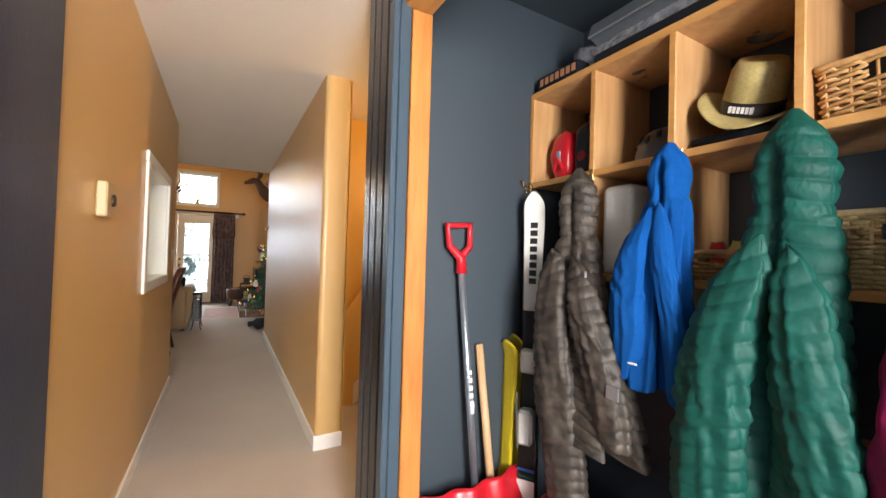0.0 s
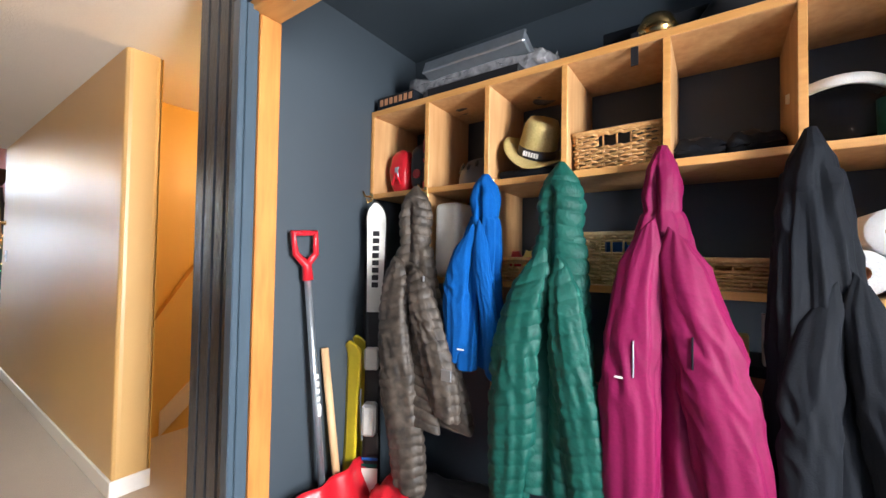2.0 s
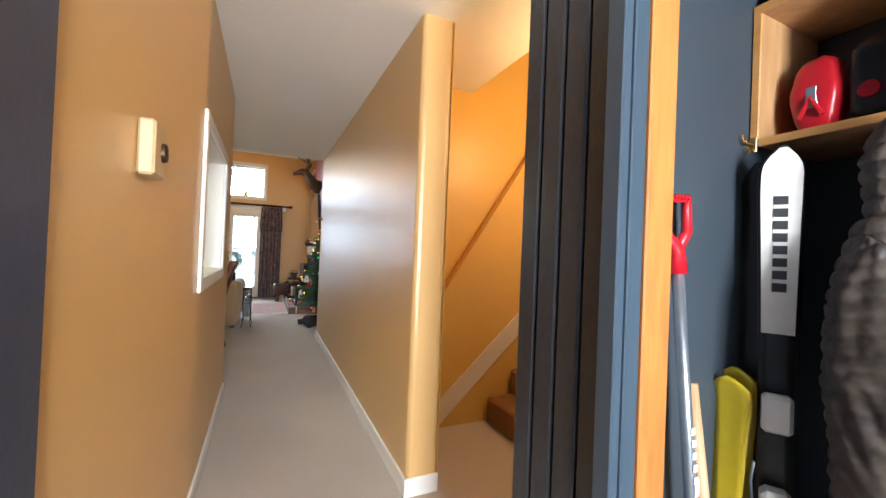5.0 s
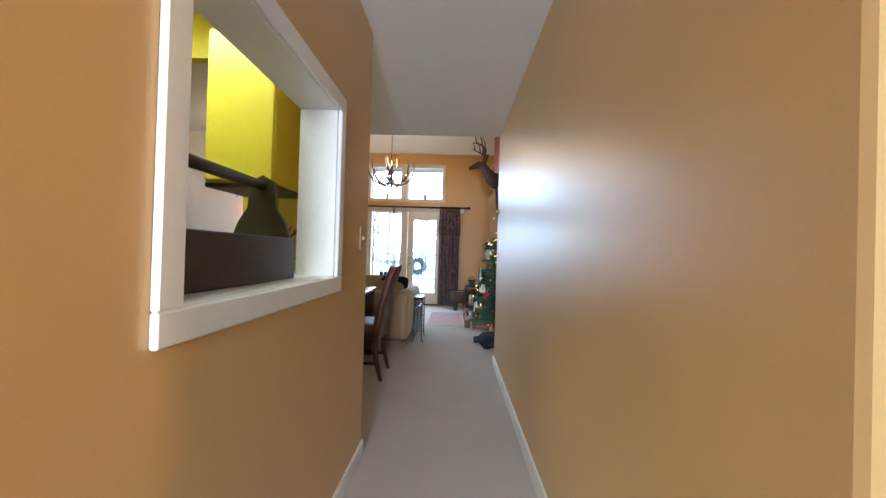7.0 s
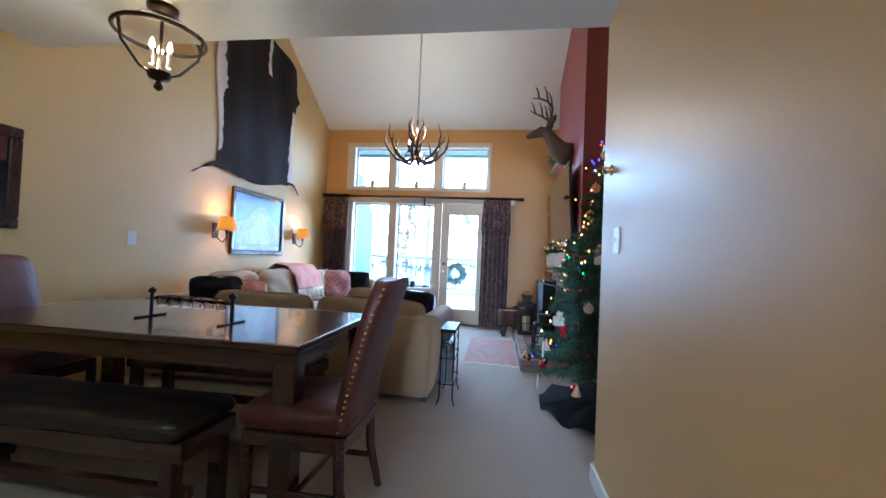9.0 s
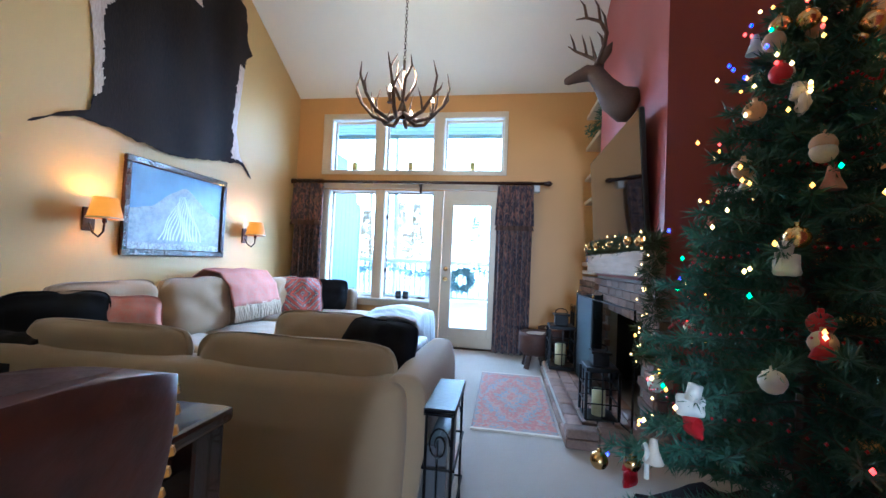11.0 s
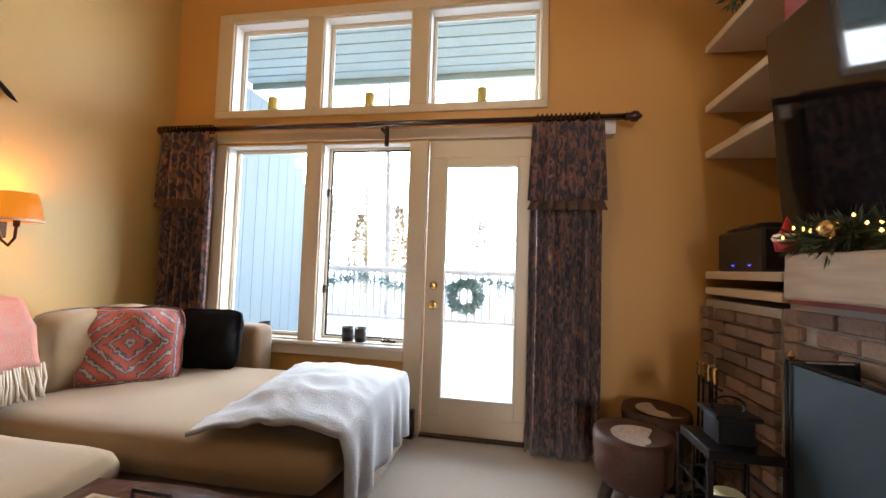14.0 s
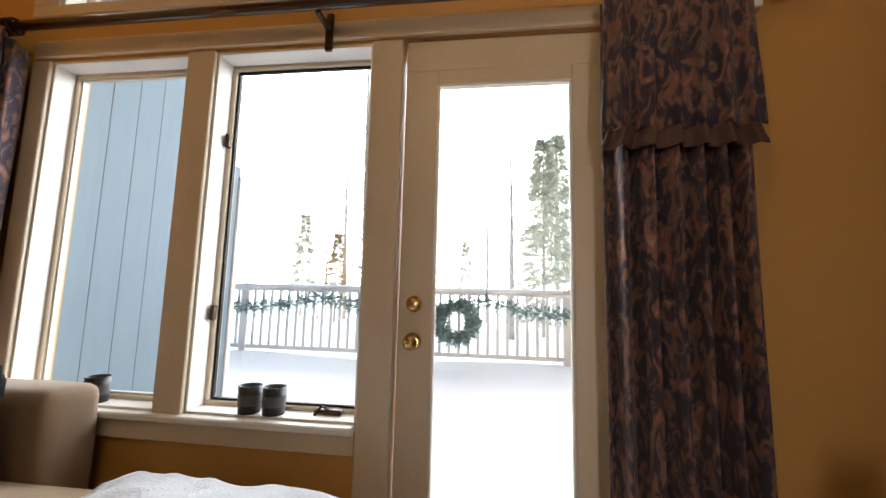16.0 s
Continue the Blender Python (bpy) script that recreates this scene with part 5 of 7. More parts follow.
    tagged(part("bead_garland", bm, M["redplastic"], t, "string of red beads"), kind="stuff")


# ---- dining room ----
def dining_table():
    t = thing("dining_table", (-1.62, 6.22, 0), "large dark mahogany dining table", "table")
    part("tabletop", box(-0.95, 0.95, -0.485, 0.485, 0.722, 0.76, 0.012, seg=2), M["mahog"], t, "polished dark top")
    part("apron", boxes((-0.88, 0.88, -0.42, -0.40, 0.63, 0.722), (-0.88, 0.88, 0.40, 0.42, 0.63, 0.722), (-0.88, -0.86, -0.4, 0.4, 0.63, 0.722), (0.86, 0.88, -0.4, 0.4, 0.63, 0.722)), M["mahog"], t)
    for x in (-0.885, 0.885):
        for y in (-0.425, 0.425):
            part("leg", turned(box(-0.048, 0.048, -0.048, 0.048, 0, 0.722, 0.006), Matrix.Translation((x, y, 0))), M["mahog"], t)
    v = thing("votive_rack", (-1.47, 6.10, 0.761), "iron rack of glass votive cups on the table", "candle holder", rz=-6)
    part("rail", tube([(-0.26, 0, 0.10), (0.26, 0, 0.10)], 0.007, 8), M["iron"], v)
    for x in (-0.26, 0.26):
        part("post", tube([(x, 0, 0.0), (x, 0, 0.13)], 0.009, 8), M["iron"], v)
        part("foot", box(x - 0.008, x + 0.008, -0.09, 0.09, 0, 0.008, 0.003), M["iron"], v)
        part("finial", lathe([(0, 0.12), (0.018, 0.13), (0.02, 0.145), (0, 0.16)], 10, at=(x, 0, 0)), M["iron"], v, smooth=True)
    for k in range(6):
        part("glass_cup", lathe([(0, 0.062), (0.022, 0.062), (0.031, 0.115), (0.028, 0.115), (0.02, 0.067), (0, 0.067)], 14, at=(-0.19 + 0.076 * k, 0, 0)), M["frost2"], v, "clear glass cup", True)


def dining_chair():
    t = thing("dining_chair", (-0.675, 5.95, 0), "oxblood leather dining chair with brass nail trim", "chair", "dining chairs", rz=0)
    part("seat", turned(cushion(0.48, 0.48, 0.12, 31, 0.4), Matrix.Translation((0, 0, 0.40))), M["chairleather"], t, "", True)
    def back(u, v):
        a = 2 * math.pi * u
        z = 0.42 + 0.60 * v
        lean = 0.185 + 0.10 * v + 0.05 * v * v
        w = 0.222 * (1 - 0.15 * max(0, (v - 0.75) / 0.25) ** 2)
        return (lean + 0.044 * math.copysign(abs(math.cos(a)) ** 0.5, math.cos(a)), w * math.copysign(abs(math.sin(a)) ** 0.6, math.sin(a)), z + 0.03 * math.cos(math.sin(a) * 1.4) * v)
    bm = grid(28, 16, back)
    bmesh.ops.remove_doubles(bm, verts=bm.verts, dist=0.0003)
    bmesh.ops.holes_fill(bm, edges=bm.edges, sides=60)
    part("backrest", bm, M["chairleather"], t, "tall padded leather back", True)
    part("seat_rail", boxes((-0.22, 0.22, -0.22, 0.22, 0.34, 0.41), bevel=0.008), M["mahog"], t)
    for s in (-1, 1):
        part("leg", tube([(-0.20, 0.20 * s, 0.36), (-0.20, 0.20 * s, 0.0)], [0.026, 0.02], 8), M["mahog"], t)
        part("back_leg", tube([(0.19, 0.20 * s, 0.40), (0.20, 0.20 * s, 0.2), (0.25, 0.20 * s, 0.0)], [0.024, 0.023, 0.018], 8), M["mahog"], t)
        part("stretcher", box(-0.20, 0.21, 0.19 * s - 0.01, 0.19 * s + 0.01, 0.14, 0.165, 0.004), M["mahog"], t)
        for k in range(24):
            v = k / 23
            part("nail_head", lathe([(0.008, -0.004), (0.006, 0.004), (0, 0.006)], 6, at=(0.185 + 0.10 * v + 0.05 * v * v + 0.012, 0.224 * s * (1 - 0.15 * max(0, (v - 0.75) / 0.25) ** 2), 0.44 + 0.57 * v)), M["brass"], t)
    part("stretcher", box(0.0, 0.02, -0.19, 0.19, 0.14, 0.165, 0.004), M["mahog"], t)
    copy_thing(t, pose(-2.62, 6.22, 0, 0, 0, 180))


def dining_bench():
    t = thing("dining_bench", (-1.66, 5.72, 0), "dark wooden bench with leather seat under the table", "bench")
    part("seat", turned(cushion(1.30, 0.36, 0.09, 41, 0.3), Matrix.Translation((0, 0, 0.40))), M["darkleather"], t, "dark leather pad", True)
    part("seat_rail", box(-0.64, 0.64, -0.16, 0.16, 0.33, 0.41, 0.006), M["mahog"], t)
    for x in (-0.58, 0.58):
        for y in (-0.13, 0.13):
            part("leg", box(x - 0.03, x + 0.03, y - 0.03, y + 0.03, 0, 0.34, 0.005), M["mahog"], t)
    part("stretcher", box(-0.56, 0.56, -0.02, 0.02, 0.10, 0.15, 0.005), M["mahog"], t)
    copy_thing(t, pose(-1.66, 6.70, 0))


def dining_lamp():
    t = thing("ceiling_lamp", (-1.74, 6.10, 2.44), "bronze semi-flush ceiling lamp with candle bulbs", "ceiling lamp")
    part("canopy", lathe([(0, 0), (0.075, 0), (0.07, -0.03), (0.02, -0.045), (0.012, -0.06)], 20), M["bronze"], t, smooth=True)
    part("stem", tube([(0, 0, -0.05), (0, 0, -0.40)], 0.008, 8), M["bronze"], t)
    part("ring", tube([(0.21 * math.cos(a), 0.21 * math.sin(a), -0.16) for a in np.linspace(0, 6.2832, 33)], 0.011, 8), M["bronze"], t, smooth=True)
    for k in range(3):
        a = k * 2.094 + 0.3
        part("strap", tube([(0.21 * math.cos(a), 0.21 * math.sin(a), -0.16), (0.19 * math.cos(a), 0.19 * math.sin(a), -0.27), (0.10 * math.cos(a), 0.10 * math.sin(a), -0.36), (0.02 * math.cos(a), 0.02 * math.sin(a), -0.385)], 0.008, 6), M["bronze"], t)
        c, s = 0.045 * math.cos(a), 0.045 * math.sin(a)
        part("candle_sleeve", tube([(c, s, -0.33), (c, s, -0.25)], 0.011, 8), M["fringe"], t)
        part("bulb", lathe([(0, 0), (0.014, 0.02), (0.010, 0.045), (0, 0.07)], 8, at=(c, s, -0.25)), M["bulb"], t)
    part("shade", lathe([(0.06, -0.05), (0.13, -0.09), (0.19, -0.155)], 24), M["frost"], t, "ribbed amber shade", True)
    part("finial", lathe([(0.06, -0.36), (0.05, -0.39), (0.01, -0.405), (0.022, -0.43), (0.022, -0.445), (0, -0.46)], 14), M["bronze"], t, smooth=True)


def wall_plates():
    def plate(name, at, n, label, toggles=1, m="whiteplastic"):
        t = thing(name, at, label, "switch")
        x = 0.006 * n
        part("plate", box(min(0, x), max(0, x), -0.04 * toggles, 0.04 * toggles, -0.06, 0.06, 0.002), M[m], t)
        for k in range(toggles):
            part("toggle", box(min(x, x * 3), max(x, x * 3), -0.005 + 0.06 * (k - (toggles - 1) / 2), 0.005 + 0.06 * (k - (toggles - 1) / 2), -0.008, 0.014, 0.001), M[m], t)
    # this plate's tan stands in for the warm shade on the hall wall
    plate("light_switch", (XL + 0.001, 4.345, 1.243), 1, "light switch plate toned tan for shade on the hall wall", 1, "tanplastic")
    plate("light_switch", (XR - 0.001, 6.13, 1.26), -1, "white light switch plate near the wall end")
    plate("light_switch", (WL + 0.001, 7.18, 1.2), 1, "white light switch plate on the golden wall")
    t = thing("thermostat", (XL + 0.001, 1.96, 1.445), "tan thermostat box on the hall wall", "thermostat")
    part("case", box(0, 0.035, -0.055, 0.055, -0.065, 0.065, 0.006), M["tanplastic"], t)
    part("dial", turned(lathe([(0, 0.0), (0.024, 0), (0.022, 0.008), (0, 0.009)], 16), Matrix.Translation((0.035, 0.02, 0.0)) @ Matrix.Rotation(radians(90), 4, "Y")), M["bronze"], t)
    t = thing("wall_stopper", (XR - 0.001, 6.25, 1.615), "small round brass fitting on the hall wall", "wall fitting")
    part("knob", turned(lathe([(0, 0), (0.028, 0), (0.028, 0.006), (0.014, 0.012), (0.02, 0.03), (0.012, 0.042), (0, 0.044)], 16), Matrix.Rotation(radians(-90), 4, "Y")), M["brass"], t, smooth=True)
    t = thing("wall_mirror", (WL + 0.002, 5.86, 1.535), "mahogany framed mirror beside the dining table", "mirror")
    part("picture_frame", frame_bm(-0.50, 0.50, -0.325, 0.325, 0.07, 0, 0.03, 0.008), M["mahog"], t)
    part("mirror_glass", box(0.004, 0.012, -0.44, 0.44, -0.265, 0.265), M["mirror"], t)


# ---- closet ----
def cubbies():
    t = thing("cubby_shelf", (0, 0, 0), "open plywood cubby shelving along the closet", "shelving")
    X0, X1 = 1.48, 1.855
    ys = [1.572, 1.205, 0.865, 0.515, 0.16, -0.19, -0.522, -0.92, -1.30]
    th = 0.024
    def board(name, r, m="ply"):
        b = part(name, box(*r, bevel=0.002), M[m], t)
        part("edge_strip", box(X0 - 0.006, X0 - 0.0005, r[2], r[3], r[4], r[5], 0.002), M["plyedge"], b)
    board("top_board", (X0, X1, -1.9, ys[0] + th, 2.085, 2.115))
    board("shelf_board", (X0, X1, -1.9, ys[0], 1.628, 1.655))
    board("shelf_board", (X0, X1, -1.9, ys[1] + 0.0, 1.185, 1.212))
    board("bottom_board", (X0, X1, -1.9, ys[2] - 0.03, 0.715, 0.742))
    for i, y in enumerate(ys):
        board("divider", (X0, X1, y - (0 if i == 0 else th / 2), y + (th if i == 0 else th / 2), 1.655, 2.085))
    for y in (ys[1], ys[2], ys[5], ys[6], ys[8]):
        board("divider", (X0, X1, y - th / 2, y + th / 2, 1.212, 1.628))
    for y in (ys[2] - 0.045, ys[6], ys[8]):
        board("divider", (X0, X1, y - th / 2, y + th / 2, 0.742, 1.185))
    for y in (1.585, 1.205, 0.835, 0.50, 0.165, -0.195, -0.53):
        c = thing("coat_hook", (X0 - 0.006, y, 1.640), "brass double coat hook on the shelf edge", "hook", "coat hooks")
        part("plate", box(-0.004, 0, -0.012, 0.012, -0.03, 0.02, 0.002), M["brass"], c)
        part("upper_prong", tube([(-0.004, 0, 0.0), (-0.045, 0, -0.004), (-0.062, 0, 0.022)], 0.0045, 6), M["brass"], c)
        part("lower_prong", tube([(-0.004, 0, -0.02), (-0.026, 0, -0.036), (-0.034, 0, -0.016)], 0.004, 6), M["brass"], c)


def between(f, xs, ys):
    return float(np.interp(f, xs, ys))


def smooth(a, b, x):
    x = min(1.0, max(0.0, (x - a) / (b - a)))
    return x * x * (3 - 2 * x)


def padding(s, pitch):
    """The swell of down between two seams, with a sharp pinch at each seam."""
    return abs(math.sin(math.pi * s / pitch)) ** 0.45 - 0.65


def garment(name, label, at, length, left, right, hood, material, seed, quilt=0.0, sleeves=(), details=(), gape=0.0, depth=0.085):
    """A coat hung by its hood: hood, open-fronted body in long folds and two limp sleeves.
    left and right are the hem's reach from the hook; hood is (half width, share of the length)."""
    t = thing(name, at, label, "jacket", "hanging coats")
    hw, hf = hood
    front = []
    def body(u, v):
        a = 2 * math.pi * u
        c, q = math.cos(a), math.sin(a)
        drop = smooth(hf * 0.8, hf + 0.25, v)
        reach = (left + right) / 2
        top = between(v, [0, 0.02, 0.07, 0.14, hf, hf + 0.10], [0.012, 0.35 * hw, 0.8 * hw, hw, 0.86 * hw, hw])
        w = top if v < hf else max(top, hw + (reach - hw) * ((v - hf) / (1 - hf)) ** 0.72)
        d = between(v, [0, 0.05, 0.14, hf, 1], [0.012, 0.05, 0.065, 0.055, depth])
        ridge = 0
        for k, amp in ((1.5, 0.15), (2.8, 0.03)) if quilt else ((1.7, 0.22), (3.6, 0.13)):
            ridge += amp * (0.5 - 2 * abs(noise.noise((c * k + seed, q * k, v * 1.3 + k))))
        r = 1 + ridge * (0.25 + 0.75 * drop) * (0.6 if quilt else 1.0)
        turn = a - math.pi - gape - 0.25 * (v - 0.6)
        r *= 1 - 0.62 * drop * math.exp(-(turn / (0.10 + 0.16 * v)) ** 2)
        face = a - math.pi - gape * 0.5 + 0.35
        r *= 1 - 0.45 * (1 - drop) * smooth(0.05, 0.12, v) * math.exp(-(face / 0.30) ** 2)
        y = w * r * q + (left - right) / 2 * v ** 0.8 * smooth(hf * 0.6, 1, v)
        z = 0.015 - length * v + 0.05 * noise.noise((c * 1.5, q * 1.5, seed)) * v + 0.02 * q * v
        crumple = 0.007 * (0.4 - 2 * abs(noise.noise((y * 13 + seed, z * 9, c * 2)))) * (0.0 if quilt else 1.0)
        out = crumple
        if quilt:
            s = z + 0.20 * abs(y) + 0.010 * noise.noise((y * 9, z * 4, seed))
            out += (0.0105 * padding(s, quilt) + 0.0025 * noise.noise((a * 14, z * 60, seed))) * min(1, v * 12)
        return (-0.055 - 0.6 * depth * drop + (d * r + out) * c, y + out * q, z)
    bm = grid(140, 320 if quilt else 170, body)
    bmesh.ops.remove_doubles(bm, verts=bm.verts, dist=0.0002)
    front += [v.co.copy() for v in bm.verts]
    part("body", bm, material, t, "", True)
    for k, (y0, y1, z0, z1, half) in enumerate(sleeves):
        def arm(u, v):
            a = 2 * math.pi * u
            c, q = math.cos(a), math.sin(a)
            bend = math.sin(math.pi * v)
            ry = half * between(v, [0, 0.10, 0.35, 0.8, 0.97, 1], [0.25, 0.75, 1.0, 0.95, 0.80, 0.70])
            elbow = math.exp(-((v - 0.45) / 0.16) ** 2)
            crease = (0.02 + 0.15 * elbow) * (0.4 - 2 * abs(noise.noise((q * 1.6 + seed, c * 1.2 + k, v * 9 + 1.5 * q)))) + 0.16 * (0.4 - 2 * abs(noise.noise((c * 1.8, q * 1.8 + k * 5, v * 2 + seed))))
            r = 1 + crease
            z = z0 + (z1 - z0) * v - 0.02 * q * (1 if y1 > y0 else -1)
            out = 0.0085 * padding(z + 0.25 * half * q, quilt) + 0.002 * noise.noise((a * 9, z * 60, seed)) if quilt else 0.0
            return (-0.06 - depth * 1.05 - 0.028 * bend + (0.55 * half * (0.35 + 0.65 * min(1, v * 5)) * r + out) * c, y0 + (y1 - y0) * v ** 0.8 + 0.015 * math.sin(5 * v + k) + (ry * r + out) * q, z)
        bm = grid(56, 220 if quilt else 130, arm)
        bmesh.ops.remove_doubles(bm, verts=bm.verts, dist=0.0002)
        bmesh.ops.holes_fill(bm, edges=[e for e in bm.edges if e.is_boundary], sides=80)
        front += [v.co.copy() for v in bm.verts]
        part("sleeve", bm, material, t, "", True)
    for nm, y, z, w, h, m in details:
        x = min([p.x for p in front if abs(p.y - y) < w + 0.006 and abs(p.z - z) < h + 0.006] or [-0.16])
        part(nm, box(x - 0.002, x + 0.004, y - w, y + w, z - h, z + h, 0.001), m, t)
    return t


def coats():
    X = 1.455
    garment("camouflage_jacket", "camouflage quilted down jacket hung by its hood", (X, 1.205, 1.635), 1.06, 0.10, 0.37, (0.088, 0.28), M["camo"], 3, 0.043,
            ((0.02, -0.05, -0.34, -1.345, 0.105), (-0.10, -0.255, -0.38, -0.99, 0.085)), (("patch", -0.30, -0.80, 0.024, 0.022, M["steel"]), ("printed_mark", -0.15, -0.42, 0.004, 0.012, M["steel"])), 0.75)
    garment("blue_fleece", "royal blue hooded fleece hung on a hook", (X, 0.825, 1.65), 0.79, 0.15, 0.10, (0.064, 0.24), M["blue"], 5, 0,
            ((0.03, 0.10, -0.22, -0.78, 0.062), (-0.03, -0.075, -0.20, -0.82, 0.042)), (("logo_bar", 0.045, -0.715, 0.016, 0.003, M["white"]),), 0.55, 0.06)
    garment("teal_jacket", "teal quilted down jacket hung by its hood", (X, 0.50, 1.66), 1.19, 0.18, 0.15, (0.088, 0.24), M["teal"], 8, 0.055,
            ((0.05, 0.175, -0.33, -1.27, 0.092), (-0.05, -0.12, -0.36, -1.26, 0.075)), (), -0.15)
    garment("magenta_jacket", "magenta ski shell jacket hung by its hood", (X, 0.165, 1.67), 1.14, 0.17, 0.20, (0.060, 0.20), M["magenta"], 12, 0,
            ((0.03, 0.10, -0.25, -1.25, 0.085), (-0.06, -0.185, -0.28, -1.14, 0.095)), (("zip", 0.06, -0.66, 0.002, 0.055, M["steel"]), ("pocket_zip", -0.09, -0.62, 0.0025, 0.045, M["charcoal"]), ("logo_bar", 0.10, -0.72, 0.012, 0.003, M["white"])), -0.1)
    garment("charcoal_jacket", "charcoal softshell jacket hung by its hood", (X, -0.195, 1.665), 1.26, 0.095, 0.20, (0.062, 0.10), M["charcoal"], 15, 0,
            ((-0.02, 0.045, -0.42, -1.16, 0.062), (-0.09, -0.155, -0.40, -1.20, 0.064)), (), 1.15, 0.075)


def shovel():
    t = thing("snow_shovel", (0, 0, 0), "red snow shovel with a grey steel shaft", "shovel")
    top, low = Vector((1.045, 1.545, 1.215)), Vector((1.125, 1.50, 0.18))
    d = (top - low).normalized()
    part("shaft", tube([low, top], 0.0165, 12), M["steel"], t, "scuffed steel shaft", True)
    s = Vector((1, 0.05, 0)).normalized()
    part("handle", tube([top - d * 0.02, top + d * 0.05, top + d * 0.10 - s * 0.055, top + d * 0.19 - s * 0.062, top + d * 0.20 + s * 0.062, top + d * 0.10 + s * 0.055, top + d * 0.05], [0.026, 0.022, 0.015, 0.016, 0.016, 0.015, 0.018], 10), M["redplastic"], t, "red plastic D handle", True)
    for k in range(7):
        o = -0.045 + 0.015 * k
        part("grip_ridge", tube([top + d * 0.195 + s * o - Vector((0, 0.02, 0)), top + d * 0.195 + s * o + Vector((0, 0.02, 0))], 0.005, 6), M["redplastic"], t)
    def blade(u, v):
        x = 0.86 + 0.60 * u
        return (x, 1.42 + 0.10 * v - 0.05 * math.sin(math.pi * u) + 0.012 * math.cos(u * 25) * v, 0.02 + (0.24 + 0.05 * u) * v)
    part("blade", grid(40, 12, blade, thick=0.006), M["redplastic"], t, "wide red plastic blade", True)
    bars = bmesh.new()
    for k, ln in enumerate((0.05, 0.022, 0.022, 0.022, 0.022, 0.022)):
        c = low + d * (0.40 + 0.034 * k)
        box(c.x - 0.009, c.x + 0.009, c.y - 0.0185, c.y - 0.0165, c.z, c.z + ln * 0.9, 0, bars)
    tagged(part("lettering", bars, M["white"], t, "white printed mark"), kind="stuff")
    t = thing("ash_stick", (0, 0, 0), "pale wooden tool handle leaning on the wall", "stick")
    part("stick", tube([(1.235, 1.50, 0.014), (1.175, 1.578, 0.86)], 0.019, 12), M["ashwood"], t, smooth=True)
    t = thing("blue_broom", (0, 0, 0), "blue handled brush standing in the corner", "broom")
    part("handle", tube([(0.83, 1.52, 0.10), (0.835, 1.57, 0.80)], 0.011, 10), M["bluepl"], t, smooth=True)
    part("head", box(0.80, 0.95, 1.46, 1.54, 0.012, 0.10, 0.01), M["bluepl"], t)


def ski(at, lean, length, m, label, base, word="", bound=True, rz=0):
    t = thing("ski", at, label, "ski", "skis", rz=rz)
    def body(u, v):
        z = length * u
        w = 0.056 - 0.014 * math.sin(math.pi * min(1, u * 1.1))
        if u > 0.95:
            w *= max(0.15, 1 - ((u - 0.95) / 0.05) ** 2)
        tip = -0.035 * max(0, (u - 0.88) / 0.12) ** 2
        return (lean * u + tip, w * (2 * v - 1), z)
    part("body", grid(50, 4, body, thick=0.010), m, t, "", True)
    if bound:
        part("binding_toe", box(-0.05 + lean * 0.42, -0.006 + lean * 0.42, -0.036, 0.036, length * 0.46, length * 0.53, 0.01), M["whiteplastic"], t, "white plastic binding")
        part("binding_heel", box(-0.075 + lean * 0.3, -0.006 + lean * 0.3, -0.036, 0.036, length * 0.26, length * 0.36, 0.014), M["whiteplastic"], t, "white plastic binding")
        part("brake", tube([(lean * 0.3 - 0.03, 0.04, length * 0.24), (lean * 0.3 - 0.02, 0.055, length * 0.36), (lean * 0.3 - 0.03, 0.05, length * 0.40)], 0.004, 6), M["steel"], t)
    if base:
        part("tip_graphic", grid(24, 4, lambda u, v: tuple(Vector(body(0.64 + 0.355 * u, 0.06 + 0.88 * v)) + Vector((-0.013, 0, 0))), thick=0.001), base, t, "white tip graphic")
        part("tail_graphic", box(-0.013, -0.0105, -0.040, 0.040, 0.02, 0.24, 0.0), base, t)
        for z, mm in ((0.25, M["teal"]), (0.28, M["bluepl"])):
            part("stripe", box(-0.0135, -0.0105, -0.040, 0.040, z, z + 0.012), mm, t)
    if word:
        bm = bmesh.new()
        for k in range(8):
            c = Vector(body(0.72 + 0.024 * k, 0.5))
            box(c.x - 0.0165, c.x - 0.0145, -0.017, 0.017, c.z, c.z + 0.026, 0, bm)
        tagged(part("printed_mark", bm, M["blackplastic"], t, "dark printed blocks"), kind="stuff")


def skis():
    ski((1.365, 1.445, 0.012), 0.06, 1.58, M["blackplastic"], "black and white downhill ski standing upright", M["whiteplastic"], "mark", rz=32)
    ski((1.40, 1.545, 0.012), 0.06, 1.55, M["blackplastic"], "black downhill ski standing in the corner", None, "", False)
    ski((1.315, 1.555, 0.012), 0.03, 0.86, M["yellow"], "short yellow ski against the wall", None, "", False)
    ski((1.37, 1.565, 0.012), 0.03, 0.88, M["yellow"], "short yellow ski against the wall", None, "", False)


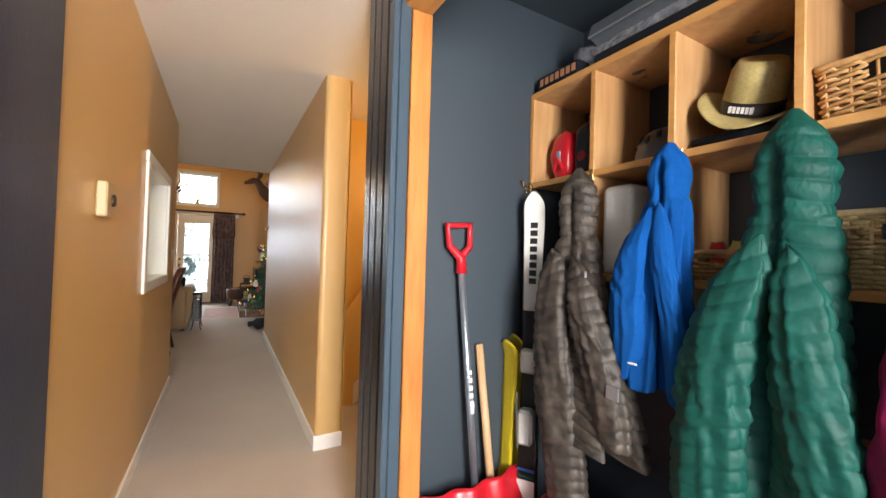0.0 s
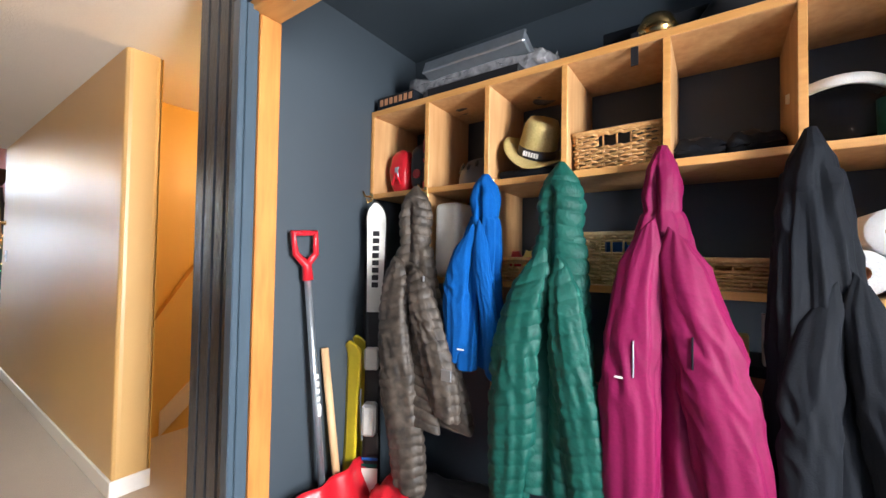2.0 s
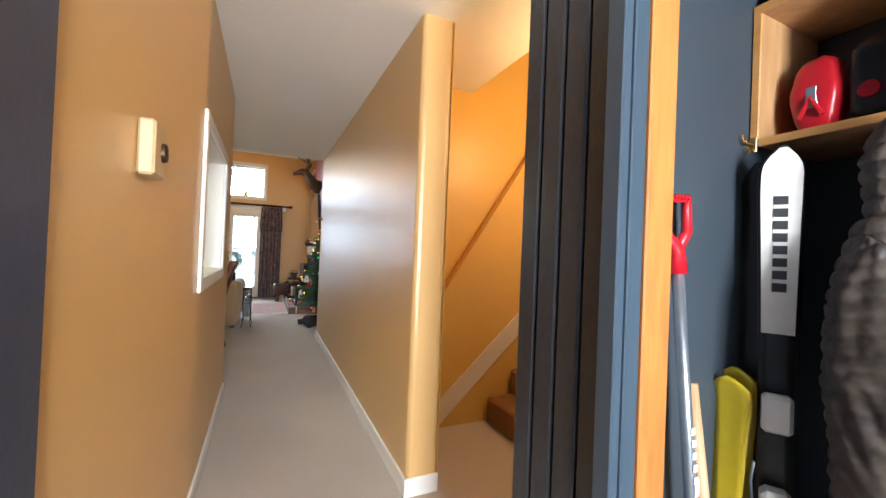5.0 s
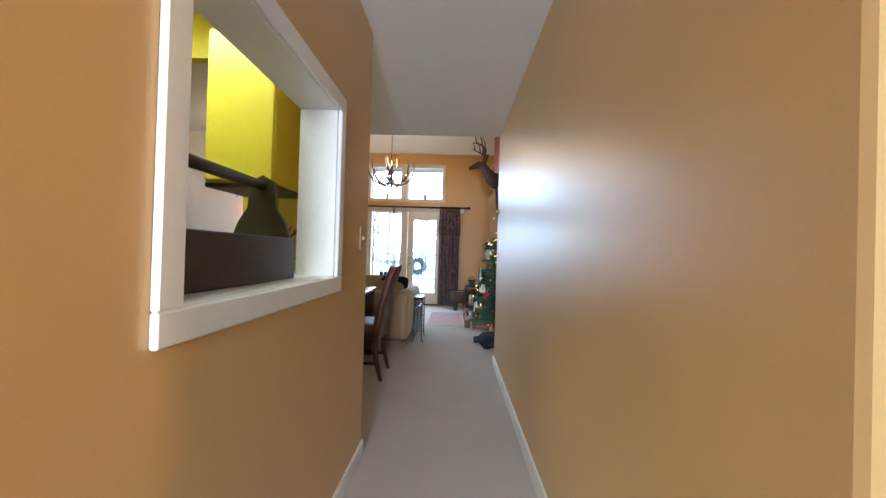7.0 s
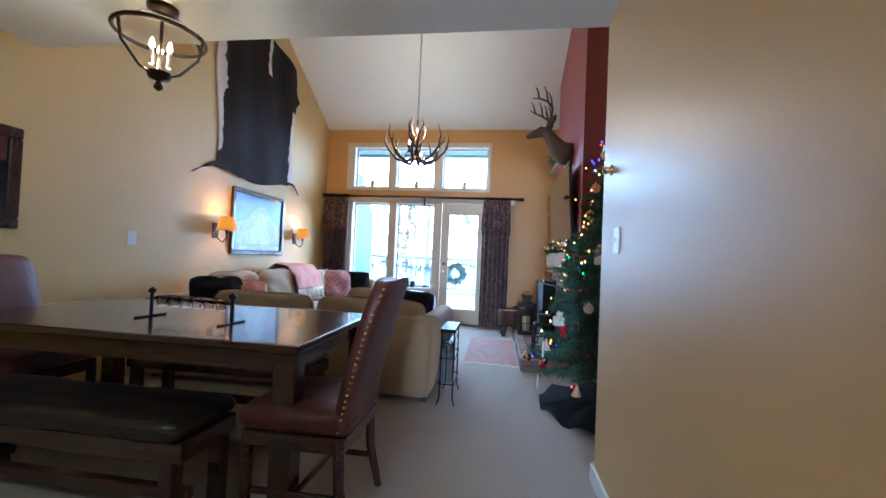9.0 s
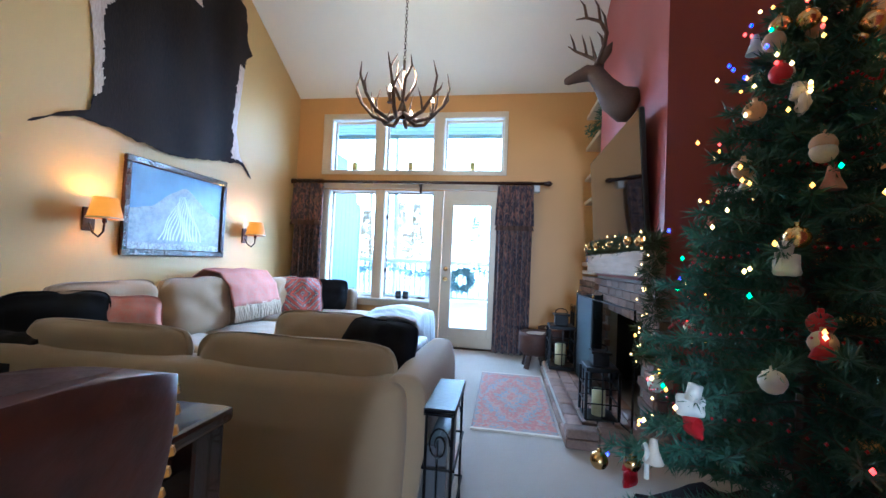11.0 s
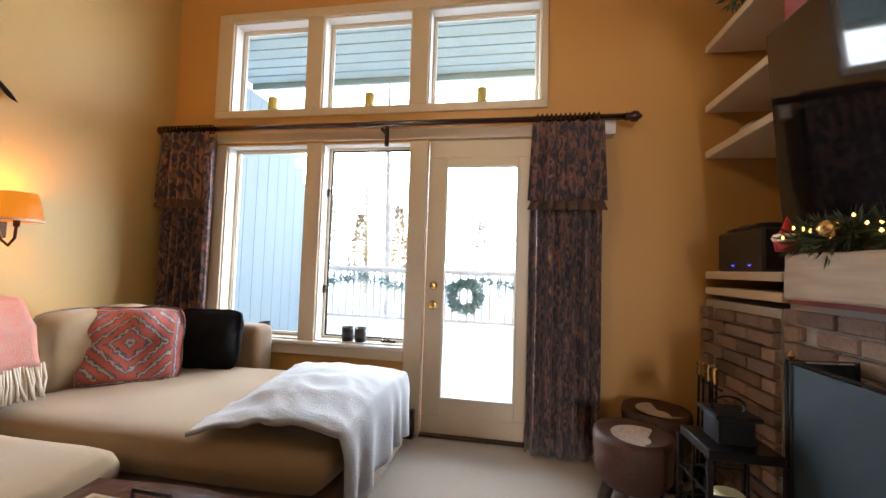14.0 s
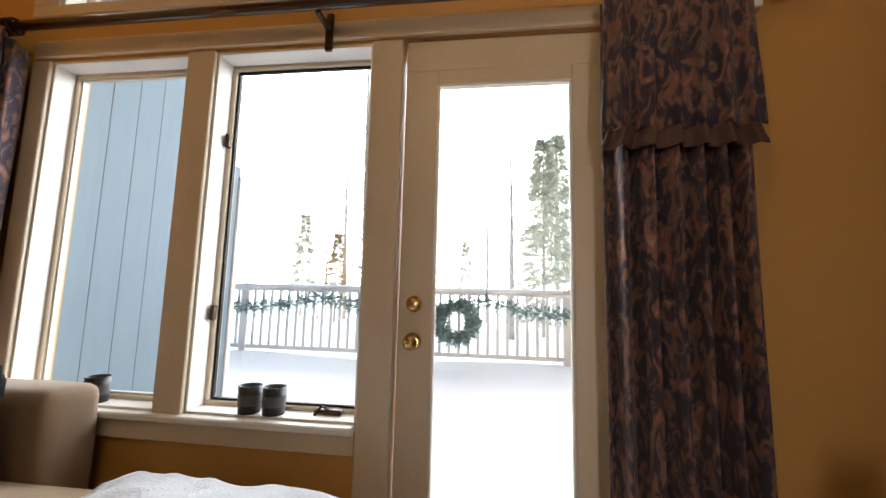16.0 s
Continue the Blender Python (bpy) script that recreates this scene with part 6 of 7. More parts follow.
def wicker_basket(at, w, d, h, m, label, rz=0.0):
    t = thing("basket", at, label, "basket", "storage baskets", rz=rz)
    rnd = random.Random(int(abs(at[1]) * 100))
    def rect(k, n, gx, gy):
        f = 4 * k / n
        i, g = int(f) % 4, f - int(f)
        c = [(-gx, -gy), (gx, -gy), (gx, gy), (-gx, gy), (-gx, -gy)]
        return c[i][0] * (1 - g) + c[i + 1][0] * g, c[i][1] * (1 - g) + c[i + 1][1] * g
    rows = max(6, int(h / 0.0125))
    bm = bmesh.new()
    n = 100
    for k in range(0, n, 4):
        x, y = rect(k, n, d / 2 * 0.955, w / 2 * 0.955)
        tube([(x, y, 0.006), (x * 1.045, y * 1.045, h)], 0.0045, 4, bm)
    for r in range(rows):
        z = 0.008 + (h - 0.02) * r / (rows - 1)
        g = 0.93 + 0.07 * z / h
        pts = []
        for k in range(n + 1):
            x, y = rect(k % n, n, d / 2 * g, w / 2 * g)
            wob = 0.0065 * (1 if (k // 2 + r) % 2 else -1)
            pts.append((x + wob, y + wob * (1 if abs(x) >= d / 2 * g - 0.001 else 0), z))
        if 0.62 < z / h < 0.86:
            front = [p for p in pts if not (p[0] < -d / 2 * g + 0.02 and abs(p[1]) < 0.055)]
            i = next((q for q in range(len(front) - 1) if abs(front[q][1] - front[q + 1][1]) > 0.08 and front[q][0] < 0), None)
            for chunk in ([front] if i is None else [front[:i + 1], front[i + 1:]]):
                if len(chunk) > 1:
                    tube(chunk, 0.0062, 4, bm)
        else:
            tube(pts, 0.0062, 4, bm)
    part("weave", bm, m, t, "", True)
    part("base", box(-d / 2 * 0.9, d / 2 * 0.9, -w / 2 * 0.9, w / 2 * 0.9, 0, 0.008), m, t)
    part("rim", tube([(*rect(k % n, n, d / 2, w / 2), h) for k in range(n + 1)], 0.011, 6), m, t, "", True)
    return t


def roll(at, label):
    t = thing("paper_towel_roll", at, label, "paper towel", "paper towel rolls")
    rot = Matrix.Rotation(radians(90), 4, "Y")
    part("paper", turned(lathe([(0.022, -0.13), (0.062, -0.13), (0.066, -0.125), (0.066, 0.125), (0.062, 0.13), (0.022, 0.13)], 28), rot), M["paper"], t, "", True)
    part("core", turned(lathe([(0.0215, -0.128), (0.0215, 0.128), (0.018, 0.128), (0.018, -0.128), (0.0215, -0.128)], 18), rot), M["cardboard"], t, "cardboard core", True)


def closet_things():
    X = 1.50
    wicker_basket((X + 0.16, 0.335, 1.657), 0.31, 0.28, 0.15, M["wicker"], "honey wicker basket with a cut-out handle")
    wicker_basket((X + 0.12, 0.70, 1.214), 0.27, 0.26, 0.09, M["wicker"], "low wicker basket holding snacks")
    wicker_basket((X + 0.12, 0.345, 1.214), 0.26, 0.26, 0.19, M["seagrass"], "deep seagrass basket on the middle shelf")
    wicker_basket((X + 0.12, -0.015, 1.214), 0.31, 0.27, 0.095, M["wicker"], "low wicker basket on the middle shelf")
    wicker_basket((X + 0.16, 0.68, 0.744), 0.26, 0.26, 0.12, M["wicker"], "small wicker basket on the low shelf")
    t = thing("jar_box", (X + 0.10, 0.335, 1.25), "clear jar and small boxes in the seagrass basket", "jar")
    part("jar", lathe([(0, 0), (0.05, 0), (0.05, 0.16), (0, 0.17)], 14), M["bluepl"], t)
    for k, (dy, m) in enumerate(((-0.06, "cardboard"), (0.0, "candleyellow"), (0.06, "redplastic"))):
        c = thing("snack_packet", (X + 0.08, 0.70 + dy, 1.225), "small coloured snack packet in the basket", "packet", "snack packets")
        part("packet", turned(cushion(0.05, 0.05, 0.12, k, 0.6, 4), Matrix.Identity(4)), M[m], c, smooth=True)
    # straw hat on a folded black garment
    t = thing("straw_hat", (X + 0.15, 0.705, 1.765), "green tinged straw hat with a black band", "hat")
    tilt = Matrix.Rotation(radians(-26), 4, "Y") @ Matrix.Rotation(radians(22), 4, "X")
    part("brim", turned(grid(40, 6, lambda u, v: ((0.083 + 0.082 * v) * math.cos(6.2832 * u), (0.083 + 0.072 * v) * math.sin(6.2832 * u), 0.02 + 0.050 * v * abs(math.sin(6.2832 * u)) ** 1.5 - 0.015 * v * abs(math.cos(6.2832 * u))), thick=0.004), tilt), M["straw"], t, "", True)
    part("crown", turned(lathe([(0.087, 0.02), (0.085, 0.08), (0.077, 0.155), (0.062, 0.185), (0.02, 0.170), (0, 0.165)], 28), tilt), M["straw"], t, "", True)
    part("hatband", turned(lathe([(0.0895, 0.024), (0.0875, 0.066), (0.085, 0.066)], 28), tilt), M["blackplastic"], t, "black band", True)
    part("band_lettering", turned(boxes(*[(-0.0915, -0.080, -0.034 + 0.012 * k, -0.026 + 0.012 * k, 0.036, 0.056) for k in range(6)]), tilt), M["white"], t, "white illegible lettering")
    t = thing("folded_fleece", (X + 0.17, 0.69, 1.657), "folded black fleece under the hat", "clothing")
    part("cloth", cushion(0.27, 0.32, 0.06, 4, 0.6), M["charcoal"], t, smooth=True)
    # helmet
    t = thing("ski_helmet", (X + 0.18, 0.99, 1.657), "grey ski helmet with vent holes", "helmet")
    part("shell", lathe([(0.125, 0), (0.128, 0.05), (0.115, 0.10), (0.08, 0.14), (0.03, 0.158), (0, 0.16)], 26), M["greyplastic"], t, "", True)
    for k in range(6):
        a = math.pi + (k - 2.5) * 0.42
        part("vent", turned(cushion(0.035, 0.02, 0.012, k, 1, 4), Matrix.Translation((0.110 * math.cos(a), 0.110 * math.sin(a), 0.095 + 0.012 * (k % 2))) @ Matrix.Rotation(a, 4, "Z") @ Matrix.Rotation(radians(65), 4, "Y")), M["blackplastic"], t, "", True)
    # red goggles and black cases
    t = thing("red_knee_pad", (X + 0.10, 1.46, 1.657), "red plastic protector with straps", "protector")
    part("shell", turned(cushion(0.13, 0.13, 0.25, 3, 0.9, 10), Matrix.Translation((0, 0, 0.0))), M["redplastic"], t, "", True)
    part("strap", tube([(-0.062, -0.03, 0.05), (-0.068, 0, 0.11), (-0.062, 0.03, 0.05)], 0.008, 6), M["redplastic"], t)
    part("insert", box(-0.064, -0.05, -0.018, 0.018, 0.08, 0.15, 0.006), M["steel"], t)
    t = thing("black_case", (X + 0.16, 1.335, 1.657), "black zip case with a round red badge", "case")
    part("case", turned(cushion(0.20, 0.09, 0.27, 6, 0.35, 8), Matrix.Identity(4)), M["blackplastic"], t, "", True)
    part("badge", turned(lathe([(0, 0), (0.026, 0), (0.024, 0.004), (0, 0.004)], 16), Matrix.Translation((-0.10, 0, 0.10)) @ Matrix.Rotation(radians(-90), 4, "Y")), M["redplastic"], t)
    t = thing("red_carton", (X + 0.16, 1.255, 1.657), "narrow red and black carton", "carton")
    part("carton", box(-0.12, 0.12, -0.025, 0.025, 0, 0.27, 0.003), M["redplastic"], t)
    part("printed_panel", boxes((-0.122, -0.119, -0.02, 0.02, 0.05, 0.15), (-0.122, -0.119, -0.02, 0.02, 0.17, 0.2)), M["blackplastic"], t)
    # gloves, visor, mug, bag of cups
    t = thing("black_gloves", (X + 0.15, -0.01, 1.657), "pair of black ski gloves", "gloves")
    for k in range(2):
        g = part("glove", turned(cushion(0.14, 0.17, 0.09, k + 2, 0.8, 8, 0.03), Matrix.Translation((0, -0.08 + 0.16 * k, 0))), M["charcoal"], t, "", True)
        part("cuff", turned(cushion(0.12, 0.10, 0.11, k + 5, 0.6, 6), Matrix.Translation((0.03, -0.06 + 0.14 * k, 0.0))), M["blackplastic"], g, "", True)
    t = thing("face_shield", (X + 0.13, -0.29, 1.657), "clear face shield with a white foam band", "face shield")
    part("visor", grid(20, 4, lambda u, v: (0.02 - 0.10 * math.sin(math.pi * u), -0.11 + 0.22 * u, 0.01 + 0.17 * v), thick=0.002), M["smoke"], t, "smoky clear visor", True)
    part("foam_band", grid(20, 2, lambda u, v: (0.016 - 0.10 * math.sin(math.pi * u), -0.11 + 0.22 * u, 0.175 + 0.03 * v), thick=0.014), M["white"], t, "", True)
    t = thing("green_mug", (X + 0.10, -0.425, 1.657), "dark green enamel mug", "mug")
    part("cup", lathe([(0, 0), (0.056, 0), (0.060, 0.13), (0.056, 0.13), (0.05, 0.01), (0, 0.008)], 22), M["teal"], t, "", True)
    part("handle", tube([(0, -0.056, 0.11), (0, -0.10, 0.105), (0, -0.105, 0.05), (0, -0.056, 0.025)], 0.010, 8), M["teal"], t, "", True)
    t = thing("bag_of_cups", (X + 0.15, -0.72, 1.657), "clear plastic bag of paper cups", "bag")
    part("bag", cushion(0.24, 0.26, 0.30, 9, 0.9, 12, 0.05), M["clearwrap"], t, "", True)
    part("printed_label", box(-0.123, -0.119, -0.05, 0.03, 0.17, 0.24), M["teal"], t)
    part("spool", turned(lathe([(0, -0.05), (0.06, -0.05), (0.06, 0.05), (0, 0.05)], 18), Matrix.Translation((0.02, -0.17, 0.06)) @ Matrix.Rotation(radians(90), 4, "Y")), M["ashwood"], t)
    # middle row
    t = thing("white_container", (X + 0.10, 1.08, 1.214), "white plastic storage container on its side", "container")
    part("container", box(-0.13, 0.10, -0.07, 0.07, 0, 0.36, 0.03, seg=3), M["whiteplastic"], t, "", True)
    t = thing("black_goggles", (X + 0.15, 0.62, 1.30), "black ski goggles on the basket", "goggles")
    part("goggles", cushion(0.10, 0.18, 0.09, 5, 0.9, 8, 0.02), M["blackplastic"], t, "", True)
    for y, z in ((-0.383, 1.396), (-0.452, 1.279), (-0.314, 1.279)):
        roll((X + 0.15, y, z), "white paper towel roll stacked on its side")
    roll((X + 0.15, -0.43, 0.81), "white paper towel roll on the low shelf")
    t = thing("blue_can", (X + 0.10, -0.60, 1.214), "blue tin of spray with dark lettering", "can")
    part("can", lathe([(0, 0), (0.05, 0), (0.05, 0.17), (0.045, 0.178), (0, 0.18)], 20), M["bluepl"], t, "", True)
    part("label_bars", boxes((-0.052, -0.049, -0.02, 0.02, 0.11, 0.12), (-0.052, -0.049, -0.02, 0.02, 0.08, 0.085)), M["white"], t)
    t = thing("blue_bin", (X + 0.15, -0.78, 1.214), "dark blue plastic bin", "bin")
    part("bin", box(-0.12, 0.12, -0.12, 0.12, 0, 0.09, 0.008), M["navybag"], t)
    # low row
    t = thing("cardboard_carton", (X + 0.13, -0.12, 0.744), "brown cardboard carton with a dark lid", "carton")
    part("carton", box(-0.11, 0.14, -0.16, 0.16, 0, 0.20, 0.004), M["cardboard"], t)
    part("lid", box(-0.115, 0.145, -0.165, 0.165, 0.20, 0.235, 0.004), M["charcoal"], t, "black lid")
    for k, (y, w, h, m) in enumerate(((-0.02, 0.09, 0.09, "candleyellow"), (-0.13, 0.06, 0.16, "fringe"), (-0.21, 0.05, 0.12, "bluepl"), (0.06, 0.05, 0.10, "redplastic"))):
        c = thing("small_carton", (X + 0.06, y, 0.98), "small printed carton on the lidded box", "carton", "small cartons")
        part("carton", box(-0.03, 0.03, -w / 2, w / 2, 0, h, 0.002), M[m], c)
        part("printed_band", box(-0.0315, -0.0285, -w / 2 * 0.8, w / 2 * 0.8, h * 0.2, h * 0.55), M["bluepl" if k != 2 else "white"], c)
    t = thing("navy_tote", (X + 0.02, -0.74, 0.744), "shiny navy tote bag with green lettering", "bag")
    part("bag", turned(cushion(0.30, 0.42, 0.36, 12, 0.35, 14, 0.05), Matrix.Translation((0, 0, 0))), M["navybag"], t, "", True)
    part("printed_mark", boxes(*[(-0.160, -0.150, 0.14 - 0.018 * k, 0.150 - 0.018 * k, 0.22, 0.22 + (0.032 if k in (1, 3, 4) else 0.022)) for k in range(7)]), M["greenink"], t, "green printed mark")
    part("green_stripe", box(-0.168, -0.155, -0.16, -0.10, 0.10, 0.30, 0.01), M["greenink"], t)
    # on the top board
    t = thing("wrapped_metal_tray", (X + 0.12, 1.0, 2.117), "flat steel bracket in crumpled clear wrap", "metal part")
    part("tray", turned(boxes((-0.15, 0.13, -0.30, 0.26, 0.06, 0.11), (-0.16, -0.145, -0.30, 0.26, 0.05, 0.125), bevel=0.006), Matrix.Translation((0, 0, 0.03)) @ Matrix.Rotation(radians(22), 4, "Y")), M["steel"], t)
    for y in (-0.16, 0.0, 0.14):
        part("pressed_rib", turned(box(-0.10, 0.10, y - 0.02, y + 0.02, 0.110, 0.118, 0.003), Matrix.Translation((0, 0, 0.03)) @ Matrix.Rotation(radians(22), 4, "Y")), M["steel"], t)
    part("wrap", turned(cushion(0.30, 0.84, 0.17, 4, 0.6, 18, 0.09), Matrix.Translation((0.08, 0.02, 0.0))), M["clearwrap"], t, "", True)
    part("box_below", box(-0.13, 0.13, -0.28, 0.22, 0.0, 0.045, 0.004), M["blackplastic"], t)
    t = thing("patterned_carton", (X + 0.10, 1.43, 2.117), "flat black carton with red printed pattern", "carton")
    part("carton", box(-0.12, 0.15, -0.13, 0.13, 0, 0.065, 0.003), M["charcoal"], t)
    part("printed_pattern", boxes(*[(-0.1225, -0.119, -0.12 + 0.034 * k, -0.098 + 0.034 * k, 0.018, 0.052) for k in range(7)]), M["cardboard"], t)
    t = thing("brass_bell_lamp", (X + 0.11, 0.20, 2.117), "boxed brass lamp with an orange label", "lamp")
    part("carton", box(0.0, 0.14, -0.17, 0.20, 0, 0.12, 0.003), M["charcoal"], t)
    part("lamp", lathe([(0, 0.10), (0.05, 0.09), (0.075, 0.04), (0.06, 0.0), (0, 0.0)], 20, at=(-0.05, 0.0, 0)), M["brass"], t, "", True)
    part("strap", box(-0.128, -0.122, 0.05, 0.075, -0.10, 0.02), M["blackplastic"], t, "hanging black strap")
    t = thing("baseball_hat", (X + 0.12, -0.03, 2.117), "black cap with white marks", "hat")
    part("cap", lathe([(0.11, 0), (0.11, 0.05), (0.07, 0.11), (0, 0.13)], 20), M["blackplastic"], t, "", True)
    t = thing("carton_end", (X + 0.14, -0.35, 2.117), "plain brown wooden box on the shelf top", "box")
    part("carton", box(-0.12, 0.15, -0.22, 0.20, 0, 0.22, 0.004), M["plyedge"], t)
    # on the floor
    t = thing("white_cabinet", (1.55, -0.90, 0.012), "white low cabinet under the shelving", "cabinet")
    part("body", box(-0.12, 0.28, -0.42, 0.36, 0, 0.66, 0.006), M["whiteplastic"], t)
    part("handle", box(-0.14, -0.12, -0.02, 0.02, 0.50, 0.60, 0.006), M["chrome"], t)
    for k, y in enumerate((0.50, 0.41, -0.03, -0.12)):
        b = thing("winter_boot", (1.38, y, 0.012), "black winter boot with cream fur collar", "boot", "winter boots")
        part("sole", box(-0.17, 0.08, -0.04, 0.04, 0, 0.03, 0.01), M["blackplastic"], b)
        part("foot", turned(cushion(0.25, 0.085, 0.11, k, 0.9, 8), Matrix.Translation((-0.045, 0, 0.025))), M["blackplastic"], b, "", True)
        part("shaft", lathe([(0.048, 0.06), (0.046, 0.14), (0.050, 0.25), (0.044, 0.25), (0.04, 0.1)], 16), M["charcoal"], b, "", True)
        part("fur_collar", lathe([(0.046, 0.23), (0.060, 0.245), (0.058, 0.275), (0.042, 0.285), (0.038, 0.25)], 16), M["fringe"], b, "cream fur collar", True)
    t = thing("sports_bag", (1.42, 0.95, 0.012), "black and red sports bag on the floor", "bag")
    part("bag", cushion(0.42, 0.62, 0.24, 15, 0.7, 12, 0.05), M["blackplastic"], t, "", True)
    part("red_panel", turned(cushion(0.16, 0.22, 0.12, 16, 0.8, 8, 0.05), Matrix.Translation((-0.1, 0.28, 0.13))), M["redplastic"], t, "crumpled red panel", True)
    part("strap", tube([(-0.16, -0.22, 0.16), (-0.19, -0.05, 0.23), (-0.17, 0.12, 0.20)], 0.014, 6), M["redplastic"], t, "red strap", True)
    t = thing("pull_cord", (1.35, 0.45, 2.30), "white ceiling pull cord", "cord")
    part("cord", tube([(0, 0, 0.26), (0.004, 0, 0.1), (0, 0, 0.0)], 0.004, 6), M["white"], t)


# ---- kitchen ----
def kitchen():
    t = thing("tool_box_planter", (-0.52, 3.42, 1.068), "dark wooden tool tote with a round pole handle", "wooden tote")
    part("side_board", box(0.11, 0.125, -0.50, 0.28, 0, 0.15, 0.003), M["darkwood"], t)
    part("side_board", box(-0.125, -0.11, -0.50, 0.28, 0, 0.15, 0.003), M["darkwood"], t)
    part("base", box(-0.11, 0.11, -0.5, 0.28, 0, 0.012), M["darkwood"], t)
    for y in (-0.49, 0.27):
        part("end_board", prism([(a, y - 0.01, b) for a, b in ((-0.11, 0.012), (0.11, 0.012), (0.11, 0.15), (0.088, 0.21), (0.055, 0.26), (0.045, 0.36), (0.0, 0.385), (-0.045, 0.36), (-0.055, 0.26), (-0.088, 0.21), (-0.11, 0.15))], (0, 0.02, 0)), M["olivewood"], t, "olive painted end board")
    part("pole", tube([(0, -0.54, 0.345), (0, 0.30, 0.345)], 0.019, 12), M["darkwood"], t, smooth=True)
    t = thing("wall_cabinet", (-0.79, 4.17, 1.475), "yellow painted kitchen wall cabinet", "cabinet")
    part("body", box(-0.165, 0.165, -0.165, 0.185, 0, 0.72, 0.004), M["kcab"], t)
    part("door", box(-0.16, 0.16, -0.185, -0.166, 0.01, 0.71, 0.006), M["kcab"], t)
    part("underside", box(-0.165, 0.165, -0.165, 0.185, -0.02, -0.001), M["darkwood"], t)
    s = tagged(new("kitchen_soffit"), "yellow painted recessed light soffit", "ceiling panel", kind="structure")
    part("soffit", boxes((-1.62, -0.56, 2.3, 2.36, 2.20, 2.44), (-1.62, -0.56, 4.30, 4.358, 2.20, 2.44), (-1.62, -1.56, 2.36, 4.30, 2.20, 2.44), (-0.62, -0.56, 2.36, 4.30, 2.20, 2.44)), M["kyellow"], s)
    l = thing("ceiling_light", (-1.09, 3.6, 2.44), "fluorescent ceiling panel in the kitchen", "ceiling light")
    part("diffuser", box(-0.45, 0.45, -0.15, 0.15, -0.05, -0.01, 0.006), M["tube"], l)
    part("housing", box(-0.47, 0.47, -0.17, 0.17, -0.03, 0.0), M["white"], l)
    g = thing("kitchen_counter", (-0.72, 4.05, 0), "kitchen counter under the yellow cabinet", "counter")
    part("cabinet", box(-0.25, 0.28, -0.28, 0.30, 0.0, 0.88), M["kcab"], g)
    part("worktop", box(-0.27, 0.285, -0.31, 0.305, 0.88, 0.92, 0.006), M["darkwood"], g)
    w = thing("wire_tree_stand", (-0.56, 3.96, 1.068), "small black wire tree ornament with a chair", "ornament", rz=78)
    rnd = random.Random(2)
    for b in (-0.04, 0.05):
        tr_ = part("wire_trunk", tube([(b, 0, 0), (b + 0.005, 0, 0.12), (b - 0.01, 0.01, 0.16)], 0.006, 6), M["iron"], w)
        for k in range(7):
            a = k * 0.9
            part("twig", tube([(b - 0.01, 0.01, 0.13 + 0.006 * k), (b + 0.03 * math.cos(a), 0.03 * math.sin(a), 0.18), (b + 0.06 * math.cos(a + 0.3), 0.05 * math.sin(a + 0.3), 0.20 + 0.01 * (k % 3))], 0.0025, 4), M["iron"], tr_)
    part("rail", tube([(-0.09, 0, 0.115), (0.09, 0, 0.115)], 0.004, 5), M["iron"], w)
    part("mini_seat", boxes((-0.05, 0.03, -0.05, 0.03, 0.06, 0.075), bevel=0.004), M["olivewood"], w)


# ---- outside ----
def deck_railing():
    t = thing("deck_railing", (-0.6, 14.45, 0.2), "white deck railing capped with snow", "railing")
    part("top_rail", box(-4.2, 4.2, -0.06, 0.06, 0.86, 0.91, 0.01), M["deckgrey"], t)
    part("snow_cap", grid(60, 6, lambda u, v: (-4.2 + 8.4 * u, -0.07 + 0.14 * v, 0.911 + 0.05 * math.sin(math.pi * v) * (0.8 + 0.4 * noise.noise((u * 30, 0, 0)))), thick=-0.002), M["snow"], t, "snow on the rail", True)
    part("bottom_rail", box(-4.2, 4.2, -0.03, 0.03, 0.10, 0.15), M["deckgrey"], t)
    for k in range(70):
        x = -4.15 + 0.12 * k
        part("baluster", box(x - 0.018, x + 0.018, -0.02, 0.02, 0.15, 0.86), M["deckgrey"], t)
    for x in (-3.2, -1.1, 1.0, 3.1):
        part("post", box(x - 0.05, x + 0.05, -0.05, 0.05, -0.3, 0.95, 0.008), M["deckgrey"], t)
    g = thing("rail_garland", (-0.6, 14.36, 1.02), "evergreen garland swagged along the railing", "garland")
    spots = [((x, 0, -0.02 - 0.16 * abs(math.sin(x * 1.5))), 0.07) for x in np.linspace(-3.6, 3.6, 90)]
    foliage("needles", spots, 34, 0.11, 0.010, M["frostneedle"], g, 15)
    w = thing("rail_wreath", (-0.94, 14.33, 0.74), "evergreen wreath hung on the railing", "wreath")
    foliage("needles", [((0.21 * math.cos(a), 0, 0.21 * math.sin(a)), 0.06) for a in np.linspace(0, 6.28, 34)], 60, 0.10, 0.009, M["frostneedle"], w, 16)


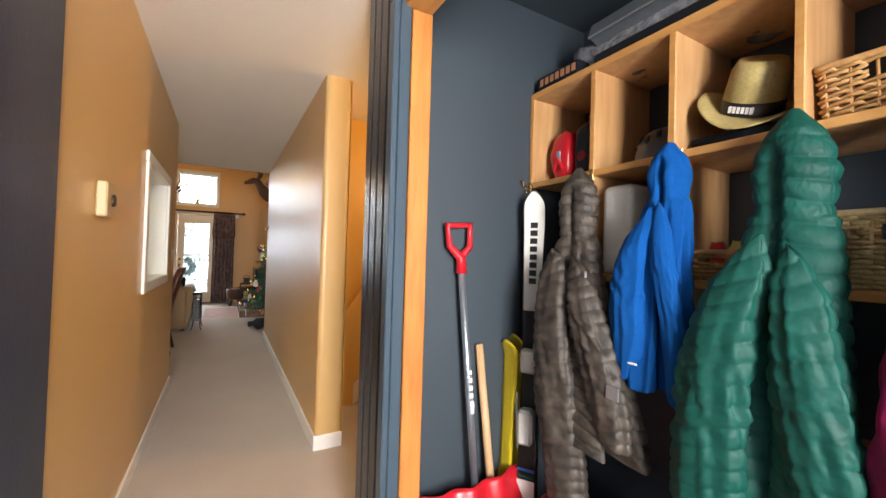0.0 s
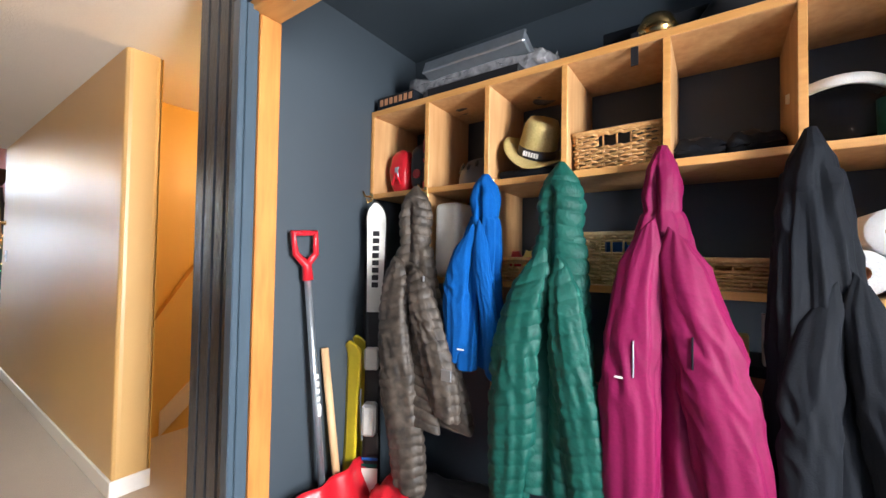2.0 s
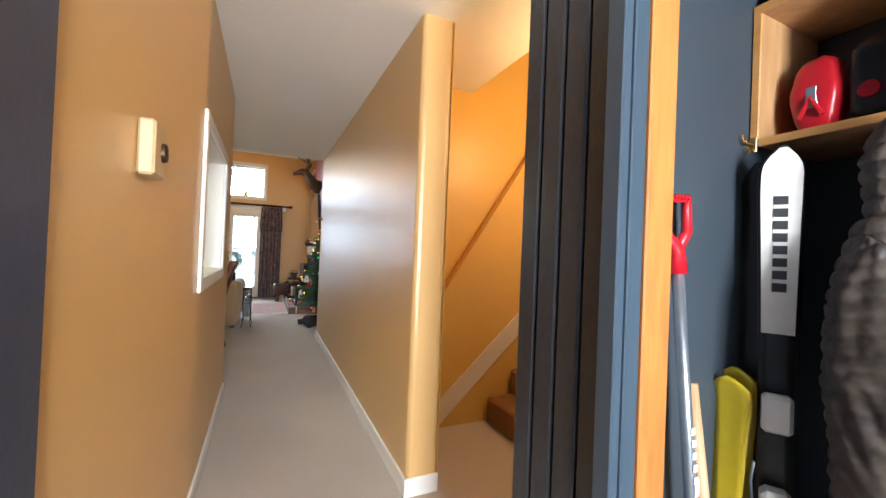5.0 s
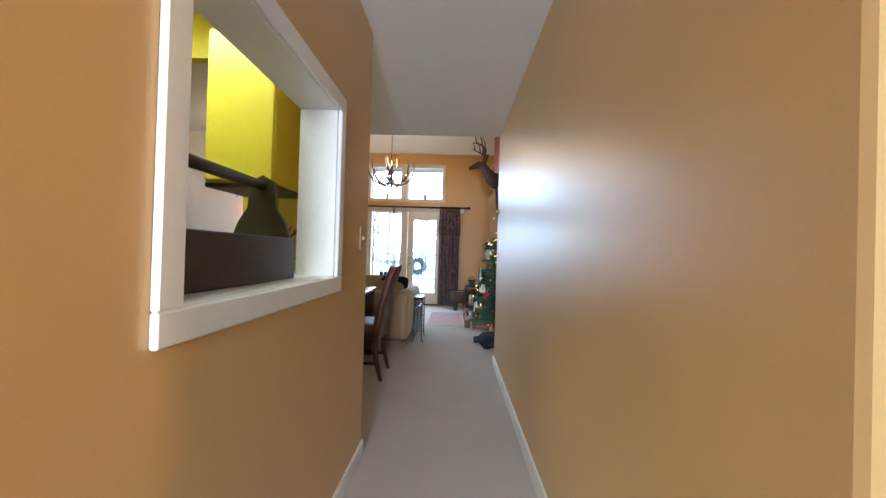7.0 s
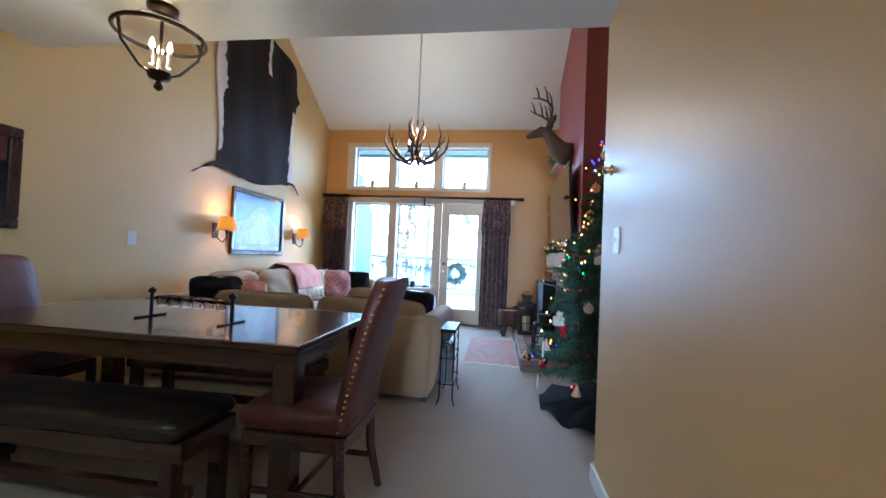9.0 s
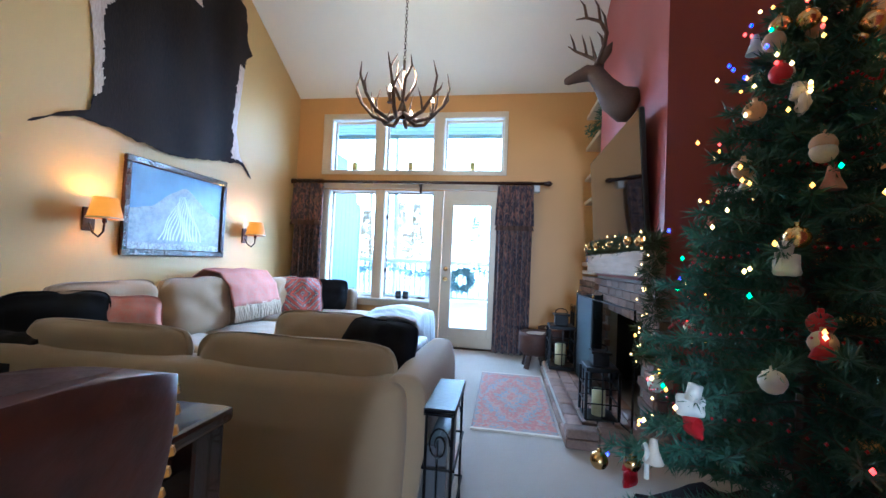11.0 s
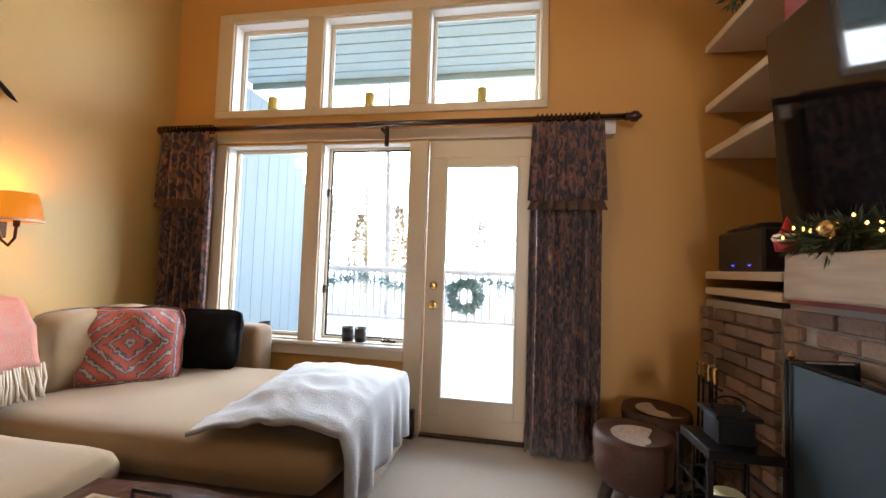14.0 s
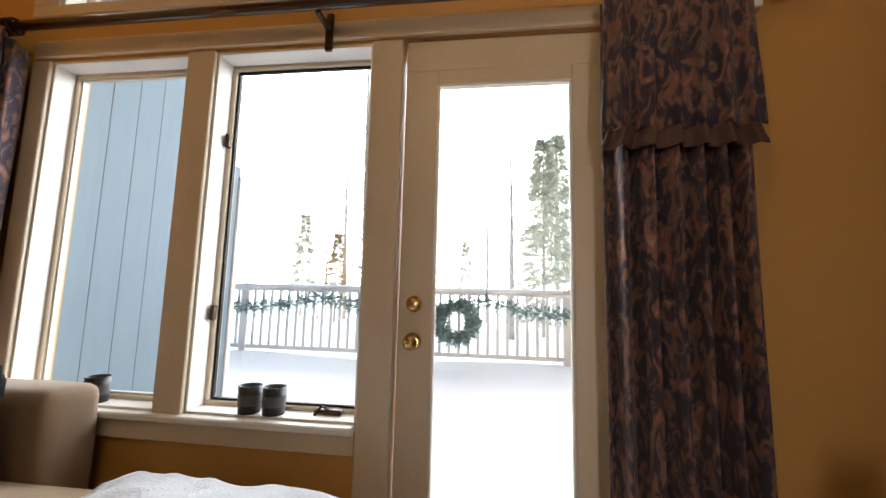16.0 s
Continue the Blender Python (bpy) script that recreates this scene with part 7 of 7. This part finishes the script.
def bare_tree(at, h, seed, label):
    t = thing("bare_tree", at, label, "tree", "winter trees")
    rnd = random.Random(seed)
    lean = rnd.uniform(-0.03, 0.03) * h
    trunk = [(lean * f * f, 0.3 * math.sin(f * 3 + seed), h * f) for f in np.linspace(0, 1, 9)]
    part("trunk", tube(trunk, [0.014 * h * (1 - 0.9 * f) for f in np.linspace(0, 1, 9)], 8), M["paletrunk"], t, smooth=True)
    bm = bmesh.new()
    for k in range(46):
        f = rnd.uniform(0.18, 0.97)
        b = Vector((lean * f * f, 0.3 * math.sin(f * 3 + seed), h * f))
        a, ln = rnd.uniform(0, 6.28), h * rnd.uniform(0.08, 0.24) * (1.15 - f)
        e = b + Vector((math.cos(a) * ln, math.sin(a) * ln, ln * rnd.uniform(0.2, 0.8)))
        m = b.lerp(e, 0.5) + Vector((0, 0, -0.06 * ln))
        tube([b, m, e], [0.0034 * h * (1.1 - f), 0.0022 * h * (1.1 - f), 0.0008 * h], 5, bm)
        for _ in range(4):
            q = b.lerp(e, rnd.uniform(0.35, 1.0))
            e2 = q + Vector((rnd.gauss(0, 1), rnd.gauss(0, 1), rnd.uniform(0.1, 1.2))).normalized() * ln * 0.45
            tube([q, e2], [0.0014 * h * (1.1 - f), 0.0005 * h], 4, bm)
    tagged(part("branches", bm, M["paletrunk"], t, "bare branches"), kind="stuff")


def fir(at, h, seed, m, label):
    t = thing("fir_tree", at, label, "tree", "winter trees")
    rnd = random.Random(seed)
    part("trunk", tube([(0, 0, 0), (0, 0, h)], [0.012 * h, 0.003 * h], 7), M["paletrunk"], t)
    bm = bmesh.new()
    for k in range(300):
        f = rnd.random() ** 0.8
        a, z = rnd.uniform(0, 6.28), h * (0.08 + 0.9 * f)
        r = 0.17 * h * (1 - f) * rnd.uniform(0.7, 1.15) + 0.1
        for j in range(12):
            g = rnd.uniform(0.2, 1)
            p = Vector((r * g * math.cos(a), r * g * math.sin(a), z - 0.25 * r * g))
            d = Vector((math.cos(a) + rnd.gauss(0, 0.5), math.sin(a) + rnd.gauss(0, 0.5), rnd.gauss(-0.2, 0.3))).normalized()
            tuft(bm, p, d, 0.05 * h * rnd.uniform(0.6, 1.2), 0.0045 * h, rnd)
    tagged(part("crown", bm, m, t, "needled crown"), kind="stuff")


def woods():
    rnd = random.Random(77)
    for k in range(16):
        bare_tree((-16 + 2.1 * k + rnd.uniform(-0.9, 0.9), rnd.uniform(23, 42), -0.65), rnd.uniform(8, 13), k, "tall bare pale winter tree")
    bare_tree((-4.3, 21, -0.65), 10, 91, "bare pale tree with drooping limbs")
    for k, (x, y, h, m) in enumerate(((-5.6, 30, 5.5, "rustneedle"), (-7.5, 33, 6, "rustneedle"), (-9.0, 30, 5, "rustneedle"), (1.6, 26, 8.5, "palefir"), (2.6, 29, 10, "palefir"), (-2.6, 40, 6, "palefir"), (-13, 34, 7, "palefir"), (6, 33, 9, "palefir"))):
        fir((x, y, -0.65), h, 40 + k, M[m], "conifer paled by haze at the wood's edge")


M["smoke"] = glass("smoky_visor", (0.45, 0.45, 0.48), 0.05)
M["greenink"] = mat("green_print", (0.03, 0.36, 0.06), 0.5, bump=0)
M["olivewood"] = mat("olive_painted_wood", (0.10, 0.085, 0.03), 0.7, grain=40, bump=0.3)
M["frostneedle"] = mat("frosted_needles", (0.12, 0.25, 0.24), 0.7, second=(0.40, 0.50, 0.50), stain=9, bump=0)
# tree bark and needles: bright distance haze mixed into the base colours
M["paletrunk"] = mat("hazed_bark", (0.72, 0.66, 0.60), 0.9, second=(0.52, 0.46, 0.40), grain=10, bump=0.3)
M["rustneedle"] = mat("hazed_rusty_needles", (0.62, 0.44, 0.22), 0.8, second=(0.55, 0.46, 0.30), stain=2, bump=0)
M["palefir"] = mat("hazed_fir_needles", (0.52, 0.53, 0.38), 0.8, second=(0.80, 0.80, 0.74), stain=3, bump=0)

def fire_tools():
    t = thing("fire_tools", (0.80, 10.50, 0), "black iron fire tool set standing by the hearth", "fire tools")
    part("base", lathe([(0, 0), (0.11, 0), (0.10, 0.02), (0.02, 0.03)], 20), M["iron"], t)
    part("stand", tube([(0, 0, 0.02), (0, 0, 0.66)], 0.009, 8), M["iron"], t)
    part("crossbar", tube([(0, -0.1, 0.60), (0, 0.1, 0.60)], 0.006, 6), M["iron"], t)
    for k, y in enumerate((-0.09, -0.03, 0.04, 0.09)):
        q = part("tool", tube([(-0.02, y, 0.64), (-0.03, y, 0.12)], 0.006, 6), M["iron"], t)
        part("tool_head", box(-0.05, -0.01, y - 0.022, y + 0.022, 0.06, 0.15, 0.008), M["iron"], q)
        part("tool_grip", lathe([(0, 0.62), (0.013, 0.63), (0.013, 0.70), (0, 0.71)], 8, at=(-0.02, y, 0)), M["brass"], q)


fire_tools()
chimney, hearth = fireplace()
mantel(), wall_shelves(), shelf_wreath(), television(), deer_head(), garland(), fire_screen()
lantern((0.66, 8.66, 0.105))
lantern((0.57, 9.88, 0.130), 1.15, "tall dark metal lantern standing beside the stools")
hide_stool((0.36, 10.31, 0), 20, "round cowhide stool on stubby wooden legs")
hide_stool((0.60, 10.70, 0), 70, "round cowhide stool beside the curtain")
rug(), sconce(8.16), sconce(9.86), ski_picture(), cowhide(), chandelier()
sofa(), throw(), fleece(), ottoman(), magazine_rack(), curtains(), sill_things(), christmas_tree()
dining_table(), dining_chair(), dining_bench(), dining_lamp(), wall_plates()
cubbies(), coats(), shovel(), skis(), closet_things(), kitchen(), deck_railing(), woods()


# ---- bricks, last ----
def brick_mesh(l, d, h):
    return mesh_of("brick", box(-d / 2, d / 2, -l / 2, l / 2, -h / 2, h / 2, 0.006), M["brick"])


def lay(parent, y0, y1, z0, z1, x, skip=None, depth=0.05):
    """Running-bond courses on a face towards -x."""
    full, half, row = brick_mesh(0.195, depth, 0.060), brick_mesh(0.092, depth, 0.060), 0
    rnd = random.Random(int(100 * (y0 + z0)))
    z = z0 + 0.034
    while z + 0.03 <= z1:
        y = y0 + (0.0 if row % 2 == 0 else -0.104)
        while y < y1 - 0.04:
            l = 0.195
            c = y + l / 2
            me = full
            if c - l / 2 < y0 - 0.01:
                c, me, l = y0 + 0.047, half, 0.092
            elif c + l / 2 > y1:
                c, me, l = y1 - 0.047, half, 0.092
            if not (skip and skip[0] - 0.04 < c < skip[1] + 0.04 and z < skip[2]):
                ob = new("brick", me)
                ob.parent = parent
                ob.matrix_basis = pose(x + rnd.uniform(-0.004, 0.004), c, z, 0, 0, rnd.uniform(-0.8, 0.8))
            y += 0.208
        z, row = z + 0.071, row + 1


lay(chimney, 8.46, 10.19, 0.12, 1.07, 0.968, (8.80, 9.72, 0.79))
lay(chimney, 10.22, 10.90, 0.0, 1.03, 0.948)
side = brick_mesh(0.095, 0.05, 0.060)
for i in range(13):
    ob = new("brick", side)
    ob.parent = chimney
    ob.matrix_basis = pose(0.995, 8.452, 0.154 + 0.071 * i, 0, 0, 90)
cap = brick_mesh(0.20, 0.095, 0.058)
rnd = random.Random(9)
for i in range(8):
    for j in range(5):
        ob = new("brick", cap)
        ob.parent = hearth
        ob.matrix_basis = pose(0.475 + 0.104 * j, 8.53 + 0.211 * i + (0.1 if j % 2 and i < 7 else 0), 0.098 + rnd.uniform(-0.003, 0.003), 0, 0, rnd.uniform(-1, 1))
for i in range(8):
    ob = new("brick", cap)
    ob.parent = hearth
    ob.matrix_basis = pose(0.452, 8.53 + 0.211 * i, 0.034, 0, 0, 0)
for i in range(3):
    for z in (0.034, 0.098):
        ob = new("brick", cap)
        ob.parent = hearth
        ob.matrix_basis = pose(0.505 + 0.206 * i, 8.42, z, 0, 0, 90)
